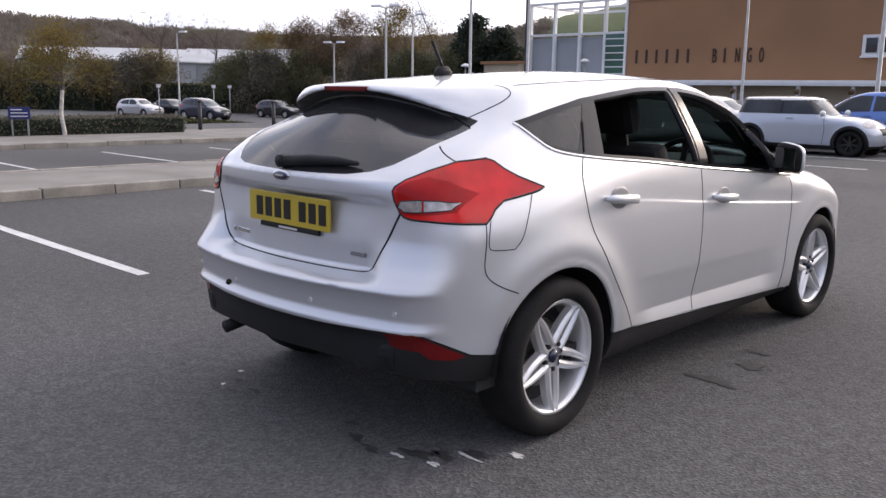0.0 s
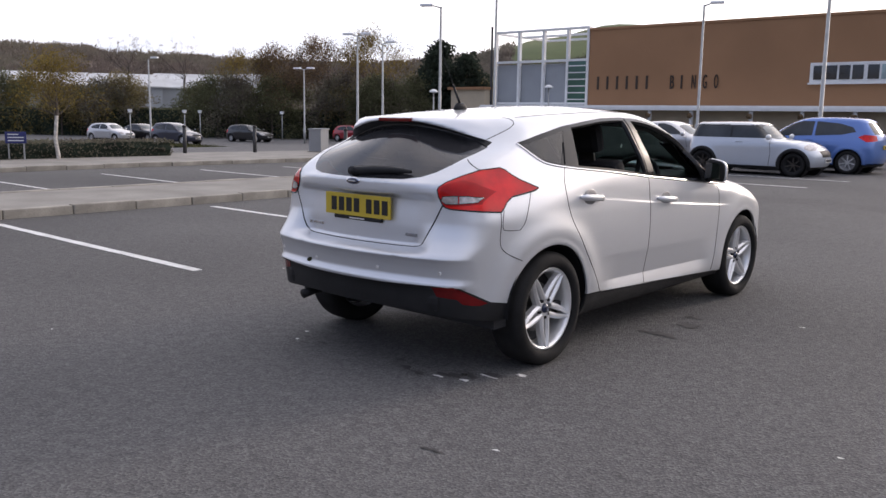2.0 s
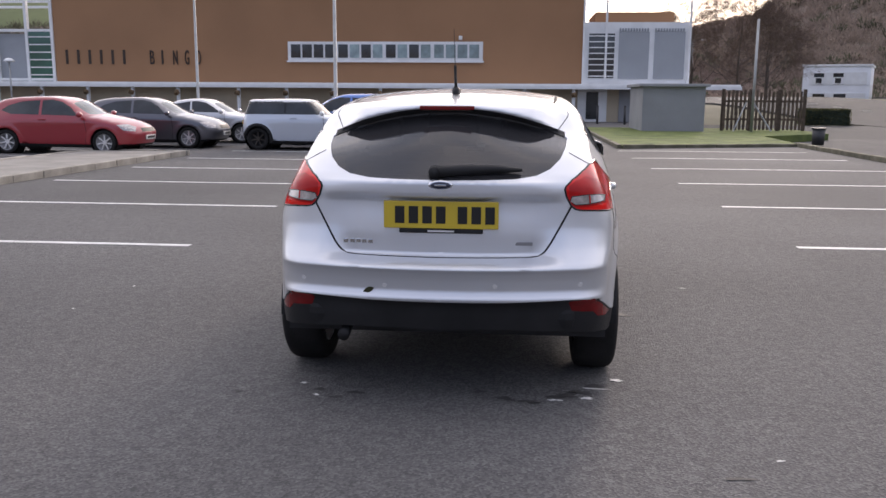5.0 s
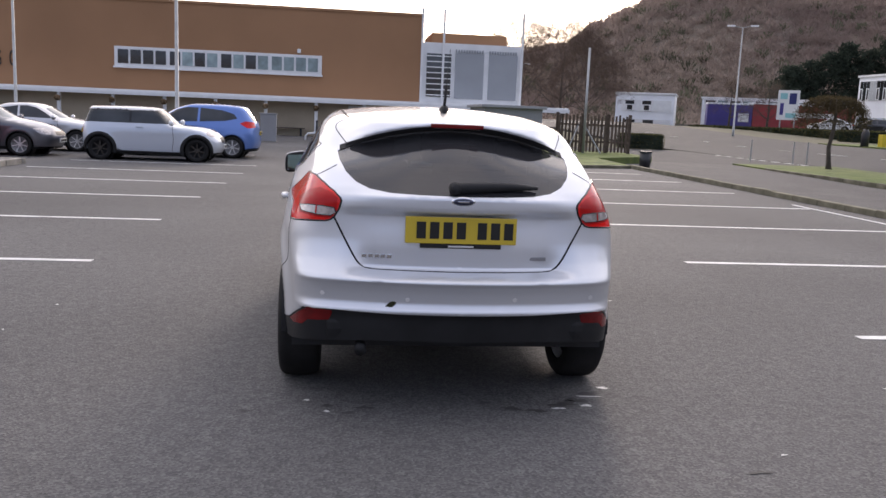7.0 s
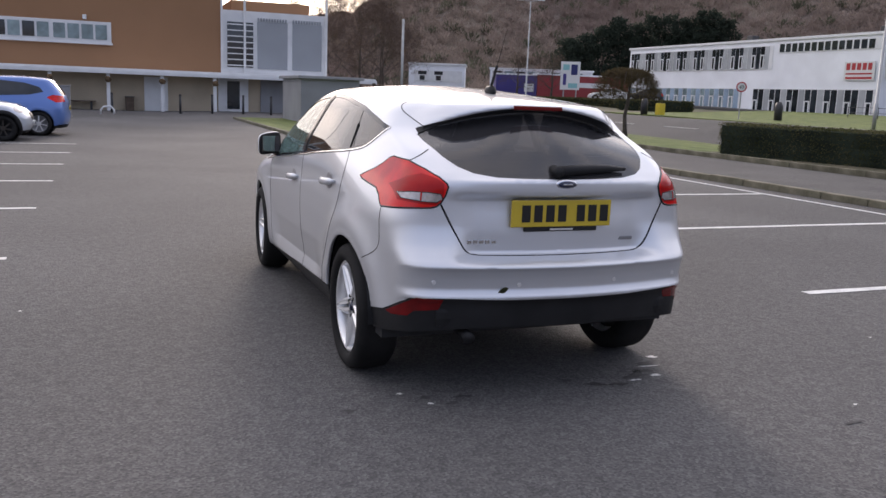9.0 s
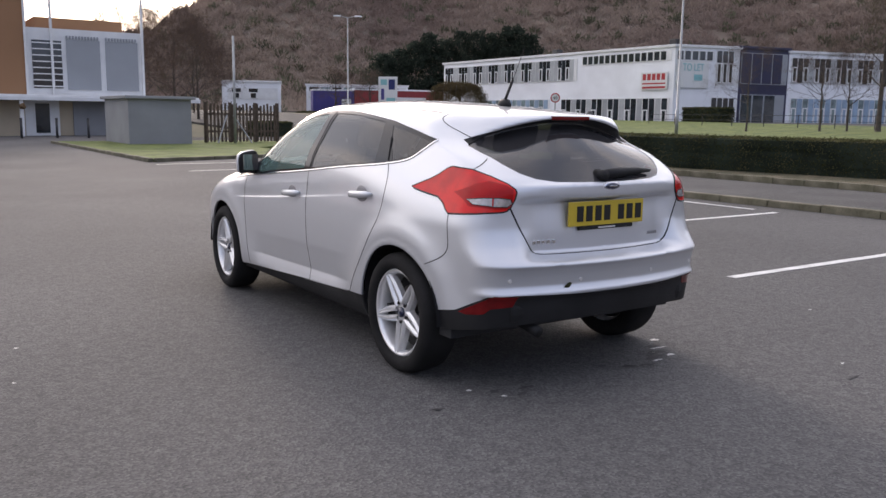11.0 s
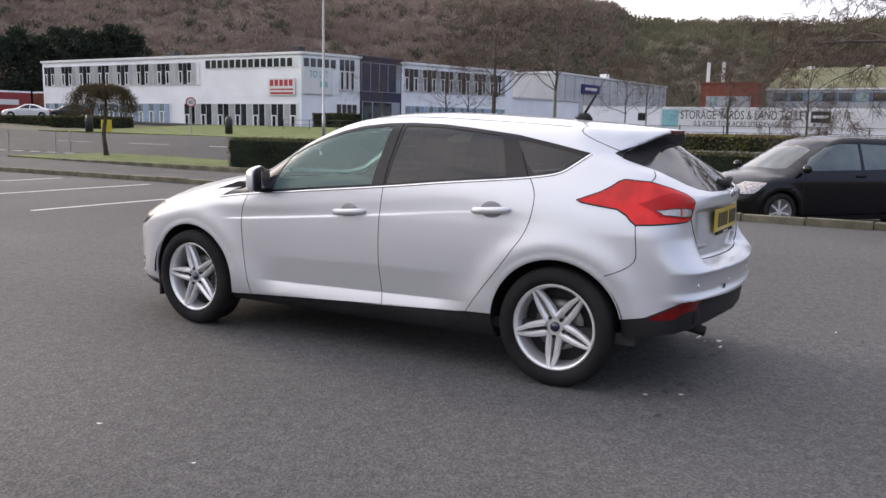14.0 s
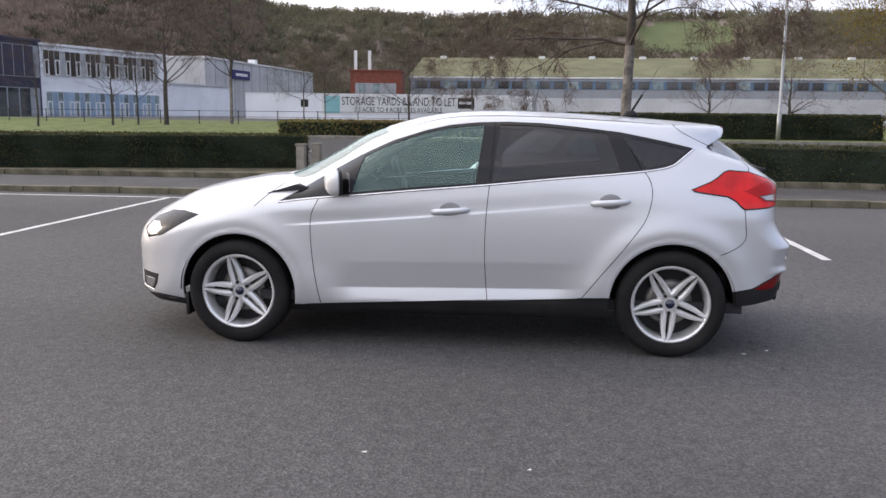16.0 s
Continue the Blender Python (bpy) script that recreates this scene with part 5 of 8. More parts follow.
def silver_paint():
    m = mat("silver_paint", (0.69, 0.705, 0.73), 0.44, metal=0.66, var=0.012, scale=2.0, fine=0.03, bump_scale=900, coat=0.9)
    return m


MC = {
    "silver": silver_paint(),
    "gloss_black": mat("gloss_black_trim", (0.012, 0.012, 0.013), 0.14, var=0.1, scale=3, coat=0.12, spec=0.3),
    "black_plastic": mat("black_plastic", (0.017, 0.017, 0.018), 0.55, spec=0.25, var=0.25, scale=5, fine=0.1, bump=0.0004, bump_scale=500),
    "rubber": mat("tyre_rubber", (0.017, 0.0165, 0.0165), 0.85, var=0.3, scale=6, fine=0.2, spec=0.2, bump=0.001, bump_scale=90),
    "alloy": mat("silver_alloy", (0.82, 0.82, 0.82), 0.32, metal=0.6, var=0.05, scale=7, fine=0.04, coat=0.3),
    # darker alloy copy: shade of recessed faces in the colour; also the trim badge
    "alloy_dark": mat("alloy_shadow_face", (0.30, 0.30, 0.31), 0.45, metal=0.7, var=0.1, scale=9),
    "chrome": mat("chrome", (0.75, 0.75, 0.76), 0.12, metal=1.0, var=0.02),
    "red_lens": mat("red_lens", (0.68, 0.009, 0.007), 0.14, var=0.25, scale=7, coat=0.35, spec=0.3),
    "red_core": mat("red_inner_lens", (0.42, 0.008, 0.008), 0.2, var=0.15, scale=9, coat=0.1, spec=0.22),
    "red_dark": mat("dark_red_reflector", (0.15, 0.004, 0.005), 0.2, var=0.2, scale=18, coat=0.2, spec=0.3),
    "clear_lens": mat("clear_lens", (0.40, 0.37, 0.36), 0.15, metal=0.3, var=0.5, scale=26, coat=1.0),
    "plate": mat("yellow_plate", (0.57, 0.41, 0.035), 0.35, var=0.04, scale=8, coat=0.3),
    "plate_ink": mat("plate_ink", (0.01, 0.01, 0.01), 0.4),
    "lamp_dark": mat("dark_lamp_interior", (0.016, 0.017, 0.020), 0.25, var=0.6, scale=26, coat=0.12, spec=0.2),
    "blue_badge": mat("blue_badge", (0.006, 0.013, 0.045), 0.2, var=0.1, coat=1.0),
    "trim_dark": mat("dark_cabin_trim", (0.022, 0.022, 0.024), 0.8, var=0.2, scale=6, fine=0.15, bump=0.001, bump_scale=200),
    "headlining": mat("pale_headlining", (0.35, 0.35, 0.34), 0.9, var=0.05),
    "fabric": mat("dark_seat_fabric", (0.020, 0.020, 0.022), 0.95, var=0.3, scale=9, fine=0.3, bump=0.001, bump_scale=300),
    "steel": mat("brake_steel", (0.22, 0.21, 0.20), 0.45, metal=0.9, var=0.2, scale=10),
    # film colours carry dust and a painted pale sky sheen
    "privacy": glass("privacy_glass", (0.10, 0.105, 0.11), film=0.035, film_color=(0.5, 0.5, 0.52)),
    "rear_pane": glass("dark_rear_glass", (0.07, 0.072, 0.078), film=0.06, film_color=(0.5, 0.49, 0.52)),
    "clear": glass("green_tinted_glass", (0.62, 0.88, 0.82), film=0.16, film_color=(0.40, 0.66, 0.60)),
    "mirror": mat("mirror_glass", (0.8, 0.8, 0.8), 0.02, metal=1.0, var=0.0),
}
PNT = MC["silver"]

car = thing("silver_hatchback", "silver five-door hatchback parked across the bays", "car")
fl = inside(POLY["fuel_flap"], car_sv[car_tri].mean(axis=1))
body = panel("body", tris("body"), PNT, car, rim=0.02, label="silver metallic body shell")
panel("tail_spoiler", tris("roof_spoiler"), PNT, car, rim=0.012, label="silver roof spoiler")
panel("spoiler_underside", tris("spoiler_under"), MC["black_plastic"], car)
panel("bonnet", tris("bonnet"), PNT, car, rim=0.015)
rear_bumper = panel("rear_bumper", tris("rear_bumper"), PNT, car, rim=0.02, label="silver rear bumper")
valance = panel("valance", tris("valance"), MC["black_plastic"], car, offset=-0.004, rim=0.02, label="black plastic rear valance")
for s in (1, -1):
    panel("reflector", tris("reflector"), MC["red_dark"], valance, (s,), offset=-0.002, rim=0.008, label="dark red reflector")
    panel("sill", tris("sill"), MC["black_plastic"], car, (s,), offset=-0.012, rim=0.03, label="black plastic sill")
    panel("window_surround", tris("surround"), MC["gloss_black"], car, (s,), offset=-0.002, rim=0.03, label="gloss black pillar trim")
    panel("quarter_glass", tris("glass_quarter"), MC["privacy"], car, (s,), offset=-0.004)
    lamp = panel("tail_light", tris("tail_light"), MC["red_lens"], car, (s,), offset=0.004, rim=0.02, label="red wraparound tail light")
    panel("inner_lens", tris("tail_core"), MC["red_core"], lamp, (s,), offset=0.0042, rim=0.006)
    hl = panel("head_light", tris("head_light"), MC["lamp_dark"], car, (s,), offset=0.002, rim=0.012, label="clear headlight")
    panel("head_light_reflector", tris("head_chrome"), MC["clear_lens"], hl, (s,), offset=0.004, rim=0.01)
    fg = panel("fog_lamp", tris("fog_lamp"), MC["black_plastic"], car, (s,), offset=-0.004, rim=0.01, label="black fog lamp recess")
    panel("fog_lens", tris("fog_lens"), MC["chrome"], fg, (s,), offset=-0.001, rim=0.01)
panel("front_lip", tris("front_lip"), MC["black_plastic"], car, offset=-0.003, rim=0.01)
tailgate = panel("tailgate", tris("tailgate"), PNT, car, rim=0.015, label="silver tailgate")
panel("rear_window", tris("rear_glass"), MC["rear_pane"], tailgate, offset=-0.004, label="dark tinted rear window")
panel("windscreen", tris("windscreen"), MC["clear"], car, offset=-0.003)
for s in (1, -1):
    d1 = panel("front_door", tris("door_front"), PNT, car, (s,), rim=0.018)
    d2 = panel("rear_door", tris("door_rear"), PNT, car, (s,), rim=0.018)
    if s == -1:
        panel("front_window", tris("glass_front"), MC["clear"], d1, (s,), offset=-0.006, label="clear green-tinted window")
        panel("rear_window", tris("glass_rear"), MC["privacy"], d2, (s,), offset=-0.006, label="dark privacy window")
    # handles
    for door, y0, y1, z0 in ((d1, -0.119, 0.114, 0.860), (d2, -1.061, -0.831, 0.928)):
        o = on_side([((y0 + y1) / 2, z0)])[0]
        n = normals(np.array([o]))[0]
        zs = (y1 - y0)
        bm = bmesh.new()
        rr = [(0.0, 0.008), (0.03, 0.026), (0.07, 0.034), (zs / 2, 0.036), (zs - 0.06, 0.034), (zs - 0.02, 0.028), (zs, 0.010)]
        rings = []
        for dy, out in rr:
            c = Vector((s * (o[0] + out), y0 + dy, z0 + (zs / 2 - dy) * 0.07))
            hh = 0.019 if 0.01 < dy < zs - 0.01 else 0.010
            rings.append([bm.verts.new(c + Vector((s * 0.012 * math.cos(a), 0, hh * math.sin(a)))) for a in np.linspace(0, 2 * math.pi, 13)[:-1]])
        for q0, q1 in zip(rings, rings[1:]):
            for k in range(12):
                bm.faces.new((q0[k], q0[(k + 1) % 12], q1[(k + 1) % 12], q1[k]))
        bm.faces.new(rings[0]), bm.faces.new(rings[-1])
        bmesh.ops.recalc_face_normals(bm, faces=bm.faces)
        hd = part("handle", bm, PNT, door, smooth=True)
        # shallow disc in darker alloy paints the shade of the handle recess
        bm = bmesh.new()
        bmesh.ops.create_uvsphere(bm, u_segments=20, v_segments=10, radius=1.0)
        for v in bm.verts:
            v.co = Vector((s * (o[0] + 0.0015 + v.co.x * 0.004), (y0 + y1) / 2 + 0.0 + v.co.y * 0.068, z0 + v.co.z * 0.05))
        part("handle_cup", bm, MC["alloy_dark"], door, smooth=True)


def ribbon(name, pts3, width, material, parent, proud=0.0012, sides=(1, -1), label=""):
    """A thin strip lying on the body along a line of surface points."""
    P = np.array(pts3)
    N = normals(P)
    for sgn in sides:
        bm = bmesh.new()
        prev = None
        for i in range(len(P)):
            t = P[min(i + 1, len(P) - 1)] - P[max(i - 1, 0)]
            t = t / max(np.linalg.norm(t), 1e-9)
            b = np.cross(N[i], t)
            q = P[i] + N[i] * proud
            va = [bm.verts.new((sgn * w[0], w[1], w[2])) for w in (q - b * width / 2 - N[i] * proud * 1.5, q - b * width * 0.35, q + b * width * 0.35, q + b * width / 2 - N[i] * proud * 1.5)]
            if prev:
                for a, c, d, e in zip(prev, prev[1:], va[1:], va):
                    bm.faces.new((a, c, d, e) if sgn > 0 else (e, d, c, a))
            prev = va
        part(name, bm, material, parent, label, smooth=True)


def sv_line(poly):
    return to_p(np.stack([np.clip(poly[:, 0], S_MIN, S_MAX), np.clip(poly[:, 1], V_MIN, V_MAX)], 1))


gap = mat("shut_line", (0.010, 0.010, 0.011), 0.9, var=0.0)


def side_line(yz):
    return on_side(dense(yz, 0.012, closed=False))


def rear_line(xz):
    return on_rear(dense(xz, 0.012, closed=False))


FD = [(0.800, 0.268), (0.833, 0.431), (0.853, 0.606), (0.859, 0.763), (0.848, 0.832), (0.822, 0.885), (0.800, 0.925)]
BD = [(-0.230, 0.322), (-0.218, 0.45), (-0.210, 0.607), (-0.212, 0.750), (-0.221, 0.90), (-0.235, 1.031), (-0.255, 1.385)]
RD = [(-1.143, 1.108), (-1.175, 1.060), (-1.188, 1.010), (-1.187, 0.950), (-1.170, 0.870), (-1.140, 0.800), (-1.080, 0.720), (-1.018, 0.634), (-0.894, 0.480), (-0.800, 0.353)]
for ln in (FD, BD, RD, [(0.99, 0.252), (0.80, 0.264), (0.0, 0.308), (-0.80, 0.350), (-0.97, 0.356)], [(-1.595, 0.630), (-1.66, 0.655), (-1.72, 0.690), (-1.745, 0.73), (-1.738, 0.80), (-1.728, 0.896)],
           [(-1.335, 1.385), (-1.345, 1.36), (-1.37, 1.342), (-1.44, 1.305), (-1.55, 1.258)], [(1.21, 0.862), (1.14, 0.93), (1.10, 0.985)]):
    ribbon("shut_line", side_line(round_off(ln, 2, closed=False)), 0.005, gap, body)
for ln in ([(0.0, 0.698), (0.40, 0.699), (0.445, 0.705), (0.475, 0.728), (0.53, 0.826), (0.584, 0.930)],):
    ribbon("shut_line", rear_line(round_off(ln, 2, closed=False)), 0.010, gap, tailgate)
ribbon("shut_line", np.concatenate([on_rear(dense([(0.670, 1.110), (0.578, 1.160)], 0.012, closed=False))]), 0.006, gap, tailgate)
ribbon("light_edge", sv_line(POLY["tail_light"]), 0.010, MC["gloss_black"], body, proud=0.0045)
ribbon("lens_edge", sv_line(POLY["reversing"]), 0.005, MC["gloss_black"], body, proud=0.0062)
ribbon("lens_divider", on_rear(dense([(0.668, 0.944), (0.664, 0.980)], 0.006, closed=False)), 0.010, MC["red_core"], body, proud=0.0062)
ribbon("shut_line", side_line(round_off([(-1.705, 0.905), (-1.725, 0.84), (-1.722, 0.806), (-1.70, 0.797), (-1.60, 0.793), (-1.60, 0.797), (-1.565, 0.825), (-1.53, 0.90), (-1.485, 0.985)], 2, closed=False)), 0.004, gap, body, sides=(1,))
ribbon("belt_chrome", side_line(round_off([(y, z - 0.004) for y, z in BELT], 2, closed=False)), 0.014, MC["chrome"], body, proud=0.004, label="bright chrome belt strip")
ribbon("roof_channel", on_top(dense([(0.545, 0.25), (0.56, -0.2), (0.555, -0.7), (0.535, -1.1), (0.52, -1.27)], 0.02, closed=False)), 0.016, gap, body, proud=0.001)
ribbon("pillar_line", side_line([(-1.06, 1.245), (-1.125, 1.125)]), 0.006, gap, body, proud=0.003)
# lamp details
for s in (1, -1):
    panel("reversing_lens", tris("reversing"), MC["clear_lens"], car, (s,), offset=0.0045, rim=0.004, label="clear reversing lens")

# plate, badge, wiper, aerial, brake light, exhaust, sensors, a leaf
plate = part("number_plate", box(-0.26, 0.26, -2.012, -2.000, 0.828, 0.952, 0.004), MC["plate"], tailgate, "yellow number plate")
x = -0.208
for w in (0.055, 0.055, 0.055, 0.055, 0.0, 0.055, 0.055, 0.055):
    if w:
        part("character_bar", box(x, x + w - 0.012, -2.0140, -2.0120, 0.851, 0.929), MC["plate_ink"], plate)
    x += 0.062 if w else 0.036
part("plate_mount", box(-0.19, 0.19, -2.010, -1.995, 0.806, 0.827, 0.004), MC["black_plastic"], tailgate)
part("maker_bar", box(-0.06, 0.06, -2.0125, -2.0105, 0.812, 0.820), MC["alloy"], tailgate)
bm = bmesh.new()
bmesh.ops.create_uvsphere(bm, u_segments=28, v_segments=12, radius=1.0)
for v in bm.verts:
    v.co = Vector((v.co.x * 0.056, -2.036 - v.co.y * -0.010, 1.027 + v.co.z * 0.023))
bg = part("badge", bm, MC["chrome"], tailgate, "oval chrome-rimmed dark blue badge", smooth=True)
bm = bmesh.new()
bmesh.ops.create_uvsphere(bm, u_segments=28, v_segments=12, radius=1.0)
for v in bm.verts:
    v.co = Vector((v.co.x * 0.049, -2.0385 + v.co.y * 0.010, 1.027 + v.co.z * 0.018))
part("badge_face", bm, MC["blue_badge"], bg, smooth=True)
part("badge_mark", box(-0.026, 0.026, -2.0502, -2.0470, 1.0235, 1.0305, 0.001), MC["chrome"], bg)
for x in (-0.455, -0.424, -0.396, -0.368, -0.338):
    yb = float(on_rear([(abs(x + 0.01), 0.758)])[0][1])
    part("model_letter_bar", box(x, x + 0.022, yb - 0.004, yb + 0.004, 0.748, 0.768, 0.002), MC["chrome"], tailgate)
yb = float(on_rear([(0.375, 0.758)])[0][1])
part("trim_badge", box(0.335, 0.415, yb - 0.006, yb + 0.004, 0.751, 0.767, 0.002), MC["alloy_dark"], tailgate)
bm = bmesh.new()
wp = [on_rear([(x, z)])[0] for x, z in ((-0.02, 1.082), (0.12, 1.092), (0.25, 1.095), (0.36, 1.092))]
add_tube(bm, [(p[0], p[1] - 0.025, p[2]) for p in wp], [0.026, 0.024, 0.018, 0.008], 8)
add_tube(bm, [(wp[0][0] - 0.012, wp[0][1] + 0.02, wp[0][2] - 0.002), (wp[0][0] - 0.012, wp[0][1] - 0.05, wp[0][2] - 0.002)], [0.030, 0.024], 12)
wiper = part("rear_wiper", bm, MC["black_plastic"], tailgate, "black rear wiper", smooth=True)
az = float(on_top([(0.0, -1.131)])[0][2])
bm = bmesh.new()
add_tube(bm, [(0.0, -1.085, az + 0.004), (0.0, -1.115, az + 0.016), (0.0, -1.16, az + 0.018), (0.0, -1.19, az + 0.0)], [0.012, 0.026, 0.022, 0.008], 10)
aer = part("aerial_base", bm, MC["black_plastic"], car, smooth=True)
part("aerial_mast", tube([(0.0, -1.13, az + 0.02), (0.0, -1.205, az + 0.145), (0.0, -1.209, az + 0.152), (0.0, -1.31, az + 0.33)], [0.0085, 0.0075, 0.002, 0.0013], 8), MC["black_plastic"], aer, "thin black roof aerial", smooth=True)
by = float(on_rear([(0.02, 1.372)])[0][1])
part("high_brake_light", box(-0.13, 0.13, by - 0.006, by + 0.05, 1.352, 1.372, 0.004), MC["red_dark"], car, "dark red high brake light")
ex = part("exhaust_pipe", tube([(-0.45, -1.75, 0.35), (-0.45, -1.95, 0.335), (-0.45, -2.03, 0.322)], [0.026, 0.027, 0.028], 14), MC["black_plastic"], car, smooth=True)
part("silencer", box(-0.62, 0.62, -2.02, -1.62, 0.37, 0.50, 0.05), MC["black_plastic"], car)
for x, z in ((-0.245, 0.58), (0.25, 0.585), (0.63, 0.588), (-0.63, 0.592)):
    p = on_rear([(abs(x), z)])[0]
    bm = bmesh.new()
    bmesh.ops.create_cone(bm, cap_ends=True, segments=16, radius1=0.011, radius2=0.010, depth=0.006, matrix=Matrix.Translation((x, p[1], z)) @ pose(0, 0, 0, 90))
    part("parking_sensor", bm, MC["alloy"], rear_bumper, smooth=False)
p = on_rear([(0.318, 0.556)])[0]
bm = bmesh.new()
va = [bm.verts.new((-0.318 + u * 0.022 - 0.3 * w * 0.02, p[1] - 0.003 - 0.004 * (1 - u * u), 0.556 + u * 0.012 + w * 0.011 * (1 - u * u))) for u in (-1, -0.5, 0, 0.5, 1) for w in (-1, 1)]
for k in range(0, 8, 2):
    bm.faces.new((va[k], va[k + 1], va[k + 3], va[k + 2]))
bmesh.ops.solidify(bm, geom=bm.faces[:], thickness=0.001)
tagged(part("fallen_leaf", bm, M["leaf_green"]), "small green leaf stuck on the silver bumper", "leaf")

# door mirrors
def mirror_unit(s):
    bm = bmesh.new()
    bmesh.ops.create_uvsphere(bm, u_segments=24, v_segments=16, radius=1.0)
    for v in bm.verts:
        c = v.co.copy()
        k = lambda a: math.copysign(abs(a) ** 0.55, a)
        xx, yy, zz = k(c.x), c.y, k(c.z)
        yy = yy * 0.070 if yy > 0 else yy * 0.02
        v.co = Vector((s * (0.892 + xx * 0.086), 0.655 + yy + (0.03 * (1 - xx)), 1.025 + zz * 0.078 - 0.012 * xx))
    sh = part("mirror", bm, PNT, car, "silver door mirror", smooth=True)
    bm = bmesh.new()
    bmesh.ops.create_uvsphere(bm, u_segments=24, v_segments=12, radius=1.0)
    for v in bm.verts:
        c = v.co.copy()
        k = lambda a: math.copysign(abs(a) ** 0.5, a)
        v.co = Vector((s * (0.892 + k(c.x) * 0.083), 0.634 + 0.014 * c.y + 0.03 * (1 - k(c.x)), 1.025 + k(c.z) * 0.075 - 0.012 * k(c.x)))
    bk = part("mirror_housing", bm, MC["black_plastic"], sh, smooth=True)
    part("mirror_face", box(-0.066, 0.066, -0.001, 0.001, 0.970, 1.080, 0.0, Matrix.Diagonal((s, 1, 1, 1)) @ Matrix.Translation((0.891, 0.612, 0)) @ pose(0, 0, 0, 0, 0, -19)), MC["mirror"], sh)
    part("mirror_foot", tube([(s * 0.76, 0.70, 0.955), (s * 0.83, 0.69, 0.955), (s * 0.87, 0.68, 0.975)], [0.034, 0.028, 0.022], 10), MC["black_plastic"], sh, smooth=True)


mirror_unit(1), mirror_unit(-1)


# wheels
def ring_section(profile, n=64):
    """Revolve (radius, x) pairs about the x axis."""
    bm = bmesh.new()
    rings = [[bm.verts.new((x, r * math.cos(2 * math.pi * k / n), r * math.sin(2 * math.pi * k / n))) for k in range(n)] for r, x in profile]
    for q0, q1 in zip(rings, rings[1:]):
        for k in range(n):
            bm.faces.new((q0[k], q0[(k + 1) % n], q1[(k + 1) % n], q1[k]))
    bmesh.ops.recalc_face_normals(bm, faces=bm.faces)
    return bm


def alloy_spokes():
    """Five double spokes, each a pair of bars that close to a point at the rim."""
    bm = bmesh.new()
    for i in range(5):
        a = 2 * math.pi * i / 5 + math.pi / 2 * 3
        for sg in (1, -1):
            path = [(0.044, 0.026, 0.036), (0.080, 0.0270, 0.0345), (0.120, 0.0260, 0.0325), (0.160, 0.0225, 0.029), (0.192, 0.0165, 0.024), (0.222, 0.0095, 0.019)]
            prev = None
            for r, off, w in path:
                xo = 0.056 + 0.018 * (r / 0.22) ** 1.5
                ring = []
                for du, dx in ((-1, -0.034), (-1, -0.004), (-0.3, 0.009), (0.3, 0.009), (1, -0.004), (1, -0.034)):
                    t = sg * off + du * w / 2
                    y = r * math.cos(a) - t * math.sin(a)
                    z = r * math.sin(a) + t * math.cos(a)
                    ring.append(bm.verts.new((xo + dx, y, z)))
                if prev:
                    for k in range(5):
                        bm.faces.new((prev[k], prev[k + 1], ring[k + 1], ring[k]))
                prev = ring
    bmesh.ops.create_cone(bm, cap_ends=True, segments=30, radius1=0.070, radius2=0.058, depth=0.040, matrix=Matrix.Translation((0.036, 0, 0)) @ pose(0, 0, 0, 0, 90))
    bmesh.ops.recalc_face_normals(bm, faces=bm.faces)
    return bm


def build_wheel(name):
    w = new(name)
    t = part("tyre", ring_section([(0.229, 0.030), (0.233, 0.072), (0.242, 0.098), (0.264, 0.108), (0.290, 0.105), (0.309, 0.094), (0.319, 0.080), (0.3225, 0.062), (0.3245, 0.03), (0.325, 0.0), (0.3245, -0.03), (0.319, -0.08), (0.30, -0.1), (0.26, -0.108), (0.225, -0.09)]), MC["rubber"], w, "black rubber tyre", smooth=True)
    r = part("rim", ring_section([(0.225, -0.085), (0.210, -0.06), (0.203, -0.02), (0.206, 0.030), (0.213, 0.062), (0.219, 0.080), (0.229, 0.085), (0.236, 0.082), (0.236, 0.070)]), MC["alloy"], w, "silver alloy rim", smooth=True)
    part("spokes", alloy_spokes(), MC["alloy"], r)
    part("brake_disc", ring_section([(0.02, -0.005), (0.10, -0.005), (0.140, -0.008), (0.142, -0.02), (0.10, -0.022)], 40), MC["steel"], w, smooth=True)
    # added black disc: solid shade between the spokes, covering the rim barrel
    part("drum", ring_section([(0.0, -0.028), (0.2035, -0.028), (0.2035, -0.04)], 40), MC["black_plastic"], w)
    bm = ring_section([(0.001, 0.072), (0.024, 0.070), (0.028, 0.060), (0.028, 0.05)], 24)
    part("hub_cap", bm, MC["blue_badge"], r, "dark blue hub cap", smooth=True)
    for i in range(5):
        a = 2 * math.pi * i / 5 + math.pi / 2 * 3
        bm = bmesh.new()
        bmesh.ops.create_cone(bm, cap_ends=True, segments=6, radius1=0.0105, radius2=0.009, depth=0.02, matrix=Matrix.Translation((0.056, 0.053 * math.cos(a), 0.053 * math.sin(a))) @ pose(0, 0, 0, 0, 90))
        part("wheel_nut", bm, MC["black_plastic"], r)
    return w


wheel = build_wheel("wheel")
wheel.parent = car
for k, (sx, sy, turn, steer) in enumerate(((1, -1, 0, 0), (1, 1, 40, -2), (-1, -1, 4, 0), (-1, 1, -50, -2))):
    m = pose(sx * 0.752, sy * AXLE, 0.3235, 0, 0, (0 if sx > 0 else 180) + steer) @ pose(0, 0, 0, turn * (1 if sx > 0 else -1))
    if k == 0:
        wheel.matrix_basis = m
    else:
        copy_thing(wheel, m)

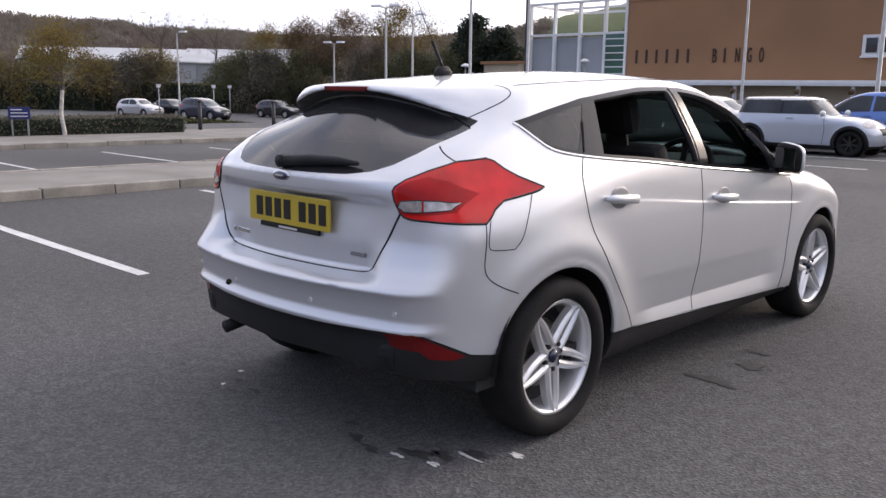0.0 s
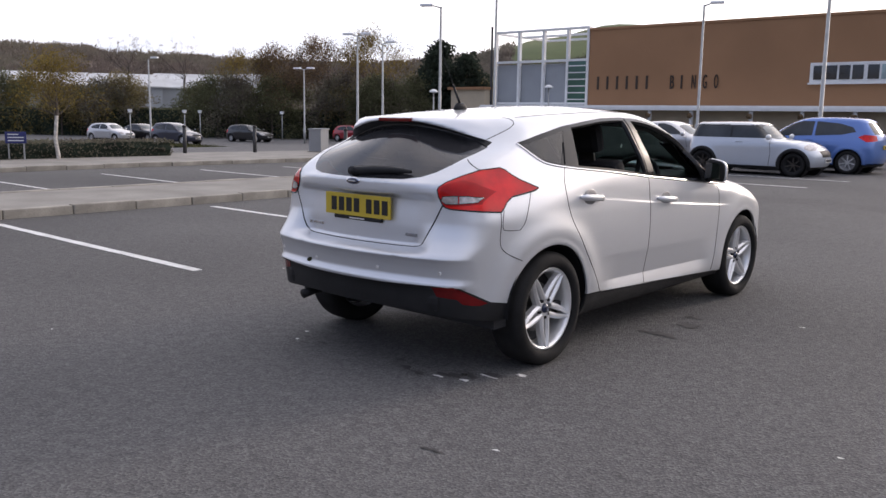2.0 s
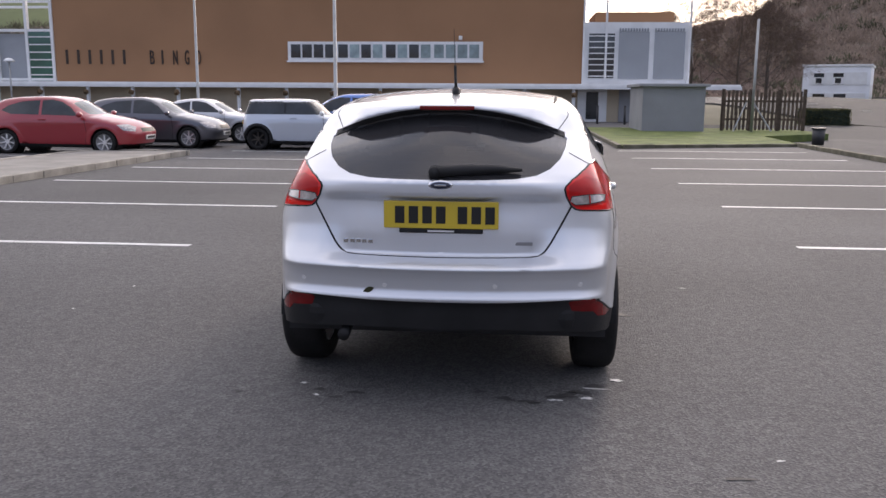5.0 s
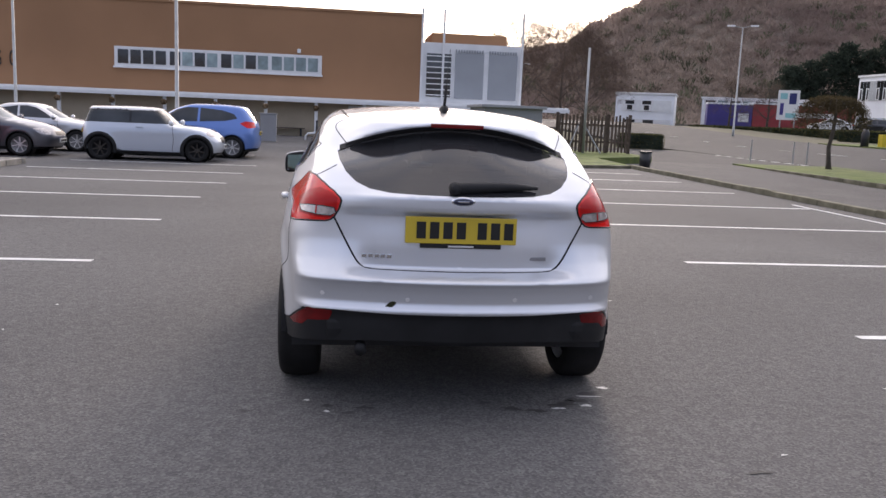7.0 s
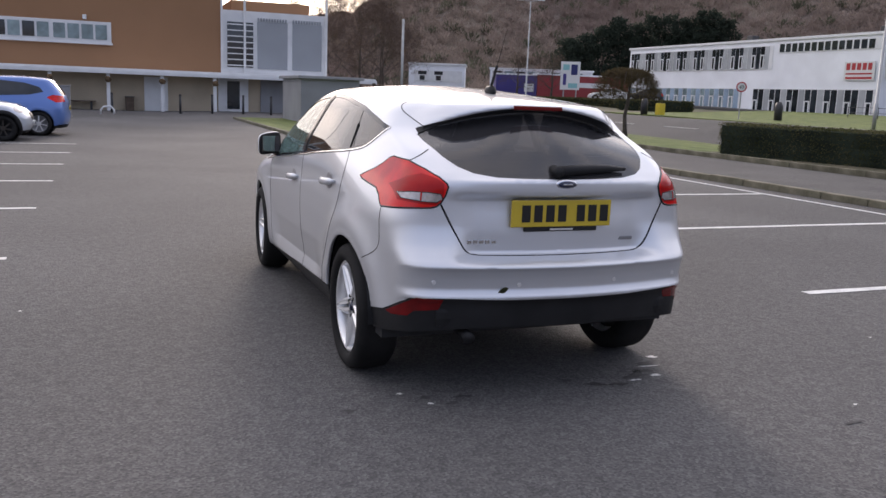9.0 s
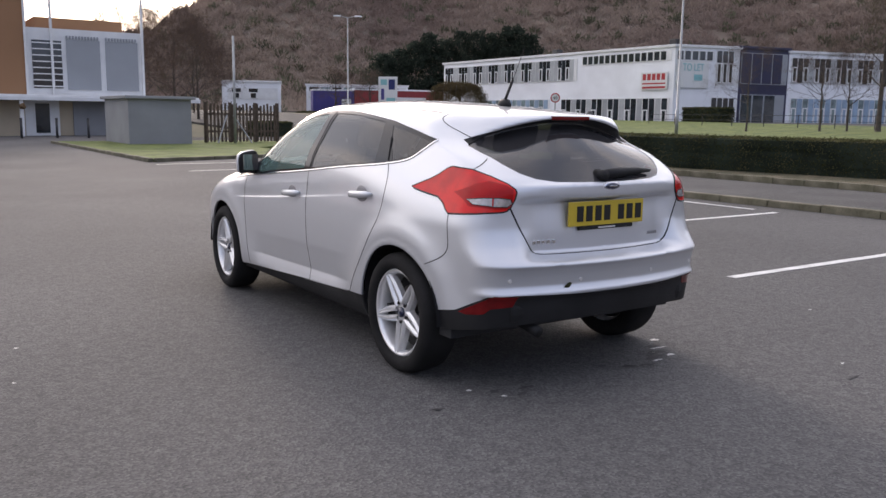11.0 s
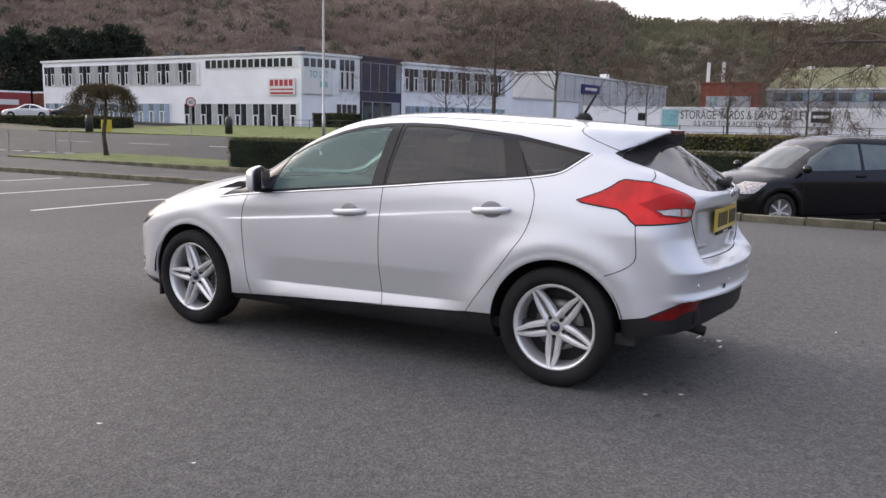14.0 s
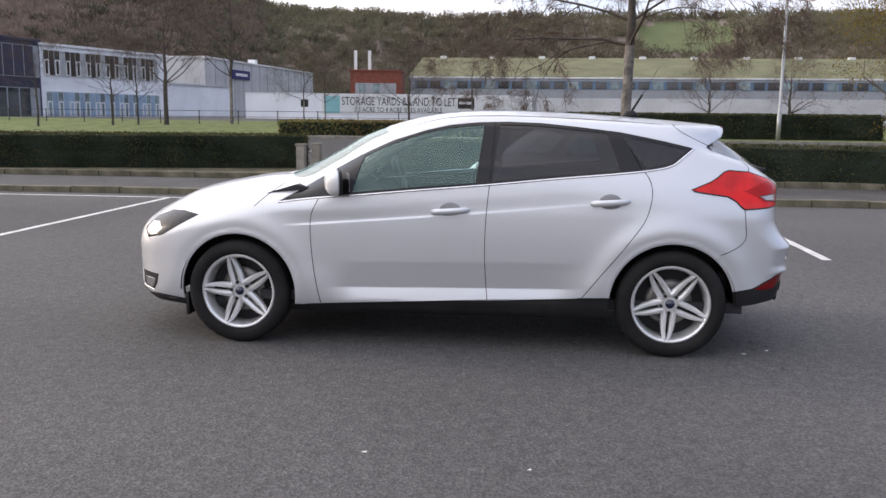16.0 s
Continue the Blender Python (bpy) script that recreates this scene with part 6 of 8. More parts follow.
# wheel housings, underbody
for sx in (1, -1):
    for sy in (1, -1):
        bm = bmesh.new()
        n = 26
        lo, hi = 0.0, math.pi
        q = [[bm.verts.new((sx * xx, sy * AXLE + (ARCH + 0.012) * math.cos(lo + (hi - lo) * i / n), 0.325 + (ARCH + 0.012) * math.sin(lo + (hi - lo) * i / n))) for i in range(n + 1)] for xx in (0.834, 0.52)]
        for i in range(n):
            bm.faces.new((q[0][i], q[0][i + 1], q[1][i + 1], q[1][i]))
        bm.faces.new(q[1])
        part("wheel_housing", bm, MC["black_plastic"], car)
part("underbody", box(-0.74, 0.74, -0.95, 1.70, 0.19, 0.27, 0.03), MC["black_plastic"], car)
part("mud_flap", box(-0.82, -0.66, 1.655, 1.675, 0.16, 0.30, 0.004), MC["black_plastic"], car)
part("mud_flap", box(0.66, 0.82, 1.655, 1.675, 0.16, 0.30, 0.004), MC["black_plastic"], car)

# cabin
panel("cabin_lining", np.concatenate([tris("door_front", "door_rear"), car_tri[(car_lab == "body") & (car_pts[car_tri].mean(axis=1)[:, 2] < 1.25)], tris("rear_bumper"), tris("sill")]), MC["trim_dark"], car, offset=-0.045)
roof_t = car_tri[(np.isin(car_lab, ["body", "roof_spoiler"])) & (car_pts[car_tri].mean(axis=1)[:, 2] >= 1.25)]
panel("headlining", roof_t, MC["headlining"], car, offset=-0.03)
part("cabin_floor", box(-0.78, 0.78, -1.75, 1.2, 0.27, 0.33), MC["trim_dark"], car)
part("parcel_shelf", box(-0.56, 0.56, -1.86, -1.25, 0.98, 1.00, 0.005), MC["trim_dark"], car)
dash = part("dashboard", prism([(1.20, 0.55), (1.18, 0.93), (0.98, 0.99), (0.78, 0.96), (0.66, 0.86), (0.70, 0.55)], "x", -0.74, 0.74), MC["trim_dark"], car)
bm = bmesh.new()
nn, rr = 32, 0.018
rings = []
for i in range(nn):
    a = 2 * math.pi * i / nn
    c = Vector((0.185 * math.cos(a), 0, 0.185 * math.sin(a)))
    rad = c.normalized()
    rings.append([bm.verts.new(c + rad * rr * math.cos(b) + Vector((0, rr * math.sin(b), 0))) for b in np.linspace(0, 2 * math.pi, 9)[:-1]])
for i in range(nn):
    q0, q1 = rings[i], rings[(i + 1) % nn]
    for k in range(8):
        bm.faces.new((q0[k], q0[(k + 1) % 8], q1[(k + 1) % 8], q1[k]))
add_box(bm, -0.06, 0.06, -0.01, 0.03, -0.06, 0.05, 0.01)
for a in (0, 180, 270):
    add_box(bm, 0.05, 0.18, -0.006, 0.006, -0.018, 0.018, 0.004, pose(0, 0, 0, 0, a, 0))
moved(bm, pose(0.36, 0.46, 0.93, -22))
part("steering_wheel", bm, MC["black_plastic"], car, "black steering wheel", smooth=True)


def seat(x, y, w, name, rest=1):
    st = part(name, box(x - w / 2, x + w / 2, y - 0.05, y + 0.46, 0.38, 0.58, 0.06), MC["fabric"], car)
    part("backrest", moved(box(-w / 2, w / 2, -0.07, 0.07, 0, 0.62, 0.055), pose(x, y - 0.05, 0.52, 20)), MC["fabric"], st)
    for k in range(rest):
        xx = x + (k - (rest - 1) / 2) * w / max(rest, 1)
        part("headrest", moved(box(-0.135, 0.135, -0.05, 0.05, 0.70, 0.90, 0.05), pose(xx, y - 0.05, 0.50, 20)), MC["fabric"], st)
        part("headrest_posts", moved(box(-0.06, 0.06, -0.008, 0.008, 0.60, 0.72), pose(xx, y - 0.05, 0.50, 20)), MC["steel"], st)


seat(0.36, 0.06, 0.50, "driver_seat")
seat(-0.36, 0.06, 0.50, "passenger_seat")
seat(0.0, -0.92, 1.22, "rear_bench", 3)

# ---- other vehicles, from the same kind of surface with fewer points ----
def on_front(xz):
    xz = np.array(xz, float)
    o = np.stack([xz[:, 0], np.full(len(xz), 0.9), xz[:, 1]], 1)
    return cast(o, np.tile([0, 1.0, 0], (len(xz), 1)), 1.6)


def front_poly(xz):
    return to_sv(on_front(dense(xz, 0.03)))


def vehicle_shape(d):
    top, rear, front = curve(d["top"]), curve(d["rear"]), curve(d["front"])
    W, belt, zr = d["half"], d["belt"], d["height"]
    low = curve([(0.1, W - 0.10), (0.2, W - 0.05), (0.32, W - 0.015), (0.55, W - 0.005), (belt - 0.12, W), (belt, W - 0.03), (belt + 0.4, W - 0.10)])

    def f(p):
        x, y, z = p[:, 0], p[:, 1], p[:, 2]
        w = low(z) - 0.10 * np.maximum(0, -y - 1.0) ** 2.4 - 0.11 * np.maximum(0, y - 1.0) ** 2.4
        for ya in (-d["axle"], d["axle"]):
            q = np.hypot(y - ya, z - d["wheel"])
            w = w + 0.014 * np.exp(-((q - d["wheel"] - 0.08) / 0.06) ** 2)
        up = W - 0.035 - d["tumble"] * (z - belt) - 0.06 * np.maximum(0, -y - 0.5) ** 2
        side = x + smax(-w, -up, 0.05)
        ahead = sstep(-0.2, 0.5, y)
        t = z - (top(y + 0.30 * x * x * ahead) - 0.09 * x * x)
        r = rear(z) + d["bow"] * x * x - y
        g = y - (front(z) - 0.22 * x * x - 0.2 * x ** 4)
        return smax(smax(smax(side, r, 0.14), g, 0.16), t, 0.09)
    return f


CAR_GLASS = mat("car_window_dark", (0.022, 0.026, 0.029), 0.06, var=0.4, scale=2, spec=0.6)
CAR_SCREEN = mat("car_windscreen", (0.07, 0.085, 0.085), 0.06, var=0.4, scale=2.5, spec=0.8)
PLATE_W = mat("white_plate", (0.6, 0.6, 0.58), 0.4)


def wheel_meshes(face=None, back=None):
    a = mesh_of("tyre", ring_section([(0.66, 0.10), (0.70, 0.30), (0.80, 0.34), (0.93, 0.31), (1.0, 0.22), (1.0, -0.2), (0.93, -0.30), (0.66, -0.3)], 36), MC["rubber"])
    b = mesh_of("rim", ring_section([(0.0, 0.02), (0.60, 0.02), (0.62, 0.20), (0.68, 0.28), (0.71, 0.27)], 36), back or MC["alloy_dark"])
    bm = bmesh.new()
    for i in range(7):
        t = 2 * math.pi * i / 7
        add_box(bm, 0.10, 0.20, -0.045, 0.045, 0.1, 0.66, 0.0, pose(0, 0, 0, math.degrees(t)))
    bmesh.ops.create_cone(bm, cap_ends=True, segments=16, radius1=0.17, radius2=0.15, depth=0.1, matrix=Matrix.Translation((0.17, 0, 0)) @ pose(0, 0, 0, 0, 90))
    c = mesh_of("spokes", bm, face or MC["alloy"])
    for me in (a, b):
        me.shade_smooth()
    return a, b, c


WHEEL_ME = wheel_meshes()
WHEEL_DARK = wheel_meshes(mat("bronze_wheel", (0.06, 0.052, 0.045), 0.4, metal=0.6), MC["black_plastic"])


def islands(tri):
    """Splits triangles into groups that hang together."""
    root = {}

    def find(a):
        while root.setdefault(a, a) != a:
            a = root[a]
        return a
    for t in tri.tolist():
        a, b, c = (find(k) for k in t)
        root[b] = a
        root[find(c)] = find(a)
    key = np.array([find(k) for k in tri[:, 0].tolist()])
    return [tri[key == k] for k in np.unique(key)]


def vehicle(name, label, d, paint, at, heading, roof=None, arch_trim=False, pane=None, bright=False, dark_wheels=False, dark_cabin=False):
    """heading: degrees from +y, counter-clockwise."""
    global S_MIN, S_MAX, car_sv, car_tri, car_lab, car_pts, car_nrm
    SHAPE[0] = vehicle_shape(d)
    pane = pane or CAR_GLASS
    R, ax, belt = d["wheel"] * 1.14, d["axle"], d["belt"]
    P, order = {}, []

    def put(key, poly):
        P[key] = poly
        order.append(key)

    for key, ya in (("arch_f", ax), ("arch_r", -ax)):
        put(key, to_sv(on_side(dense([(ya + R * math.cos(a), d["wheel"] + R * math.sin(a)) for a in np.linspace(0, 2 * math.pi, 30)[:-1]], 0.05))))
    for i, w in enumerate(d["windows"]):
        put("win%d" % i, to_sv(on_side(dense(w, 0.04))))
    put("rear_glass", to_sv(on_rear(dense(d["rear_glass"], 0.04))))
    put("screen", to_sv(on_top(dense(d["screen"], 0.04))))
    put("tail", mix_poly(d["tail"])[::2])
    put("head", to_sv(on_side(dense(d["head"], 0.04))))
    put("grille", front_poly(d["grille"]))
    put("lower", np.array([(S_MIN - 0.02, 0.1), (S_MIN - 0.02, 0.30), (-1.5, 0.27), (1.5, 0.25), (S_MAX + 0.02, 0.27), (S_MAX + 0.02, 0.1)]))
    step = 0.055
    car_sv, car_tri, car_lab = body_sheet(P, order, [], np.concatenate([np.arange(S_MIN, S_MAX, step), [S_MAX]]), np.concatenate([np.arange(V_MIN, V_MAX, step), [V_MAX]]), 0.018)
    car_pts = to_p(car_sv)
    car_pts[(car_sv[:, 0] < S_MIN + 1e-5) | (car_sv[:, 0] > S_MAX - 1e-5) | (car_sv[:, 1] > V_MAX - 1e-5), 0] = 0
    car_nrm = normals(car_pts)
    v = thing(name, label, "car", at=(at[0], at[1], at[2] + pz(at[0], at[1])) if at[0] > -20 else at, rz=heading)
    cz = car_pts[car_tri].mean(axis=1)[:, 2]
    b = car_lab == "body"
    if roof is not None:
        panel("roof", car_tri[b & (cz > d["height"] - 0.085)], roof, v, offset=0.012, rim=0.04, label="white roof")
        b &= cz <= d["height"] - 0.085
    if dark_cabin:
        cy = car_pts[car_tri].mean(axis=1)[:, 1]
        up = b & (cz > belt + 0.02) & (cy < 0.75)
        for piece in islands(car_tri[up]):
            for s in (1, -1):
                panel("pillar_trim", piece, MC["gloss_black"], v, (s,))
        b &= ~up
    panel("body", car_tri[b], paint, v, rim=0.03)
    panel("lower_trim", tris("lower"), MC["black_plastic"], v, offset=-0.005)
    for s in (1, -1):
        for i in range(len(d["windows"])):
            panel("side_window", tris("win%d" % i), pane, v, (s,), offset=-0.004)
        panel("tail_light", tris("tail"), MC["red_lens"], v, (s,), offset=0.003, rim=0.01)
        panel("head_light", tris("head"), MC["clear_lens"], v, (s,), offset=0.003, rim=0.01)
        ln = on_side(dense(d["shut"], 0.05, closed=False))
        ribbon("shut_line", ln, 0.012, gap, v, sides=(s,))
        z0 = belt - 0.07
        yh = d["handle"]
        xo = float(on_side([(yh, z0)])[0][0])
        part("handle", box(min(s * (xo - 0.01), s * (xo + 0.03)), max(s * (xo - 0.01), s * (xo + 0.03)), yh - 0.09, yh + 0.09, z0 - 0.018, z0 + 0.018, 0.006), paint, v)
        ym = d["mirror"]
        mm = bmesh.new()
        bmesh.ops.create_uvsphere(mm, u_segments=12, v_segments=8, radius=1.0, matrix=Matrix.Translation((s * (d["half"] + 0.07), ym, belt + 0.06)) @ Matrix.Diagonal((0.10, 0.07, 0.075, 1)))
        part("mirror", mm, roof if roof is not None else paint, v, smooth=True)
        if arch_trim:
            for ya in (ax, -ax):
                pts = on_side([(ya + (R + 0.03) * math.cos(a), d["wheel"] + (R + 0.03) * math.sin(a)) for a in np.linspace(-0.3, math.pi + 0.3, 26)])
                ribbon("arch_trim", pts, 0.10, MC["black_plastic"], v, proud=0.022, sides=(s,))
    panel("rear_window", tris("rear_glass"), pane, v, offset=-0.004)
    panel("windscreen", tris("screen"), CAR_SCREEN, v, offset=-0.004)
    gr = panel("grille", tris("grille"), MC["chrome"] if bright else MC["black_plastic"], v, offset=0.003)
    if bright:
        for s in (1, -1):
            for z0, z1, x0, x1 in ((0.60, 0.66, 0.10, 0.36), (0.37, 0.52, 0.34, 0.50)):
                yq = float(on_front([((x0 + x1) / 2, (z0 + z1) / 2)])[0][1])
                part("grille_slot", box(min(s * x0, s * x1), max(s * x0, s * x1), yq - 0.03, yq + 0.022, z0, z1, 0.01), MC["gloss_black"], v)
        for z0 in (0.34, 0.535):
            yq = float(on_front([(0.0, z0)])[0][1])
            part("bumper_strip", tube([(x, float(on_front([(abs(x), z0)])[0][1]) + 0.006, z0) for x in np.linspace(-0.5, 0.5, 11)], [0.014] * 11, 8), MC["chrome"], v, smooth=True)
    yf = float(on_front([(0.0, 0.42)])[0][1])
    yr = float(on_rear([(0.0, d.get("plate_z", 0.75))])[0][1])
    fp = part("number_plate", box(-0.26, 0.26, yf - 0.01, yf + 0.02, 0.37, 0.48, 0.004), PLATE_W, v)
    part("character_bar", box(-0.21, 0.21, yf + 0.02, yf + 0.024, 0.395, 0.455), MC["plate_ink"], fp)
    rp = part("number_plate", box(-0.26, 0.26, yr - 0.02, yr + 0.01, d.get("plate_z", 0.75) - 0.055, d.get("plate_z", 0.75) + 0.055, 0.004), MC["plate"], v)
    part("character_bar", box(-0.21, 0.21, yr - 0.024, yr - 0.02, d.get("plate_z", 0.75) - 0.03, d.get("plate_z", 0.75) + 0.03), MC["plate_ink"], rp)
    for sx in (1, -1):
        for sy in (1, -1):
            w = new("wheel")
            w.parent = v
            k = d["wheel"]
            w.matrix_basis = pose(sx * (d["half"] - 0.115), sy * ax, k, 0, 0, 0 if sx > 0 else 180) @ Matrix.Diagonal((k, k, k, 1))
            for nm, me in zip(("tyre", "rim", "spokes"), WHEEL_DARK if dark_wheels else WHEEL_ME):
                o = new(nm, me)
                o.parent = w
            part("wheel_housing", ring_section([(R * 1.02, 0), (R * 1.02, -0.3), (0.05, -0.3)], 24) if sx > 0 else ring_section([(R * 1.02, 0), (R * 1.02, 0.3), (0.05, 0.3)], 24), MC["black_plastic"], v).matrix_basis = pose(sx * (d["half"] - 0.03), sy * ax, d["wheel"])
    part("underbody", box(-d["half"] + 0.12, d["half"] - 0.12, -ax - 0.3, ax + 0.3, 0.17, 0.26), MC["black_plastic"], v)
    return v


HATCH = dict(half=0.85, height=1.44, belt=0.93, axle=1.27, wheel=0.305, tumble=0.52, bow=0.30, handle=-0.30, mirror=0.72,
    top=[(-2.2, 1.2), (-1.75, 1.30), (-1.45, 1.36), (-1.0, 1.42), (-0.3, 1.44), (0.05, 1.41), (0.3, 1.34), (0.9, 1.03), (1.05, 0.98), (1.3, 0.94), (1.75, 0.83), (2.0, 0.72), (2.3, 0.5)],
    rear=[(0.1, -1.75), (0.25, -1.95), (0.5, -2.05), (0.62, -2.04), (0.9, -1.98), (0.98, -1.94), (1.3, -1.66), (1.5, -1.5)], front=[(0.1, 1.85), (0.25, 2.05), (0.5, 2.12), (0.65, 2.08), (0.8, 1.92), (1.2, 1.3)],
    windows=[[(0.62, 0.955), (0.15, 0.965), (-0.33, 0.975), (-0.36, 1.33), (-0.1, 1.35), (0.15, 1.30), (0.40, 1.16)], [(-0.40, 0.975), (-1.15, 0.99), (-1.42, 1.08), (-1.25, 1.20), (-0.9, 1.30), (-0.42, 1.335)]],
    rear_glass=[(0, 1.0), (0.5, 1.0), (0.56, 1.06), (0.48, 1.27), (0, 1.29)], screen=[(0, 1.0), (0.45, 0.92), (0.57, 0.82), (0.50, 0.38), (0.3, 0.36), (0, 0.36)],
    tail=[("r", 0.62, 0.72), ("r", 0.60, 0.95), ("s", -1.75, 0.97), ("s", -1.62, 0.90), ("s", -1.75, 0.72)], head=[(2.0, 0.58), (1.78, 0.60), (1.60, 0.74), (1.80, 0.75), (1.96, 0.68)],
    grille=[(0, 0.56), (0.38, 0.56), (0.36, 0.66), (0, 0.66)], shut=[(0.80, 0.28), (0.84, 0.6), (0.78, 0.92)])
MPV = dict(HATCH, half=0.90, height=1.62, belt=1.00, axle=1.35, wheel=0.325, tumble=0.40, handle=-0.25, mirror=0.95,
    top=[(-2.4, 1.4), (-2.0, 1.52), (-1.5, 1.58), (-0.8, 1.62), (-0.2, 1.62), (0.2, 1.56), (0.55, 1.43), (1.25, 1.06), (1.4, 1.0), (1.7, 0.94), (2.0, 0.83), (2.2, 0.70), (2.4, 0.5)],
    rear=[(0.1, -1.95), (0.25, -2.12), (0.5, -2.22), (0.9, -2.20), (1.05, -2.17), (1.5, -1.95), (1.62, -1.85)], front=[(0.1, 1.95), (0.25, 2.15), (0.5, 2.22), (0.7, 2.16), (0.85, 2.0), (1.3, 1.4)],
    windows=[[(0.92, 1.02), (0.3, 1.03), (-0.28, 1.04), (-0.30, 1.48), (0.05, 1.49), (0.35, 1.43), (0.70, 1.24)], [(-0.35, 1.04), (-1.12, 1.06), (-1.15, 1.46), (-0.36, 1.49)], [(-1.20, 1.06), (-1.85, 1.08), (-1.78, 1.36), (-1.22, 1.45)]],
    rear_glass=[(0, 1.10), (0.58, 1.10), (0.60, 1.2), (0.54, 1.46), (0, 1.48)], screen=[(0, 1.28), (0.45, 1.2), (0.60, 1.08), (0.52, 0.55), (0.3, 0.53), (0, 0.52)],
    tail=[("r", 0.70, 0.80), ("r", 0.68, 1.15), ("s", -1.98, 1.15), ("s", -1.93, 0.95), ("s", -2.0, 0.80)], head=[(2.1, 0.62), (1.85, 0.64), (1.62, 0.82), (1.85, 0.83), (2.05, 0.74)],
    grille=[(0, 0.58), (0.42, 0.58), (0.40, 0.72), (0, 0.72)], shut=[(0.92, 0.28), (0.96, 0.6), (0.90, 0.98)])
CROSS = dict(MPV, half=0.885, height=1.58, axle=1.31, wheel=0.325,
    top=[(-2.3, 1.35), (-1.85, 1.48), (-1.4, 1.55), (-0.8, 1.58), (-0.2, 1.57), (0.2, 1.49), (0.5, 1.38), (1.1, 1.04), (1.3, 0.98), (1.6, 0.92), (1.9, 0.80), (2.1, 0.66), (2.3, 0.5)],
    rear=[(0.1, -1.85), (0.25, -2.0), (0.5, -2.08), (0.9, -2.04), (1.05, -2.0), (1.45, -1.72), (1.6, -1.6)], front=[(0.1, 1.85), (0.25, 2.05), (0.5, 2.12), (0.7, 2.05), (0.85, 1.88), (1.3, 1.3)],
    windows=[[(0.78, 1.02), (0.2, 1.03), (-0.30, 1.05), (-0.32, 1.45), (0.0, 1.46), (0.3, 1.38), (0.55, 1.22)], [(-0.37, 1.05), (-1.10, 1.09), (-1.45, 1.17), (-1.35, 1.30), (-1.0, 1.40), (-0.38, 1.455)]],
    rear_glass=[(0, 1.10), (0.54, 1.10), (0.56, 1.18), (0.50, 1.42), (0, 1.44)], screen=[(0, 1.14), (0.45, 1.06), (0.58, 0.96), (0.52, 0.46), (0.3, 0.44), (0, 0.43)],
    tail=[("r", 0.50, 0.93), ("r", 0.50, 1.07), ("s", -1.68, 1.10), ("s", -1.52, 1.03), ("s", -1.75, 0.90)], head=[(1.98, 0.62), (1.75, 0.66), (1.55, 0.82), (1.75, 0.83), (1.95, 0.74)])
SMALL = dict(HATCH, half=0.84, height=1.41, belt=0.955, axle=1.234, wheel=0.31, tumble=0.36, bow=0.30, handle=-0.22, mirror=0.60,
    top=[(-2.0, 1.35), (-1.55, 1.385), (-1.1, 1.40), (-0.4, 1.41), (0.0, 1.40), (0.22, 1.365), (0.34, 1.30), (0.74, 0.99), (0.84, 0.965), (1.2, 0.935), (1.5, 0.885), (1.68, 0.80), (1.80, 0.70), (2.0, 0.5)],
    rear=[(0.1, -1.60), (0.25, -1.74), (0.5, -1.82), (0.80, -1.80), (0.95, -1.76), (1.30, -1.62), (1.45, -1.56)], front=[(0.1, 1.62), (0.25, 1.80), (0.42, 1.87), (0.6, 1.86), (0.74, 1.80), (0.86, 1.66), (1.2, 1.2)],
    windows=[[(0.60, 0.985), (0.05, 0.985), (-0.44, 0.985), (-0.44, 1.315), (-0.03, 1.32), (0.20, 1.29), (0.36, 1.19)], [(-0.49, 0.985), (-1.56, 0.985), (-1.48, 1.30), (-0.49, 1.315)]],
    rear_glass=[(0, 1.0), (0.50, 1.0), (0.55, 1.08), (0.50, 1.30), (0, 1.32)], screen=[(0, 0.80), (0.42, 0.74), (0.56, 0.64), (0.55, 0.30), (0.3, 0.27), (0, 0.26)],
    tail=[("r", 0.62, 0.70), ("r", 0.62, 0.92), ("s", -1.68, 0.90), ("s", -1.66, 0.72), ("s", -1.69, 0.70)], head=[(1.70, 0.70), (1.60, 0.68), (1.50, 0.73), (1.46, 0.80), (1.50, 0.87), (1.58, 0.88), (1.67, 0.80)],
    grille=[(0, 0.52), (0.36, 0.52), (0.40, 0.68), (0, 0.70)], shut=[(0.60, 0.28), (0.64, 0.6), (0.60, 0.95)])
SALOON = dict(HATCH, half=0.86, height=1.40, belt=0.93, axle=1.33, wheel=0.31,
    top=[(-2.3, 0.94), (-1.9, 1.0), (-1.55, 1.04), (-1.0, 1.28), (-0.7, 1.37), (-0.2, 1.40), (0.1, 1.37), (0.35, 1.29), (0.95, 0.99), (1.1, 0.95), (1.4, 0.92), (1.9, 0.82), (2.1, 0.72), (2.4, 0.5)],
    rear=[(0.1, -1.95), (0.25, -2.15), (0.5, -2.24), (0.9, -2.2), (1.0, -2.15), (1.4, -1.6)], front=[(0.1, 1.95), (0.25, 2.15), (0.5, 2.22), (0.65, 2.18), (0.8, 2.02), (1.2, 1.4)],
    windows=[[(0.66, 0.955), (0.15, 0.965), (-0.28, 0.975), (-0.31, 1.30), (-0.1, 1.31), (0.15, 1.26), (0.42, 1.12)], [(-0.34, 0.975), (-1.0, 0.985), (-1.22, 1.02), (-0.85, 1.22), (-0.36, 1.30)]],
    rear_glass=[(0, 0.985), (0.4, 0.985), (0.42, 0.99), (0.4, 1.0), (0, 1.0)],
    tail=[("r", 0.62, 0.70), ("r", 0.60, 0.88), ("s", -2.0, 0.88), ("s", -1.9, 0.82), ("s", -1.95, 0.70)], head=[(2.08, 0.60), (1.85, 0.60), (1.75, 0.72), (1.9, 0.74), (2.05, 0.70)])

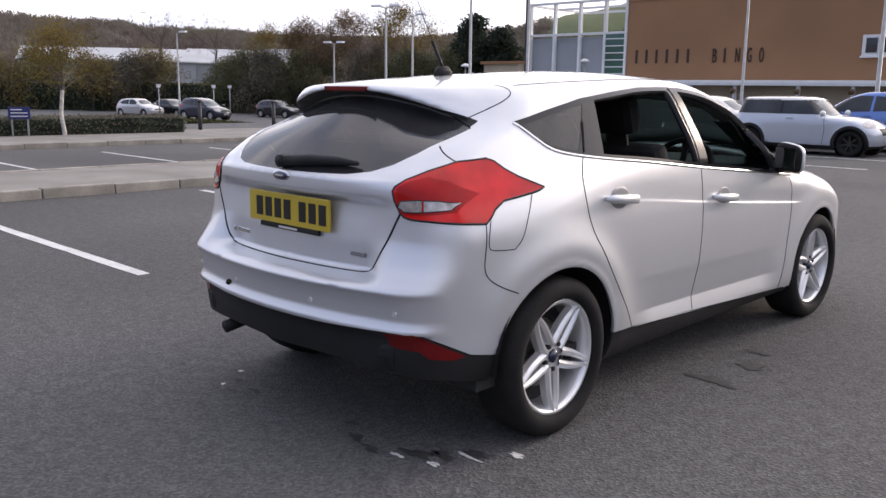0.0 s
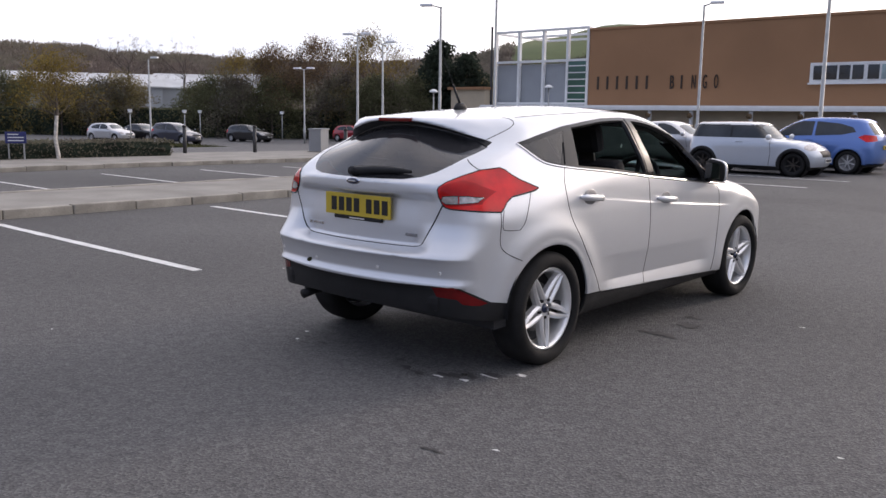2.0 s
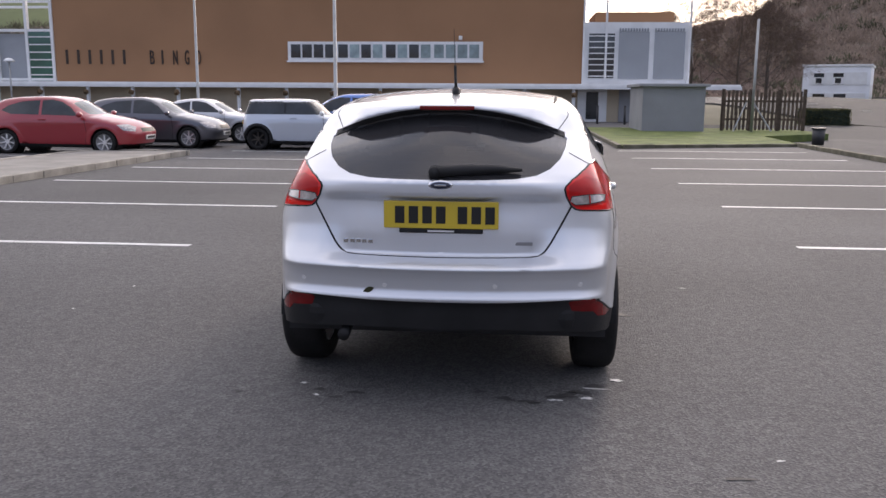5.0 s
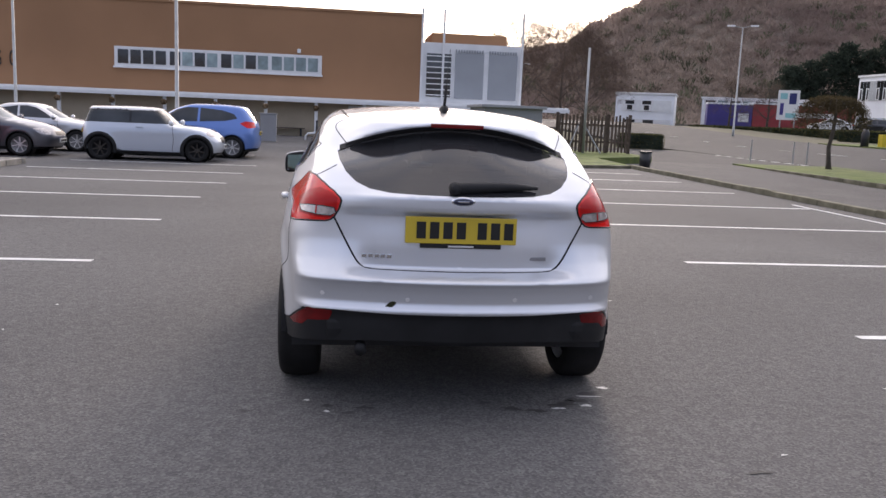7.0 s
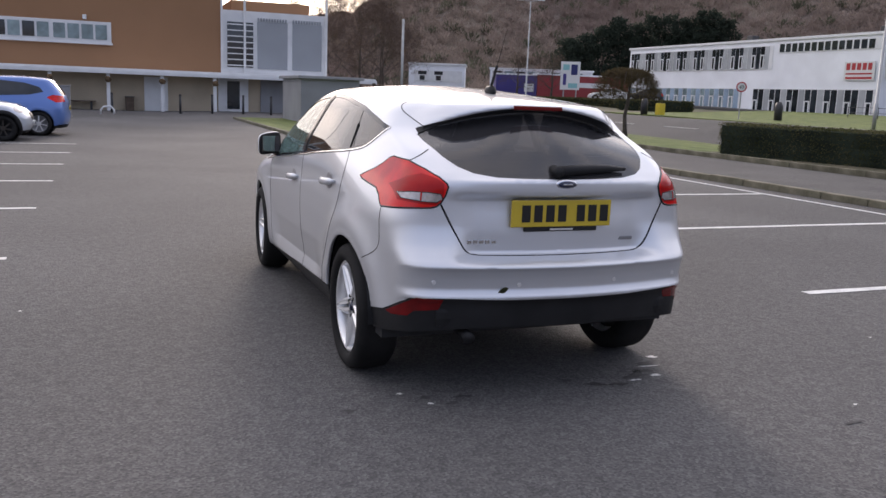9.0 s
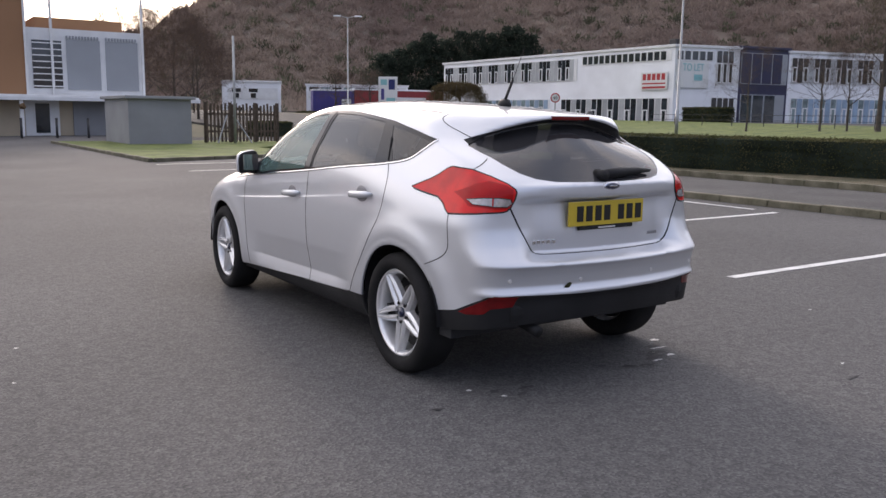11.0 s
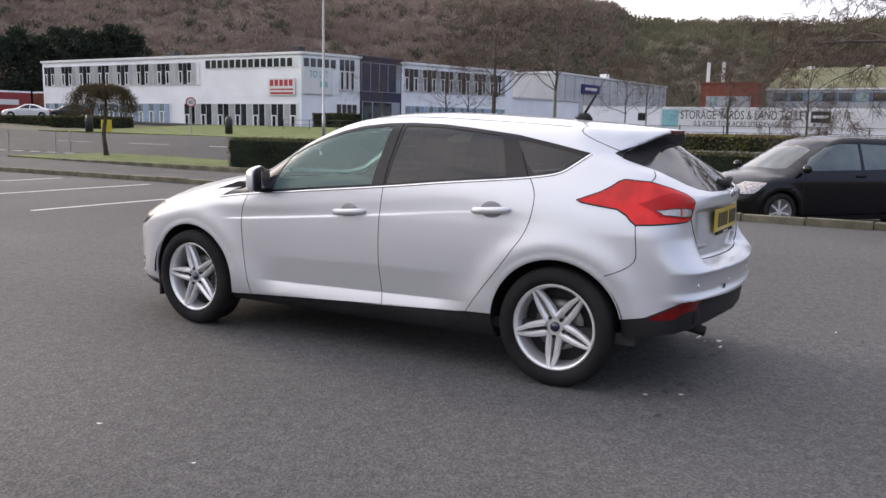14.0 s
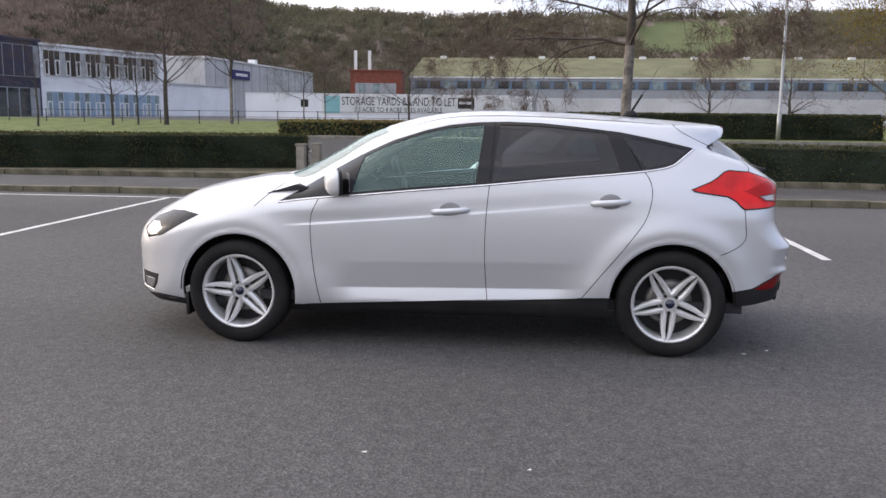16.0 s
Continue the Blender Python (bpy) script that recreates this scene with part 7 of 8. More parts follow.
PAINT = {k: mat("paint_" + k, c, 0.3, metal=m, var=0.02, scale=2, coat=1.0) for k, (c, m) in {
    "pale_silver": ((0.50, 0.54, 0.60), 0.3), "white": ((0.72, 0.72, 0.72), 0.0), "blue": ((0.10, 0.20, 0.50), 0.35), "red": ((0.30, 0.018, 0.028), 0.1), "graphite": ((0.10, 0.10, 0.115), 0.6),
    "silver": ((0.55, 0.55, 0.56), 0.5), "black": ((0.006, 0.0063, 0.008), 0.0), "navy": ((0.02, 0.024, 0.045), 0.3)}.items()}
vehicle("small_white_car", "pale silver three-door small car with white roof and black arches", SMALL, PAINT["pale_silver"], (-5.62, 18.25, 0), -89, roof=PAINT["white"], arch_trim=True, dark_wheels=True, dark_cabin=True)
vehicle("blue_crossover", "metallic blue five-door family car parked beside a small car", CROSS, PAINT["blue"], (-5.08, 20.85, 0), 90)
vehicle("black_parked_hatch", "black hatchback parked beyond a blue car", HATCH, PAINT["graphite"], (-5.6, 23.6, 0), 90)
vehicle("red_hatchback", "dark red five-door hatchback with pale wheel trims", HATCH, PAINT["red"], (-11.16, 15.45, 0), -90)
vehicle("grey_crossover", "dark grey metallic family car parked nose to the island", HATCH, PAINT["graphite"], (-10.2, 18.5, 0), -90)
vehicle("white_saloon", "off-white saloon parked beside a grey car", SALOON, PAINT["silver"], (-9.7, 21.5, 0), -90)
vehicle("black_people_carrier", "glossy black people carrier parked askew on the lane", MPV, mat("gloss_black_paint", (0.005, 0.005, 0.007), 0.16, var=0.05, scale=2, spec=0.4), (11.9, -1.15, -0.30), 46, pane=mat("people_carrier_glass", (0.085, 0.11, 0.115), 0.05, var=0.3, scale=2, spec=0.8), bright=True)
vehicle("silver_far_hatch", "silver hatchback parked in the far car park", HATCH, PAINT["silver"], (-61.7, 28.6, gz(-61.7, 28.6) + 0.012), -75)
vehicle("black_far_saloon", "black car parked in the far car park", SALOON, PAINT["black"], (-61.2, 31.1, gz(-61.2, 31.1) + 0.012), -75)
vehicle("navy_far_estate", "dark navy car parked in the far car park", CROSS, PAINT["navy"], (-54.5, 30.1, gz(-54.5, 30.1) + 0.012), -75)
vehicle("black_far_hatch", "black hatchback parked by shrubs", HATCH, PAINT["black"], (-55.7, 37.6, gz(-55.7, 37.6) + 0.012), -75)
vehicle("red_far_hatch", "small dark red car parked by a hedge", HATCH, PAINT["red"], (-52.0, 46.0, gz(-52.0, 46.0) + 0.012), -80)
vehicle("white_far_saloon", "white saloon parked on the far side of the main road", SALOON, PAINT["white"], (46.7, 72.6, gz(46.7, 72.6) - 0.01), 50)
vehicle("black_far_estate", "black car parked behind a white saloon", HATCH, PAINT["black"], (49.6, 70.6, gz(49.6, 70.6) - 0.01), 60)
SHAPE[0] = hero_shape


# ---- lamp posts ----
def street_lamp(at, h, arm, heading, double=False, dark=False, label="tall galvanised steel street lamp"):
    at = (at[0], at[1], at[2] + gz(at[0], at[1]) + (pz(at[0], at[1]) if at[0] > -24 else 0))
    o = thing("street_lamp", label, "street lamp", "street lamps", at=at, rz=heading)
    m = M["dark_metal"] if dark else M["galv"]
    part("column", tube([(0, 0, -0.1), (0, 0, 1.2), (0, 0, 1.22), (0, 0, h)], [0.10, 0.10, 0.075, 0.05], 10), m, o, smooth=True)
    for s in ((1, -1) if double else (1,)):
        part("arm", tube([(0, 0, h - 0.05), (s * arm * 0.5, 0, h + 0.05), (s * arm, 0, h + 0.08)], [0.035, 0.03, 0.03], 8), m, o, smooth=True)
        part("lantern", box(s * arm - 0.32, s * arm + 0.32, -0.13, 0.13, h + 0.03, h + 0.16, 0.05), M["white_panel"], o)
    return o


street_lamp((-15.1, 34.8, 0), 6.9, 0.6, 20)
street_lamp((-6.4, 25.7, 0), 8.2, 0.6, 20)
street_lamp((-23.3, 24.9, 0.09), 6.3, -0.7, 20)
street_lamp((-22.1, 27.5, 0), 8.0, 0.5, 20, label="tall grey steel lamp column")
street_lamp((-31.6, 27.4, 0), 5.9, 0.55, 20, double=True)
street_lamp((-34.3, 32.0, 0), 6.1, 0.55, 20)
street_lamp((-51.0, 39.6, 0), 5.9, 0.6, 20, double=True)
street_lamp((-58.0, 30.0, 0), 6.4, 0.6, 20)
street_lamp((31.6, 61.8, -0.42), 9.2, 0.9, -25, double=True)
street_lamp((33.9, 27.1, 0.1), 9.6, 0.9, 30, double=True)
street_lamp((35.6, -12.0, 0.1), 10.0, 0.9, 60, double=True)
street_lamp((17.0, 80.0, -0.1), 6.5, 0.8, 0)
for p in ((-58.0, 28.3), (-58.0, 33.0), (-58.0, 42.8), (-62.0, 37.0)):
    o = thing("post_lantern", "low post lantern with a pale globe head", "lamp", "post lanterns", at=(*p, gz(*p)))
    part("column", tube([(0, 0, -0.1), (0, 0, 2.3)], [0.05, 0.04], 8), M["galv"], o, smooth=True)
    part("head", prism([(-0.06, 2.3), (0.06, 2.3), (0.16, 2.55), (-0.16, 2.55)], "y", -0.12, 0.12), M["white_panel"], o)


# ---- trees, hedges ----
def grow(bm, p, d, length, r, depth, rng, tips, droop=0.0, spread=0.65, seg=4):
    pts, rad = [p.copy()], [r]
    q = p.copy()
    for i in range(seg):
        d = (d + Vector(rng.normal(size=3)) * 0.13 + Vector((0, 0, -droop * (i + 1) * 0.2))).normalized()
        q = q + d * (length / seg)
        pts.append(q.copy())
        rad.append(r * (1 - 0.5 * (i + 1) / seg))
    add_tube(bm, pts, rad, 6 if depth > 1 else 4, cap=False)
    if depth <= 0:
        tips.append((q, d))
        return
    n = 3 if depth > 1 else 4
    for k in range(n):
        f = 0.45 + 0.55 * (k + 1) / n
        b = pts[min(seg, max(1, int(f * seg)))]
        side = Vector(rng.normal(size=3))
        side = (side - d * side.dot(d)).normalized()
        nd = (d * (1 - spread * 0.5) + side * spread + Vector((0, 0, 0.12 - droop))).normalized()
        grow(bm, b, nd, length * rng.uniform(0.55, 0.75), rad[min(seg, int(f * seg))] * 0.6, depth - 1, rng, tips, droop, spread, seg)


def tree(name, label, at, h, r, seed, bark="bark", depth=3, droop=0.0, spread=0.65, leaf=None, leaf_n=0, leaf_size=0.05, cloud=0.5, twig_n=14, twig_len=0.5, clear=0.3, lean=(0, 0)):
    """Tapered trunk with limbs; a crown of fine twigs and separate leaves."""
    rng = np.random.default_rng(seed)
    at = (at[0], at[1], at[2] + gz(at[0], at[1]))
    o = thing(name, label, "tree", at=at)
    bm = bmesh.new()
    tips = []
    base = Vector((0, 0, -0.15))
    mid = Vector((lean[0] * 0.5, lean[1] * 0.5, h * clear))
    add_tube(bm, [base, base + (mid - base) * 0.1, base + (mid - base) * 0.5 + Vector(rng.normal(size=3)) * 0.03, mid], [r * 1.35, r * 1.05, r * 0.92, r * 0.85], 10, cap=False)
    part("trunk", bm, M[bark], o, smooth=True)
    bm = bmesh.new()
    n = 6
    top = Vector((lean[0], lean[1], h * 0.78))
    prev, pts, rad = mid, [mid], [r * 0.85]
    for i in range(1, n + 1):
        pts.append(mid + (top - mid) * i / n + Vector(rng.normal(size=3)) * 0.04 * h / 6)
        rad.append(r * (0.85 - 0.65 * i / n))
    add_tube(bm, pts, rad, 8, cap=False)
    for i in range(n + 1):
        for k in range(2 if i else 3):
            a = rng.uniform(0, 2 * math.pi)
            d = Vector((math.cos(a), math.sin(a), 0.55 + 0.5 * i / n)).normalized()
            grow(bm, pts[i], d, h * (0.34 - 0.18 * i / n), rad[i] * 0.36, depth - 1, rng, tips, droop, spread)
    part("branch_frame", bm, M["bark"], o, smooth=True)
    verts, faces = [], []
    for q, d in tips:
        for _ in range(twig_n):
            v = np.array(d) * 0.6 + rng.normal(size=3) * 0.6 + np.array((0, 0, -droop * 1.4))
            v /= np.linalg.norm(v)
            L = twig_len * rng.uniform(0.5, 1.2)
            sd = np.cross(v, rng.normal(size=3))
            sd *= 0.0045 * (h / 6) / max(np.linalg.norm(sd), 1e-6)
            a = np.array(q) + rng.normal(size=3) * 0.08
            k = len(verts)
            verts += [tuple(a - sd), tuple(a + sd), tuple(a + v * L)]
            faces.append((k, k + 1, k + 2))
    tw = bpy.data.meshes.new("twig_mass")
    tw.from_pydata(verts, [], faces)
    tw.materials.append(M["twig"])
    t = new("twig_mass", tw)
    t.parent = o
    t["kind"] = "stuff"
    if leaf:
        verts, faces = [], []
        for q, d in tips:
            leaf_cloud(verts, faces, tuple(q), cloud, leaf_n, leaf_size, rng, 0.9)
        lv = bpy.data.meshes.new("leaves")
        lv.from_pydata(verts, [], faces)
        lv.materials.append(M[leaf])
        t = new("leaf_mass", lv)
        t.parent = o
        t["kind"] = "stuff"
    return o


tree("birch_tree", "large birch with mottled trunk and drooping fine brown twigs", (20.6, -3.36, 0.1), 10.5, 0.165, 11, "bark_birch", depth=4, droop=0.16, spread=0.75, leaf="leaf_yellow", leaf_n=7, leaf_size=0.022, cloud=0.7, twig_n=34, twig_len=0.62, clear=0.36)
tree("roadside_tree", "broad olive-leaved tree beside the road", (25.0, -13.2, 0.0), 6.4, 0.15, 12, depth=4, spread=0.8, leaf="leaf_yellow", leaf_n=16, leaf_size=0.06, cloud=0.6, twig_n=6, clear=0.2)
tree("white_stemmed_tree", "small tree with white stem and thin yellow leaves", (-19.4, 5.15, 0.09), 2.7, 0.055, 13, "bark_white", depth=3, spread=0.85, leaf="leaf_yellow", leaf_n=26, leaf_size=0.04, cloud=0.32, twig_n=8, twig_len=0.25, clear=0.42)


def umbrella_tree(at, h, half, seed):
    """Small grafted weeping tree: bent stem under a dense flat dome of leaves with hanging ends."""
    rng = np.random.default_rng(seed)
    o = thing("verge_tree", "small dark weeping tree with a dense flat-topped crown", "tree", at=(at[0], at[1], gz(*at) + 0.05))
    part("trunk", tube([(0.05, 0, -0.1), (0, 0, 0.3), (-0.06, 0, 0.9), (0.05, 0, 1.5), (0.12, 0, h * 0.8)], [0.13, 0.10, 0.085, 0.08, 0.05], 10), M["bark"], o, smooth=True)
    bm = bmesh.new()
    verts, faces = [], []
    for k in range(34):
        a, f = 2 * math.pi * k / 34 + rng.uniform(-0.1, 0.1), rng.uniform(0.7, 1.0)
        rr = half * f * (1 + 0.15 * math.sin(3 * a + 1) + 0.1 * math.sin(5 * a))
        end = h * 0.50 + rng.uniform(0, 0.3)
        prof = [(0.05, h * 0.78), (0.35, h * 0.92), (0.7, h * 0.88), (0.92, h * 0.75), (1.0, end)]
        pts = [Vector((rr * q * math.cos(a), rr * q * math.sin(a), z + rng.uniform(-0.06, 0.06))) for q, z in prof]
        add_tube(bm, pts, [0.03, 0.022, 0.015, 0.01, 0.006], 4, cap=False)
        for p, q in zip(pts, pts[1:]):
            for j in range(5):
                c = p.lerp(q, (j + rng.uniform(0, 1)) / 5)
                leaf_cloud(verts, faces, tuple(c), 0.24, 34, 0.042, rng, 0.7)
    part("branch_frame", bm, M["bark"], o)
    me = bpy.data.meshes.new("leaf_mass")
    me.from_pydata(verts, [], faces)
    me.materials.append(M["leaf_umbrella"])
    t = new("leaf_mass", me)
    t.parent = o
    t["kind"] = "stuff"


umbrella_tree((20.05, 28.3), 3.15, 1.55, 14)
YOUNG = [((42.8, 24.2), 5.0, 0.07, "bark"), ((43.6, 23.0), 4.6, 0.06, "bark"), ((44.2, 21.5), 8.0, 0.14, "bark"), ((45.8, 18.0), 9.5, 0.11, "bark_birch"), ((40.5, 27.5), 5.0, 0.06, "bark"),
         ((46.2, 13.5), 4.6, 0.05, "bark_birch"), ((45.5, 12.0), 4.4, 0.05, "bark_birch"), ((38.7, 5.9), 4.6, 0.07, "bark"), ((44.8, 3.0), 5.2, 0.06, "bark"), ((38.2, -9.3), 4.0, 0.07, "bark"), ((37.6, -13.0), 3.9, 0.09, "bark"), ((42.0, -20.0), 5.0, 0.08, "bark")]
for i, (p, h, r, bk) in enumerate(YOUNG):
    tree("young_tree", "bare young tree with fine brown twigs on the lawn", (*p, 0.1), h, r, 30 + i, bk, depth=3, spread=0.5, twig_n=12, twig_len=0.6, clear=0.3, leaf="leaf_rust" if i % 3 == 2 else None, leaf_n=6, leaf_size=0.04, cloud=0.4)
rng = np.random.default_rng(77)
for i in range(27):
    a = i / 26
    p = (-92 + 50 * a + rng.uniform(-3, 3), 26 + 36 * a + rng.uniform(-3, 3))
    kind = ("leaf_green", "leaf_twiggy", "leaf_olive", "leaf_green")[i % 4]
    tree("belt_tree", "mixed autumn tree in the belt behind the car park", (*p, -0.1), rng.uniform(4.4, 6.2), 0.10, 50 + i, depth=3, spread=0.7, leaf=kind, leaf_n=40, leaf_size=0.13, cloud=0.9, twig_n=8, twig_len=0.7, clear=0.2)
for i, (p, h) in enumerate((((-97.6, 50), 11.6), ((-85.2, 50), 10.4), ((-60, 50), 9.4), ((-57, 53), 10.0), ((-63, 47), 8.6), ((-66, 45), 8.0))):
    tree("tall_bare_tree", "tall thin bare tree against the sky", (*p, -0.1), h, 0.14, 80 + i, "bark_birch" if i < 2 else "bark", depth=3 if i > 1 else 2, spread=0.45 if i > 1 else 0.3, twig_n=14, twig_len=1.0 if i > 1 else 0.6, clear=0.3 if i > 1 else 0.55, leaf=None if i < 2 else "leaf_yellow" if i % 2 else "leaf_rust", leaf_n=34, leaf_size=0.11, cloud=0.9)
for i, (p, h) in enumerate((((13.5, 62.0), 9.0), ((18.5, 68.0), 10.0), ((23.0, 76.0), 9.0), ((27.0, 90.0), 9.0), ((42.5, 86.0), 5.0), ((46.0, 84.0), 5.0))):
    tree("roadside_bare_tree", "bare brown roadside tree with dense fine twigs", (*p, -0.1), h, 0.14, 95 + i, depth=4 if i < 4 else 3, spread=0.65, twig_n=18, twig_len=0.9, clear=0.2, leaf="leaf_rust", leaf_n=3, leaf_size=0.07, cloud=0.8)


def conifer(at, h, r, seed, taper=0.7):
    rng = np.random.default_rng(seed)
    at = (at[0], at[1], at[2] + gz(at[0], at[1]))
    o = thing("conifer", "dark dense evergreen conifer", "tree", "conifers", at=at)
    part("trunk", tube([(0, 0, -0.2), (0, 0, h * 0.5), (0, 0, h * 0.95)], [0.2, 0.12, 0.03]), M["bark"], o)
    verts, faces = [], []
    for k in range(220):
        f = rng.uniform(0.02, 1.0)
        rr = r * (1 - f) ** taper * rng.uniform(0.3, 1.0)
        a = rng.uniform(0, 2 * math.pi)
        leaf_cloud(verts, faces, (rr * math.cos(a), rr * math.sin(a), h * f), 0.7, 22, 0.27, rng, 0.8)
    me = bpy.data.meshes.new("foliage")
    me.from_pydata(verts, [], faces)
    me.materials.append(M["leaf_conifer"])
    t = new("foliage", me)
    t.parent = o
    t["kind"] = "stuff"


conifer((-50.0, 55.0, -0.1), 9.0, 3.4, 1, 0.4), conifer((-47.6, 56.0, -0.1), 7.8, 2.8, 2, 0.4), conifer((-52.2, 57.0, -0.1), 8.2, 3.0, 3, 0.4)
for i, (x, y, h) in enumerate(((57, 100, 8.6), (59, 99.5, 9.4), (61, 98, 10.6), (63, 97.5, 12.0), (65, 96.5, 11.0), (67, 95.5, 12.4), (69, 94.5, 12.9), (71, 94, 12.2), (72.6, 92.6, 13.2), (74.2, 92, 13.5), (75.8, 91, 12.2))):
    conifer((x, y, -0.1), h * 0.9, 3.6, 10 + i, 0.36)


def hedge(name, label, x0, x1, y0, y1, h, material, seed, density=520, leaf=0.028, base=0.0, rz=0.0):
    """A clipped hedge: solid core in dark conifer green under a skin of separate leaves."""
    rng = np.random.default_rng(seed)
    o = thing(name, label, "hedge", at=(x0, y0, base + gz(x0, y0)), rz=rz)
    L, Wd = y1 - y0, x1 - x0
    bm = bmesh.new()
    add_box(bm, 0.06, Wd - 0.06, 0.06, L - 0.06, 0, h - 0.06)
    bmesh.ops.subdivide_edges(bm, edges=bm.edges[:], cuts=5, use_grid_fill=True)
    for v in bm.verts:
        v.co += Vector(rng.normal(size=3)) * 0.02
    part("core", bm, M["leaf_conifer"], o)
    verts, faces = [], []
    area = L * Wd + 2 * L * h + 2 * Wd * h
    for _ in range(int(area * density)):
        u = rng.uniform(0, area)
        if u < L * Wd:
            q = (rng.uniform(0, Wd), rng.uniform(0, L), h)
        elif u < L * Wd + L * h:
            q = (0, rng.uniform(0, L), rng.uniform(0, h))
        elif u < L * Wd + 2 * L * h:
            q = (Wd, rng.uniform(0, L), rng.uniform(0, h))
        else:
            q = (rng.uniform(0, Wd), 0 if rng.uniform() < 0.5 else L, rng.uniform(0, h))
        q = np.array(q) + rng.normal(size=3) * 0.028
        d1, d2 = rng.normal(size=3), rng.normal(size=3)
        d1 *= leaf / np.linalg.norm(d1)
        d2 *= leaf / np.linalg.norm(d2)
        k = len(verts)
        verts += [tuple(q - d1), tuple(q + d2 * 0.6), tuple(q + d1), tuple(q - d2 * 0.6)]
        faces.append((k, k + 1, k + 2, k + 3))
    me = bpy.data.meshes.new("leaves")
    me.from_pydata(verts, [], faces)
    me.materials.append(M[material])
    t = new("leaf_mass", me)
    t.parent = o
    t["kind"] = "stuff"
    return o


hedge("clipped_hedge", "dark green clipped hedge along the verge", 20.6, 21.8, 6.6, 19.3, 1.06, "leaf_hedge", 1, 420, 0.034, 0.03, 12.5)
hedge("clipped_hedge", "dark green clipped hedge behind the lane", 15.2, 16.4, -15.0, 4.2, 1.0, "leaf_hedge", 2, 330, 0.034, 0.03, -13.0)
hedge("far_clipped_hedge", "dark clipped hedge across the main road", 37.0, 38.4, -17.3, -2.2, 1.25, "leaf_hedge", 3, 180, 0.06)
hedge("shrub_bed", "low bed of rust-brown shrubs before the lawn", 35.0, 38.5, -3.0, 11.8, 0.75, "leaf_bed", 4, 130, 0.09)
hedge("low_shrub_strip", "low grey-green shrub strip beside the pavement", -20.7, -19.6, 3.3, 8.7, 0.52, "leaf_twiggy", 5, 300, 0.04)
hedge("far_shrubs", "low shrubs around the far car park", -50.0, -38.0, 22.0, 23.4, 0.45, "leaf_hedge", 6, 100, 0.08)
hedge("road_hedge", "low dark hedge along the main road", 42.0, 43.2, 56.0, 96.0, 0.75, "leaf_hedge", 7, 60, 0.12)
hedge("junction_hedge", "clipped hedge by the fence", 17.8, 20.4, 48.0, 50.0, 0.95, "leaf_hedge", 8, 200, 0.05)
hedge("office_hedge", "low dark clipped hedge before the office", 41.5, 42.6, 52.0, 58.0, 0.85, "leaf_hedge", 14, 110, 0.08, 0.0, 40.0)
hedge("belt_shrubs", "dense dark mixed shrubs before the industrial sheds", -96.0, -92.5, 24.0, 78.0, 2.6, "leaf_green", 12, 26, 0.20, 0.0, -52.0)
bush = hedge("office_shrub", "dark rounded shrub before the office", 51.0, 53.0, 38.0, 41.5, 1.1, "leaf_hedge", 9, 120, 0.09)

for p in ((19.5, 6.45), (20.4, 6.2)):
    o = thing("gate_pier", "short weathered concrete pier at the end of the hedge", "pier", "hedge piers", at=(*p, gz(*p)))
    part("shaft", box(-0.13, 0.13, -0.13, 0.13, -0.1, 0.80, 0.015), M["kerb"], o)
    part("cap", box(-0.16, 0.16, -0.16, 0.16, 0.80, 0.86, 0.012), M["kerb"], o)

# ---- street furniture ----
fence = thing("paling_fence", "weathered brown timber paling fence on posts", "fence", at=(8.9, 31.2, 0.05), rz=6)
for k in range(20):
    x = k * 0.17
    part("slat", box(x, x + 0.10, -0.02, 0.0, 0.05, 1.62 + 0.05 * ((k * 7) % 3), 0.006), M["timber"], fence)
for z in (0.45, 1.2):
    part("rail", box(-0.05, 3.45, 0.0, 0.05, z, z + 0.09, 0.006), M["timber"], fence)
for x in (-0.05, 1.1, 2.3, 3.4):
    part("post", box(x, x + 0.12, 0.0, 0.12, -0.1, 1.75, 0.01), M["timber"], fence)
for x0, x1 in ((0.3, 0.95), (1.9, 1.25)):
    part("brace", tube([(x0, -0.5, 0.0), (x1, -0.05, 1.2)], [0.03, 0.03], 6), M["galv"], fence)
pole = thing("plain_pole", "plain grey steel pole beside the fence", "pole", at=(9.9, 30.4, 0.05))
part("shaft", tube([(0, 0, -0.1), (0, 0, 4.5)], [0.06, 0.05], 10), M["galv"], pole, smooth=True)
bin_ = thing("litter_bin", "small black litter bin by the kerb", "bin", at=(10.9, 25.4, gz(10.9, 25.4) + 0.02))
part("body", tube([(0, 0, 0), (0, 0, 0.55)], [0.20, 0.23], 14), M["dark_metal"], bin_, smooth=True)
part("rim", tube([(0, 0, 0.55), (0, 0, 0.60)], [0.25, 0.25], 14), M["dark_metal"], bin_)


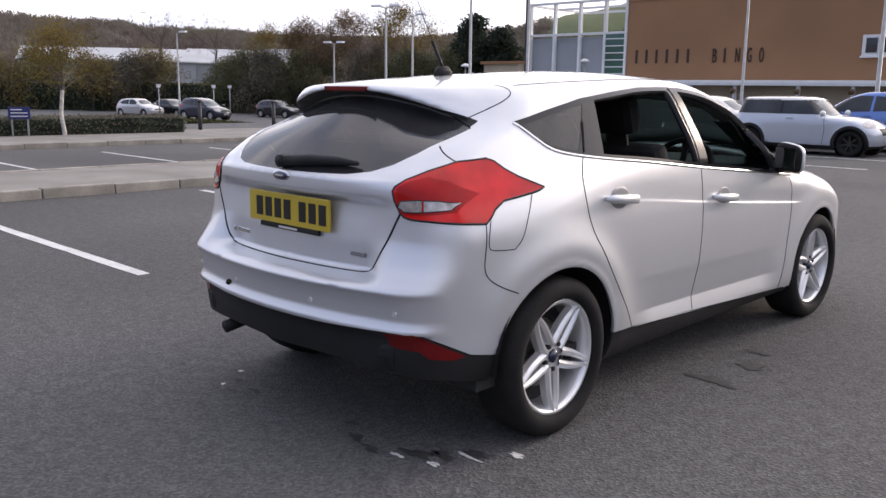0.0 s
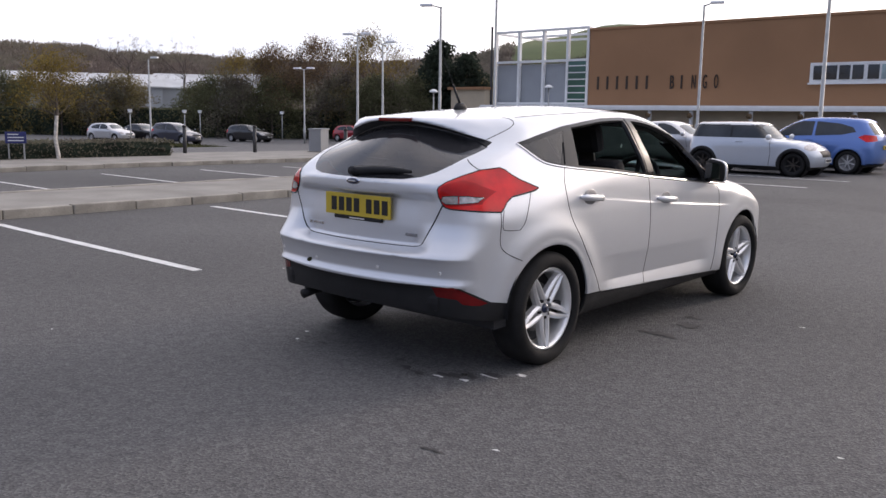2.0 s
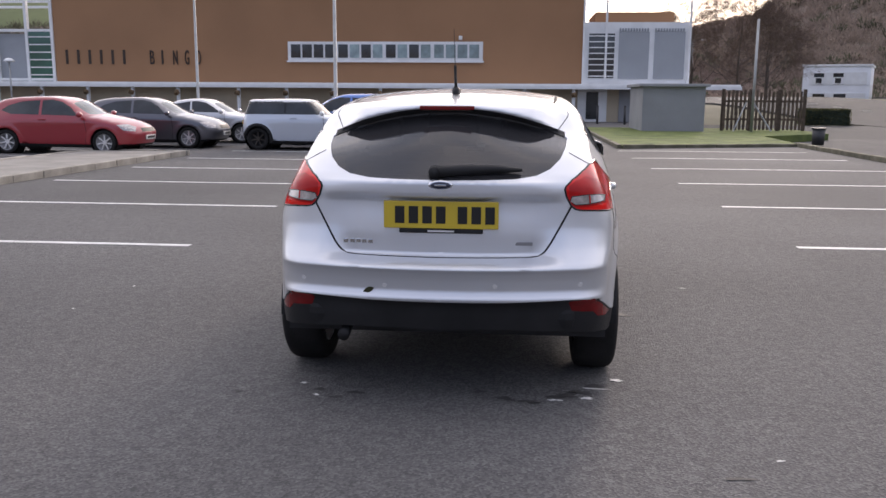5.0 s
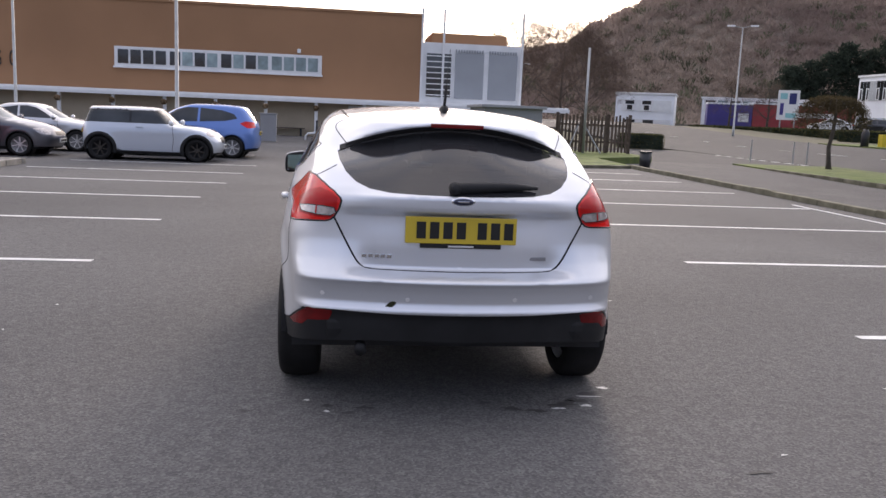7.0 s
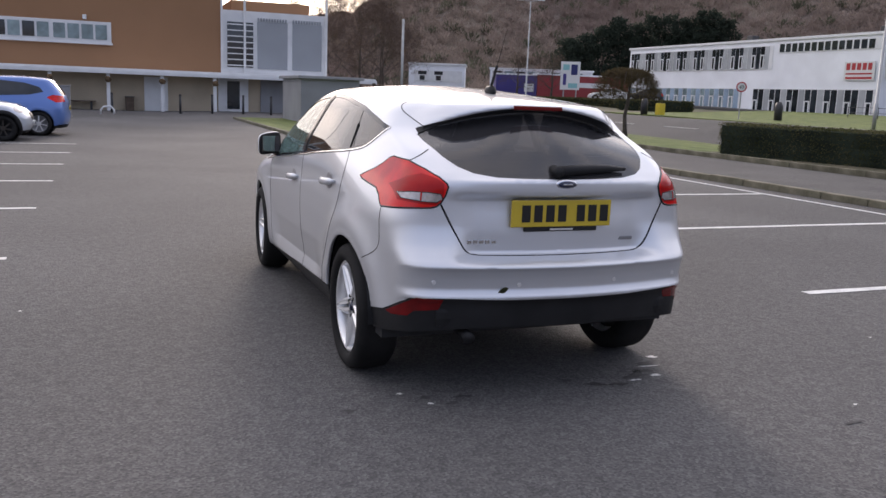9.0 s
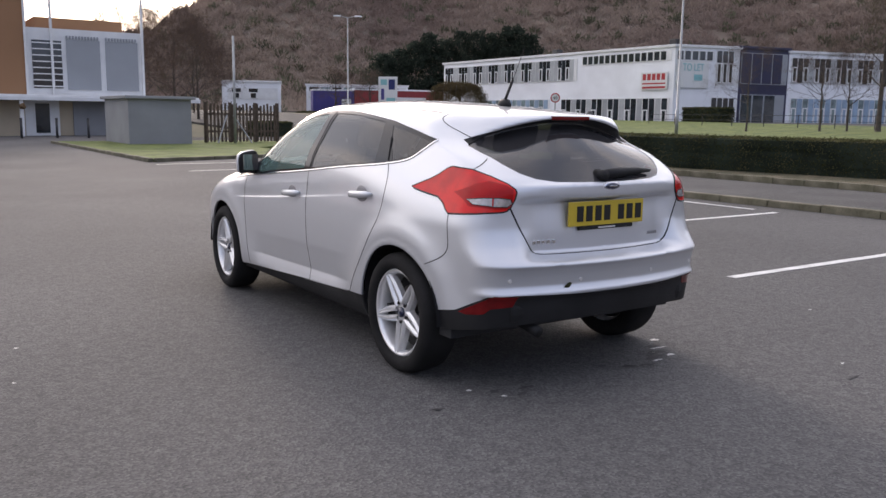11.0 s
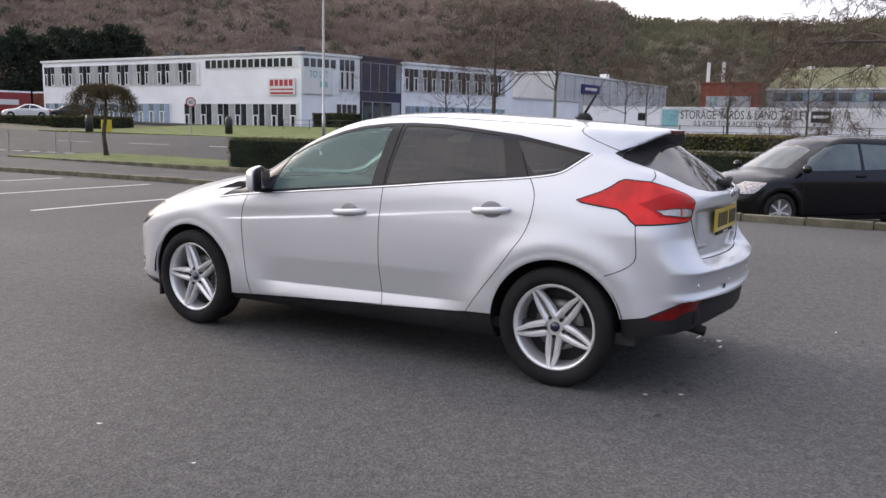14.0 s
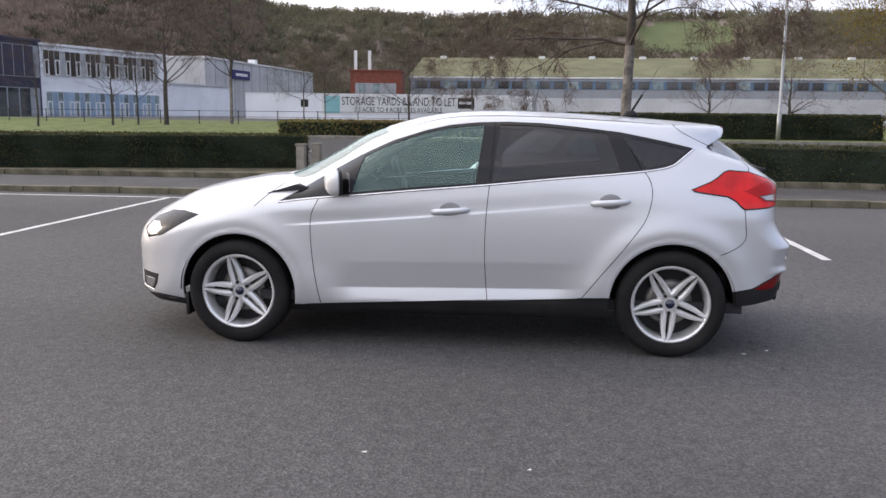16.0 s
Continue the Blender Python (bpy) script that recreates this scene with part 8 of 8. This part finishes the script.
def cabinet(at, w, d, h, rz=0):
    o = thing("utility_cabinet", "pale grey green steel utility cabinet", "cabinet", "utility cabinets", at=(at[0], at[1], at[2] + pz(at[0], at[1])), rz=rz)
    part("body", box(-w / 2, w / 2, -d / 2, d / 2, 0, h, 0.015), M["grey_render"], o)
    part("lid", box(-w / 2 - 0.03, w / 2 + 0.03, -d / 2 - 0.03, d / 2 + 0.03, h, h + 0.05, 0.01), M["grey_render"], o)
    part("door", box(-w / 2 + 0.04, w / 2 - 0.04, -d / 2 - 0.012, -d / 2, 0.06, h - 0.06, 0.004), M["grey_render"], o)
    part("plinth", box(-w / 2 - 0.05, w / 2 + 0.05, -d / 2 - 0.05, d / 2 + 0.05, -0.05, 0.03), M["kerb"], o)


cabinet((-20.2, 14.9, 0.09), 0.85, 0.45, 0.78, -60)
cabinet((-3.9, 34.2, 0.0), 0.72, 0.45, 1.25, 0)
for p in ((-20.9, 9.9), (-20.6, 12.4), (-20.0, 16.6), (-16.9, 13.2), (-17.2, 15.4), (-17.6, 18.6), (-19.0, 20.0), (-24.5, 26.5), (-26.5, 27.5), (-1.9, 41.0), (1.4, 41.0), (3.0, 41.0), (4.6, 41.0), (6.0, 40.6), (-30.2, 41.0), (-32.5, 41.0)):
    o = thing("bollard", "slim black steel bollard on the pavement", "bollard", "bollards", at=(*p, 0.05 + pz(*p)))
    part("post", tube([(0, 0, -0.1), (0, 0, 0.88)], [0.065, 0.06], 10), M["dark_metal"], o, smooth=True)
    part("cap", tube([(0, 0, 0.88), (0, 0, 0.94)], [0.075, 0.05], 10), M["dark_metal"], o, smooth=True)
for y0, y1, x in ((23.0, 26.0, -24.0),):
    o = thing("guard_rail", "low dark steel guard rail between posts", "railing", at=(x, y0, 0.05))
    part("rail", tube([(0, 0, 0.52), (-0.2, y1 - y0, 0.52)], [0.025, 0.025], 8), M["dark_metal"], o)
    for k in range(3):
        part("post", tube([(-0.1 * k, k * (y1 - y0) / 2, -0.1), (-0.1 * k, k * (y1 - y0) / 2, 0.56)], [0.04, 0.04], 8), M["dark_metal"], o)
for p in ((19.7, 34.6), (21.16, 33.2), (21.65, 32.8)):
    o = thing("marker_post", "slim grey marker post on the verge", "post", "marker posts", at=(*p, gz(*p) + 0.05))
    part("shaft", tube([(0, 0, -0.1), (0, 0, 1.0)], [0.035, 0.03], 8), M["galv"], o)
bench = thing("bench", "dark timber bench beneath the canopy", "bench", at=(-4.6, 44.85, -0.09))
part("seat", box(0, 1.9, 0, 0.4, 0.42, 0.48, 0.01), M["timber"], bench)
for x in (0.15, 1.6):
    part("leg", box(x, x + 0.12, 0.05, 0.35, 0, 0.42), M["dark_metal"], bench)
for x in (-6.9, 0.0 - 1.2):
    o = thing("wall_bin", "dark timber-clad litter bin by the wall", "bin", "wall bins", at=(x, 44.8, -0.09))
    part("body", box(0, 0.45, 0, 0.45, 0, 0.72, 0.02), M["timber"], o)
    part("lid", box(-0.03, 0.48, -0.03, 0.48, 0.72, 0.77, 0.01), M["dark_metal"], o)
hoop = thing("cycle_hoop", "pale steel cycle hoop at the kerb", "cycle rack", at=(-2.4, 38.6, -0.09))
part("tube", tube([(0, 0, -0.05), (0, 0, 0.2), (0.12, 0, 0.34), (0.45, 0, 0.36), (0.58, 0, 0.2), (0.58, 0, -0.05)], [0.045] * 6, 8), M["white_metal"], hoop, smooth=True)
bs = thing("blue_sign", "small blue notice sign on posts", "sign", at=(-19.5, 4.1, 0.09), rz=62)
part("board", box(-0.25, 0.25, -0.02, 0.02, 0.42, 0.72, 0.01), M["blue_sign"], bs)
for x in (-0.20, 0.16):
    part("post", box(x, x + 0.04, 0.02, 0.05, -0.1, 0.70), M["galv"], bs)
for z in (0.48, 0.56, 0.64):
    part("writing_bar", box(-0.19, 0.19 - (z > 0.6) * 0.12, -0.025, -0.02, z, z + 0.025), M["banner"], bs)
kiosk = thing("domed_kiosk", "low beige kiosk with a pale domed roof", "kiosk", at=(-41.1, 46.6, gz(-41.1, 46.6)))
part("wall", box(-2.1, 2.1, -1.5, 1.5, -0.1, 1.75), M["render_beige"], kiosk)
part("roof", prism([(-2.2, 1.75), (2.2, 1.75), (2.15, 2.1), (1.6, 2.5), (0.9, 2.62), (-0.9, 2.62), (-1.6, 2.5), (-2.15, 2.1)], "y", -1.6, 1.6), M["white_panel"], kiosk)
for p in ((-35.5, 38.0), (-29.6, 43.0)):
    o = thing("mushroom_lamp", "slim post lamp with a pale mushroom head", "lamp", "mushroom lamps", at=(*p, gz(*p)))
    part("column", tube([(0, 0, -0.1), (0, 0, 3.45)], [0.055, 0.045], 8), M["galv"], o, smooth=True)
    part("head", ring_section([(0.0, 0.24), (0.16, 0.20), (0.29, 0.10), (0.31, 0.03), (0.12, 0.0), (0.0, 0.0)], 20), M["white_metal"], o, "pale domed lamp head", smooth=True).matrix_basis = pose(0, 0, 3.42, 0, -90)

# lorries and boards along the far road
def trailer(at, rz, L, material, label):
    o = thing("lorry_trailer", label, "trailer", "lorry trailers", at=at, rz=rz)
    part("box_body", box(0, L, 0, 2.5, 1.1, 4.0, 0.06), material, o)
    part("roof_edge", box(-0.02, L + 0.02, -0.03, 2.53, 3.9, 4.1, 0.03), M["white_panel"], o)
    part("chassis", box(0.3, L - 0.3, 0.4, 2.1, 0.8, 1.1), M["dark_metal"], o)
    for x in (L - 3.4, L - 2.2, L - 1.0):
        w = part("wheel", ring_section([(0.0, -0.12), (0.25, -0.12), (0.5, -0.14), (0.5, 0.15), (0.0, 0.15)], 20), MC["rubber"], o)
        w.matrix_basis = pose(x, 0.2, 0.5, 0, 0, 90)
    return o


t1 = trailer((43.2, 93.6, 0.3), -18, 5.2, M["purple"], "purple curtain-sided lorry trailer with white roof edge")
part("graphic", box(3.6, 4.8, -0.03, 0.0, 1.9, 2.9), M["banner"], t1)
t2 = trailer((48.2, 92.0, 0.45), -12, 11.0, M["red_panel"], "dark red lorry trailer with pale writing")
part("writing_bar", box(3.4, 9.6, -0.03, 0.0, 2.5, 3.1), M["banner"], t2)
t3 = trailer((60.2, 90.0, 0.5), -20, 6.0, M["brick"], "rust red lorry trailer behind others")
bb = thing("roadside_board", "tall pale advertising board beside the road", "sign", at=(43.9, 78.2, gz(43.9, 78.2)), rz=-42)
part("board", box(0, 2.1, -0.1, 0.1, 1.0, 4.0, 0.02), M["banner"], bb)
for x in (0.3, 1.7):
    part("post", box(x, x + 0.12, 0.1, 0.22, -0.1, 3.9), M["galv"], bb)
for k, (x, z, w, h) in enumerate(((0.25, 3.1, 0.7, 0.6), (1.15, 2.6, 0.7, 1.1), (0.3, 1.5, 0.35, 1.2), (0.9, 1.2, 1.0, 0.5))):
    part("picture_bar", box(x, x + w, -0.12, -0.1, z, z + h), M[("teal", "blue_sign", "purple", "teal")[k]], bb)
sp = thing("speed_sign", "round white road sign with red rim on a post", "road sign", at=(36.2, 39.9, gz(36.2, 39.9)), rz=-42)
part("post", tube([(0, 0, -0.1), (0, 0, 2.2)], [0.04, 0.04], 8), M["galv"], sp)
part("disc", ring_section([(0.0, 0.0), (0.33, 0.0), (0.33, 0.03), (0.0, 0.03)], 28), M["red_print"], sp).matrix_basis = pose(0, -0.06, 2.12, 0, 0, 90)
part("disc_face", ring_section([(0.0, 0.0), (0.25, 0.0), (0.25, 0.02), (0.0, 0.02)], 28), M["banner"], sp).matrix_basis = pose(0, -0.085, 2.12, 0, 0, 90)
part("numerals", moved(text_mesh("40", 0.24, 0.30, 0.008), Matrix.Translation((-0.15, -0.115, 2.0))), M["black"], sp)
yb_ = thing("yellow_grit_bin", "small yellow roadside bin", "bin", at=(34.6, 46.3, gz(34.6, 46.3)))
part("body", box(-0.25, 0.25, -0.25, 0.25, 0, 0.9, 0.03), M["yellow_box"], yb_)
for p in ((37.6, 37.9), (33.6, 46.8)):
    o = thing("waste_bin", "black round-topped waste bin on the lawn", "bin", "waste bins", at=(*p, gz(*p) + 0.06))
    part("body", tube([(0, 0, 0), (0, 0, 0.9), (0, 0, 1.15)], [0.25, 0.25, 0.14], 12), M["dark_metal"], o, smooth=True)
lr = thing("lawn_rail", "long low steel rail fence along the lawn", "railing", at=(45.6, -10.0, gz(45.6, 0) + 0.06))
for z in (0.45, 0.8):
    part("rail", tube([(0, 0, z), (0, 50, z)], [0.014, 0.014], 6), M["dark_metal"], lr)
for k in range(21):
    part("post", tube([(0, k * 2.5, -0.1), (0, k * 2.5, 0.85)], [0.03, 0.03], 6), M["dark_metal"], lr)

# far western sheds
for k, (p0, p1, e, r) in enumerate((((-128.0, 44.0), (-117.0, 66.0), 6.3, 7.0), ((-119.5, 66.0), (-110.5, 80.0), 6.3, 7.3))):
    a, b = Vector((*p0, 0)), Vector((*p1, 0))
    d = b - a
    o = thing("industrial_shed", "long pale sheet-roofed industrial shed behind trees", "building", "industrial sheds", at=(a.x, a.y, 0), rz=math.degrees(math.atan2(d.y, d.x)))
    part("wall", box(0, d.length, 0, 14, -0.1, e - 1.4), M["grey_panel"], o)
    part("roof", prism([(-0.4, e - 1.4), (7.0, r), (7.0, r + 0.15), (-0.4, e - 1.2)], "x", -0.3, d.length + 0.3), M["grey_roof"], o)
    if k:
        part("end_wall", box(d.length - 4.5, d.length, -0.15, 6, 0, 7.4), M["white_panel"], o)

# road markings of the junction and main road
for k in range(26):
    y = -40 + k * 6.0
    tagged(part("centre_dash", box(26.9, 27.02, y, y + 3.0, gz(27.0, y + 1.5) - 0.03, gz(27.0, y + 1.5) - 0.004), M["paint_line"]), "white centre dash on the main road", "road marking", "centre dashes", "structure")
for k in range(9):
    tagged(part("give_way_dash", box(21.0, 21.25, 30.5 + k * 1.3, 31.2 + k * 1.3, gz(21.1, 31 + k * 1.3) - 0.04, gz(21.1, 31 + k * 1.3) - 0.012), M["paint_line"]), "white give way dash at the junction", "road marking", "give way dashes", "structure")
structure("lane_edge_line", box(8.05, 8.12, 3.0, 9.5, 0.0, 0.004), M["paint_line"], "thin worn white line along the kerb", "road marking")


# marks on the asphalt
def blot(at, rx, ry, seed, material, name, label):
    rng = np.random.default_rng(seed)
    bm = bmesh.new()
    n = 22
    ph = rng.uniform(0, 6.28, 4)
    vs = []
    for i in range(n):
        a = 2 * math.pi * i / n
        k = 1 + 0.25 * math.sin(2 * a + ph[0]) + 0.2 * math.sin(3 * a + ph[1]) + 0.18 * math.sin(5 * a + ph[2]) + rng.uniform(-0.15, 0.15)
        vs.append(bm.verts.new((at[0] + rx * k * math.cos(a), at[1] + ry * k * math.sin(a), 0.0035)))
    bm.faces.new(vs)
    return tagged(part(name, bm, material), label, "stain", kind="structure")


M["stain"] = mat("oil_stain", (0.040, 0.038, 0.037), 0.75, var=0.3, scale=20, fine=0.3, bump_scale=120)
M["dropping"] = mat("white_splash", (0.62, 0.61, 0.58), 0.8, var=0.2, scale=40, fine=0.2, bump_scale=80)
STAINS = [(0.30, -1.92, 0.05, 0.022), (0.58, -1.86, 0.07, 0.03), (0.66, -1.80, 0.05, 0.03), (0.74, -1.70, 0.06, 0.02), (0.42, -1.95, 0.05, 0.02), (0.18, -1.84, 0.03, 0.015), (-0.60, -1.88, 0.03, 0.015), (-0.42, -1.91, 0.04, 0.018),
          (-0.5, -1.98, 0.03, 0.015), (0.98, -0.25, 0.10, 0.05), (1.02, 0.10, 0.08, 0.05), (0.95, 0.35, 0.06, 0.03), (-0.98, -1.95, 0.03, 0.012), (-0.74, 1.02, 0.02, 0.012), (1.2, -2.7, 0.05, 0.012)]
for i, (x, y, rx, ry) in enumerate(STAINS):
    blot((x, y), rx, ry, 200 + i, M["stain"], "oil_stain", "small dark oil stain on the asphalt")
SPLASH = [(0.86, -1.60, 0.035, 0.016), (0.74, -1.74, 0.05, 0.010), (0.69, -1.88, 0.035, 0.012), (0.54, -1.92, 0.030, 0.012), (0.63, -1.80, 0.02, 0.008), (-0.70, -1.80, 0.018, 0.010), (1.40, -2.52, 0.014, 0.009), (-0.60, -1.96, 0.014, 0.01),
          (-2.50, 0.20, 0.012, 0.009), (2.5, -1.6, 0.012, 0.008), (-1.9, -2.9, 0.010, 0.008), (1.6, 0.6, 0.02, 0.008), (-2.6, -0.5, 0.009, 0.007)]
for i, (x, y, rx, ry) in enumerate(SPLASH):
    blot((x, y), rx, ry, 300 + i, M["dropping"], "white_splash", "small white splash mark on the asphalt")
